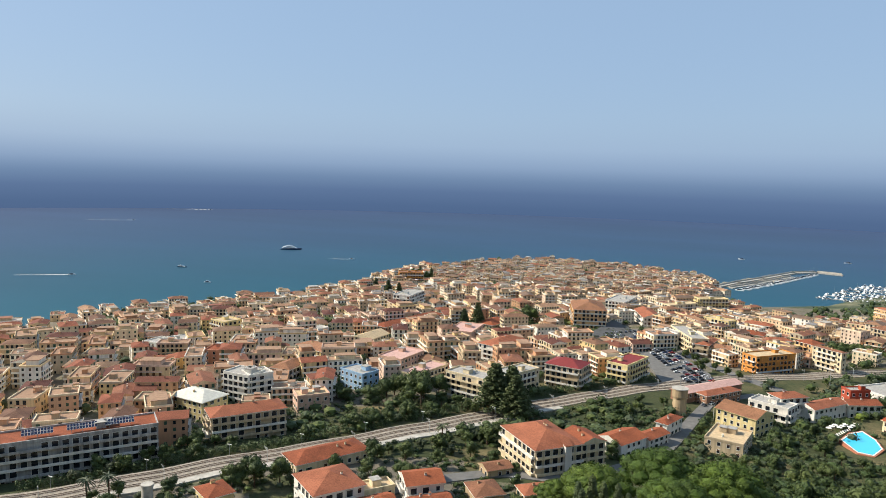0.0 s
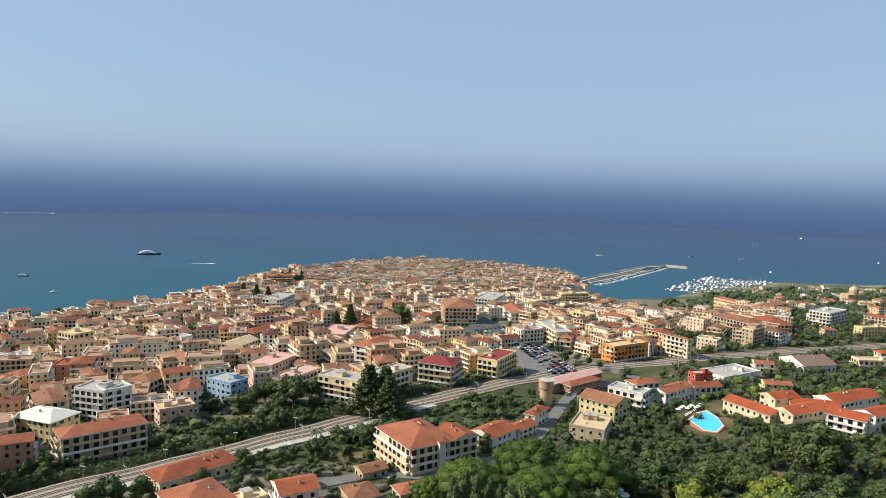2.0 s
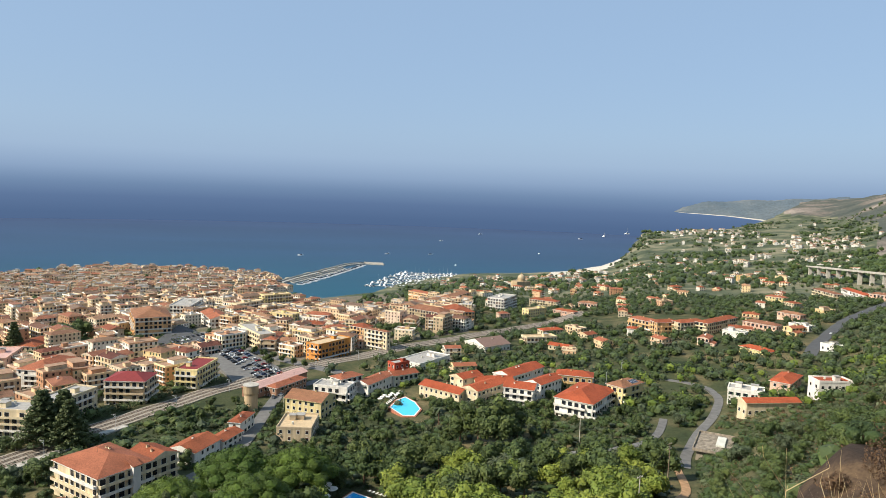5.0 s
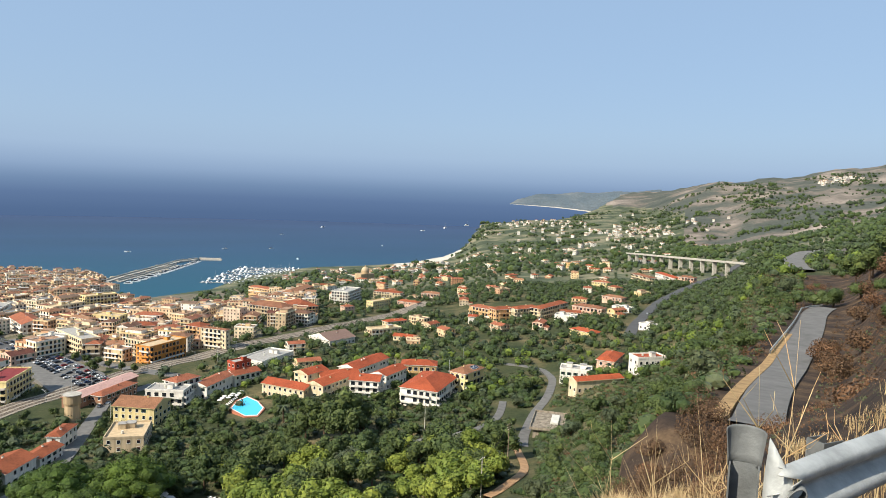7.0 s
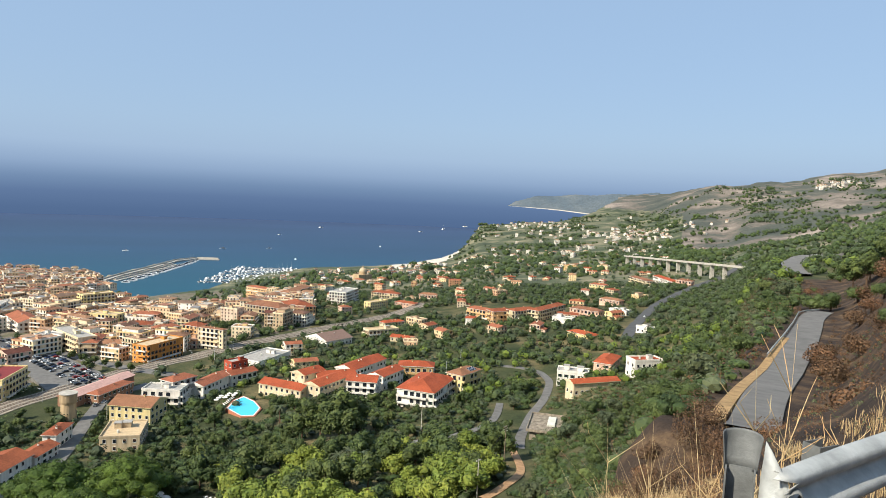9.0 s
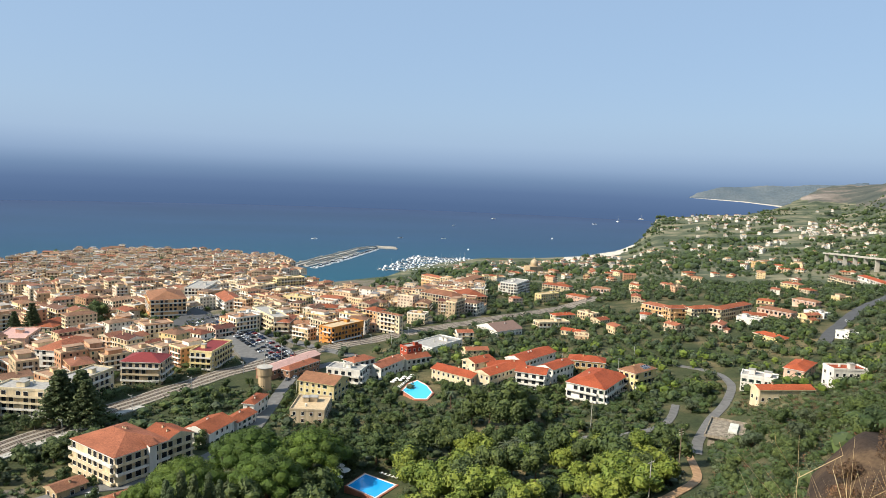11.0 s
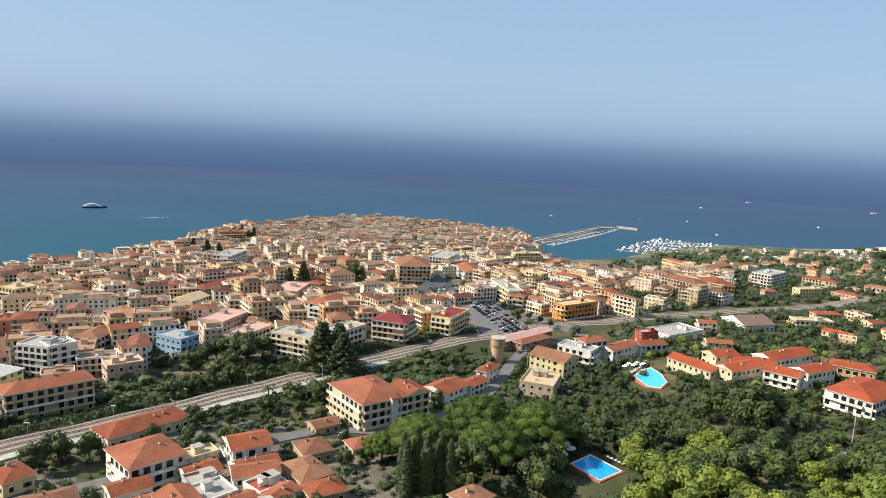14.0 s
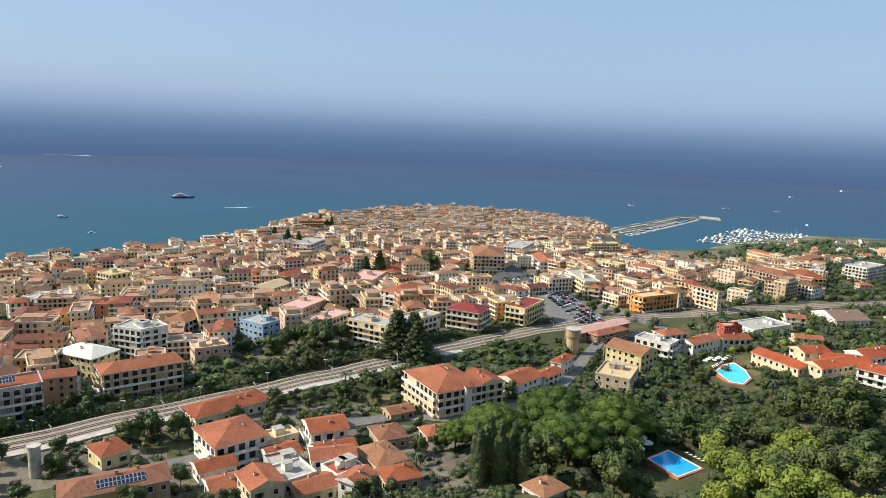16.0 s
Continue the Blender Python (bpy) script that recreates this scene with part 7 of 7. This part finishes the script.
def weed(x, y, h, branches):
    """A dry bare stalk with side twigs."""
    s = Soup(straw)
    z = ground_z(x, y) - 0.1
    lean = (nr.uniform(-0.12, 0.12), nr.uniform(-0.1, 0.1))
    prev, spine = (0.0, 0.0, 0.0), [(0.0, 0.0, 0.0)]
    for k in range(1, 7):
        t = k / 6
        p = (lean[0] * h * t * t + nr.uniform(-0.012, 0.012), lean[1] * h * t * t + nr.uniform(-0.012, 0.012), h * t)
        s.tube(prev, p, 0.0065 * (1.15 - t), 0.0065 * (1.0 - t * 0.85), 5)
        prev = p
        spine.append(p)
    for k in range(branches):
        p = spine[nr.choice((2, 3, 3, 4, 4, 5, 5))]
        a, q = nr.uniform(0, 6.28), nr.uniform(0.12, 0.3) * h * 0.5
        e = (p[0] + math.cos(a) * q, p[1] + math.sin(a) * q, p[2] + q * nr.uniform(0.6, 1.3))
        s.tube(p, e, 0.003, 0.0015, 4)
        s.tube(e, (e[0] + nr.uniform(-0.05, 0.05), e[1] + nr.uniform(-0.05, 0.05), e[2] + 0.09), 0.0016, 0.001, 3)
    single("dry_weed", s, pose(x, y, z), "bare pale dry weed stalk with thin twigs", "weed", "dry weeds by the barrier")


for az, far, h, n in ((-50.5, 3.9, 2.0, 9), (-51.8, 4.0, 2.2, 11), (-49.6, 3.7, 1.4, 5), (-46.5, 4.6, 1.9, 8), (-44.5, 5.0, 1.5, 6), (-41.5, 5.2, 1.7, 5), (-39.5, 5.4, 1.8, 6), (-38.0, 5.0, 1.7, 3), (-42.8, 5.2, 2.0, 4), (-47.5, 4.2, 1.6, 8), (-53.5, 4.6, 1.6, 7), (-56.0, 5.2, 1.5, 7)):
    weed(-far * math.sin(radians(az)), far * math.cos(radians(az)), h, n)


def dry_grass():
    """Straw on the bank, blade by blade."""
    s = Soup(straw)
    g = random.Random(8)
    tufts = [(g.uniform(-50, -36), 3.6 + 7.5 * g.random() ** 1.5, 1.0) for _ in range(520)]
    tufts += [(g.uniform(-70, -49), 3.6 + 20 * g.random() ** 1.5, 0.5) for _ in range(190)]
    tufts += [(g.uniform(-47.5, -38.5), 7 + 26 * g.random() ** 1.4, 0.8) for _ in range(620)]
    for az, far, k in tufts:
        x, y = -far * math.sin(radians(az)), far * math.cos(radians(az))
        z = ground_z(x, y)
        tall = g.uniform(0.3, 0.75) * k * (1.7 if -49.3 < az < -44.5 and far < 6.5 else 0.9)
        for _ in range(34):
            bx, by = x + g.gauss(0, 0.17), y + g.gauss(0, 0.17)
            hh = tall * g.uniform(0.5, 1.3)
            a, lean, w = g.uniform(0, 6.28), g.uniform(0.1, 0.75) * hh, 0.0022 + 0.00035 * far
            dx, dy = math.cos(a), math.sin(a)
            mx, my = bx + dx * lean * 0.35, by + dy * lean * 0.35
            s.add([(bx - dy * w, by + dx * w, z - 0.05), (bx + dy * w, by - dx * w, z - 0.05), (mx + dy * w * 0.8, my - dx * w * 0.8, z + hh * 0.6), (mx - dy * w * 0.8, my + dx * w * 0.8, z + hh * 0.6), (bx + dx * lean, by + dy * lean, z + hh)], [(0, 1, 2, 3), (3, 2, 4)])
    single("dry_grass", s, pose(0, 0, 0), "tangled straw-coloured dry grass on the bank", "grass", kind="stuff")


dry_grass()
for az, far, s in ((-42, 40, 0.8), (-43.5, 30, 0.6), (-41, 26, 0.5), (-44.2, 38, 0.8), (-46.2, 50, 0.9), (-42.5, 20, 0.4), (-40, 30, 0.5), (-47, 20, 0.5), (-48.6, 26, 0.6), (-47.6, 33, 0.6), (-46.5, 44, 0.7), (-47.5, 16, 0.4), (-45.8, 25, 0.45)):
    tree("scorched", -far * math.sin(radians(az)), far * math.cos(radians(az)), s)
for x, y, s in ((38, 31, 1.0), (41, 34, 1.0), (44, 33, 1.1), (37, 36, 1.1), (40, 38.5, 1.0), (36, 33, 1.0), (48, 35, 0.9), (43, 42, 1.0), (57, 41, 0.9)):
    tree("scorched", x, y, s)
for az, far, s in ((-37, 34, 0.8), (-36, 30, 0.8), (-38, 44, 0.9), (-39.5, 50, 0.9), (-44.2, 62, 0.9), (-45, 72, 1.0), (-43, 65, 1.1), (-36.5, 24, 0.6)):
    tree("shrub", -far * math.sin(radians(az)), far * math.cos(radians(az)), s)


def road_barrier(line, lift):
    """A low steel barrier with posts along the outer edge of a road."""
    ob = thing("road_barrier", pose(line[0][0], line[0][1], 0), "weathered grey steel barrier along the hillside road", "guardrail")
    x0, y0 = line[0]
    pts = []
    for a, b in zip(line, line[1:]):
        n = max(1, int(math.dist(a, b) / 6))
        pts += [(a[0] + (b[0] - a[0]) * k / n, a[1] + (b[1] - a[1]) * k / n) for k in range(n)]
    s = Soup(metal_grey)
    zs = [ground_z(*p) + lift for p in pts]
    for p, q, a, b in zip(pts, pts[1:], zs, zs[1:]):
        for h in (0.5, 0.72):
            s.tube((p[0] - x0, p[1] - y0, a + h), (q[0] - x0, q[1] - y0, b + h), 0.12, 0.12, 5)
    part("beam", s, ob)
    for p, a in zip(pts, zs):
        s = Soup(zinc_dull)
        s.box(p[0] - x0 - 0.06, p[1] - y0 - 0.06, a - 0.8, p[0] - x0 + 0.06, p[1] - y0 + 0.06, a + 0.8)
        part("post", s, ob)


road_barrier(shifted(HILL_ROAD, 3.6)[4:9], 0.3)
road_barrier(shifted(HILL_ROAD, 5.9)[11:], 1.3)
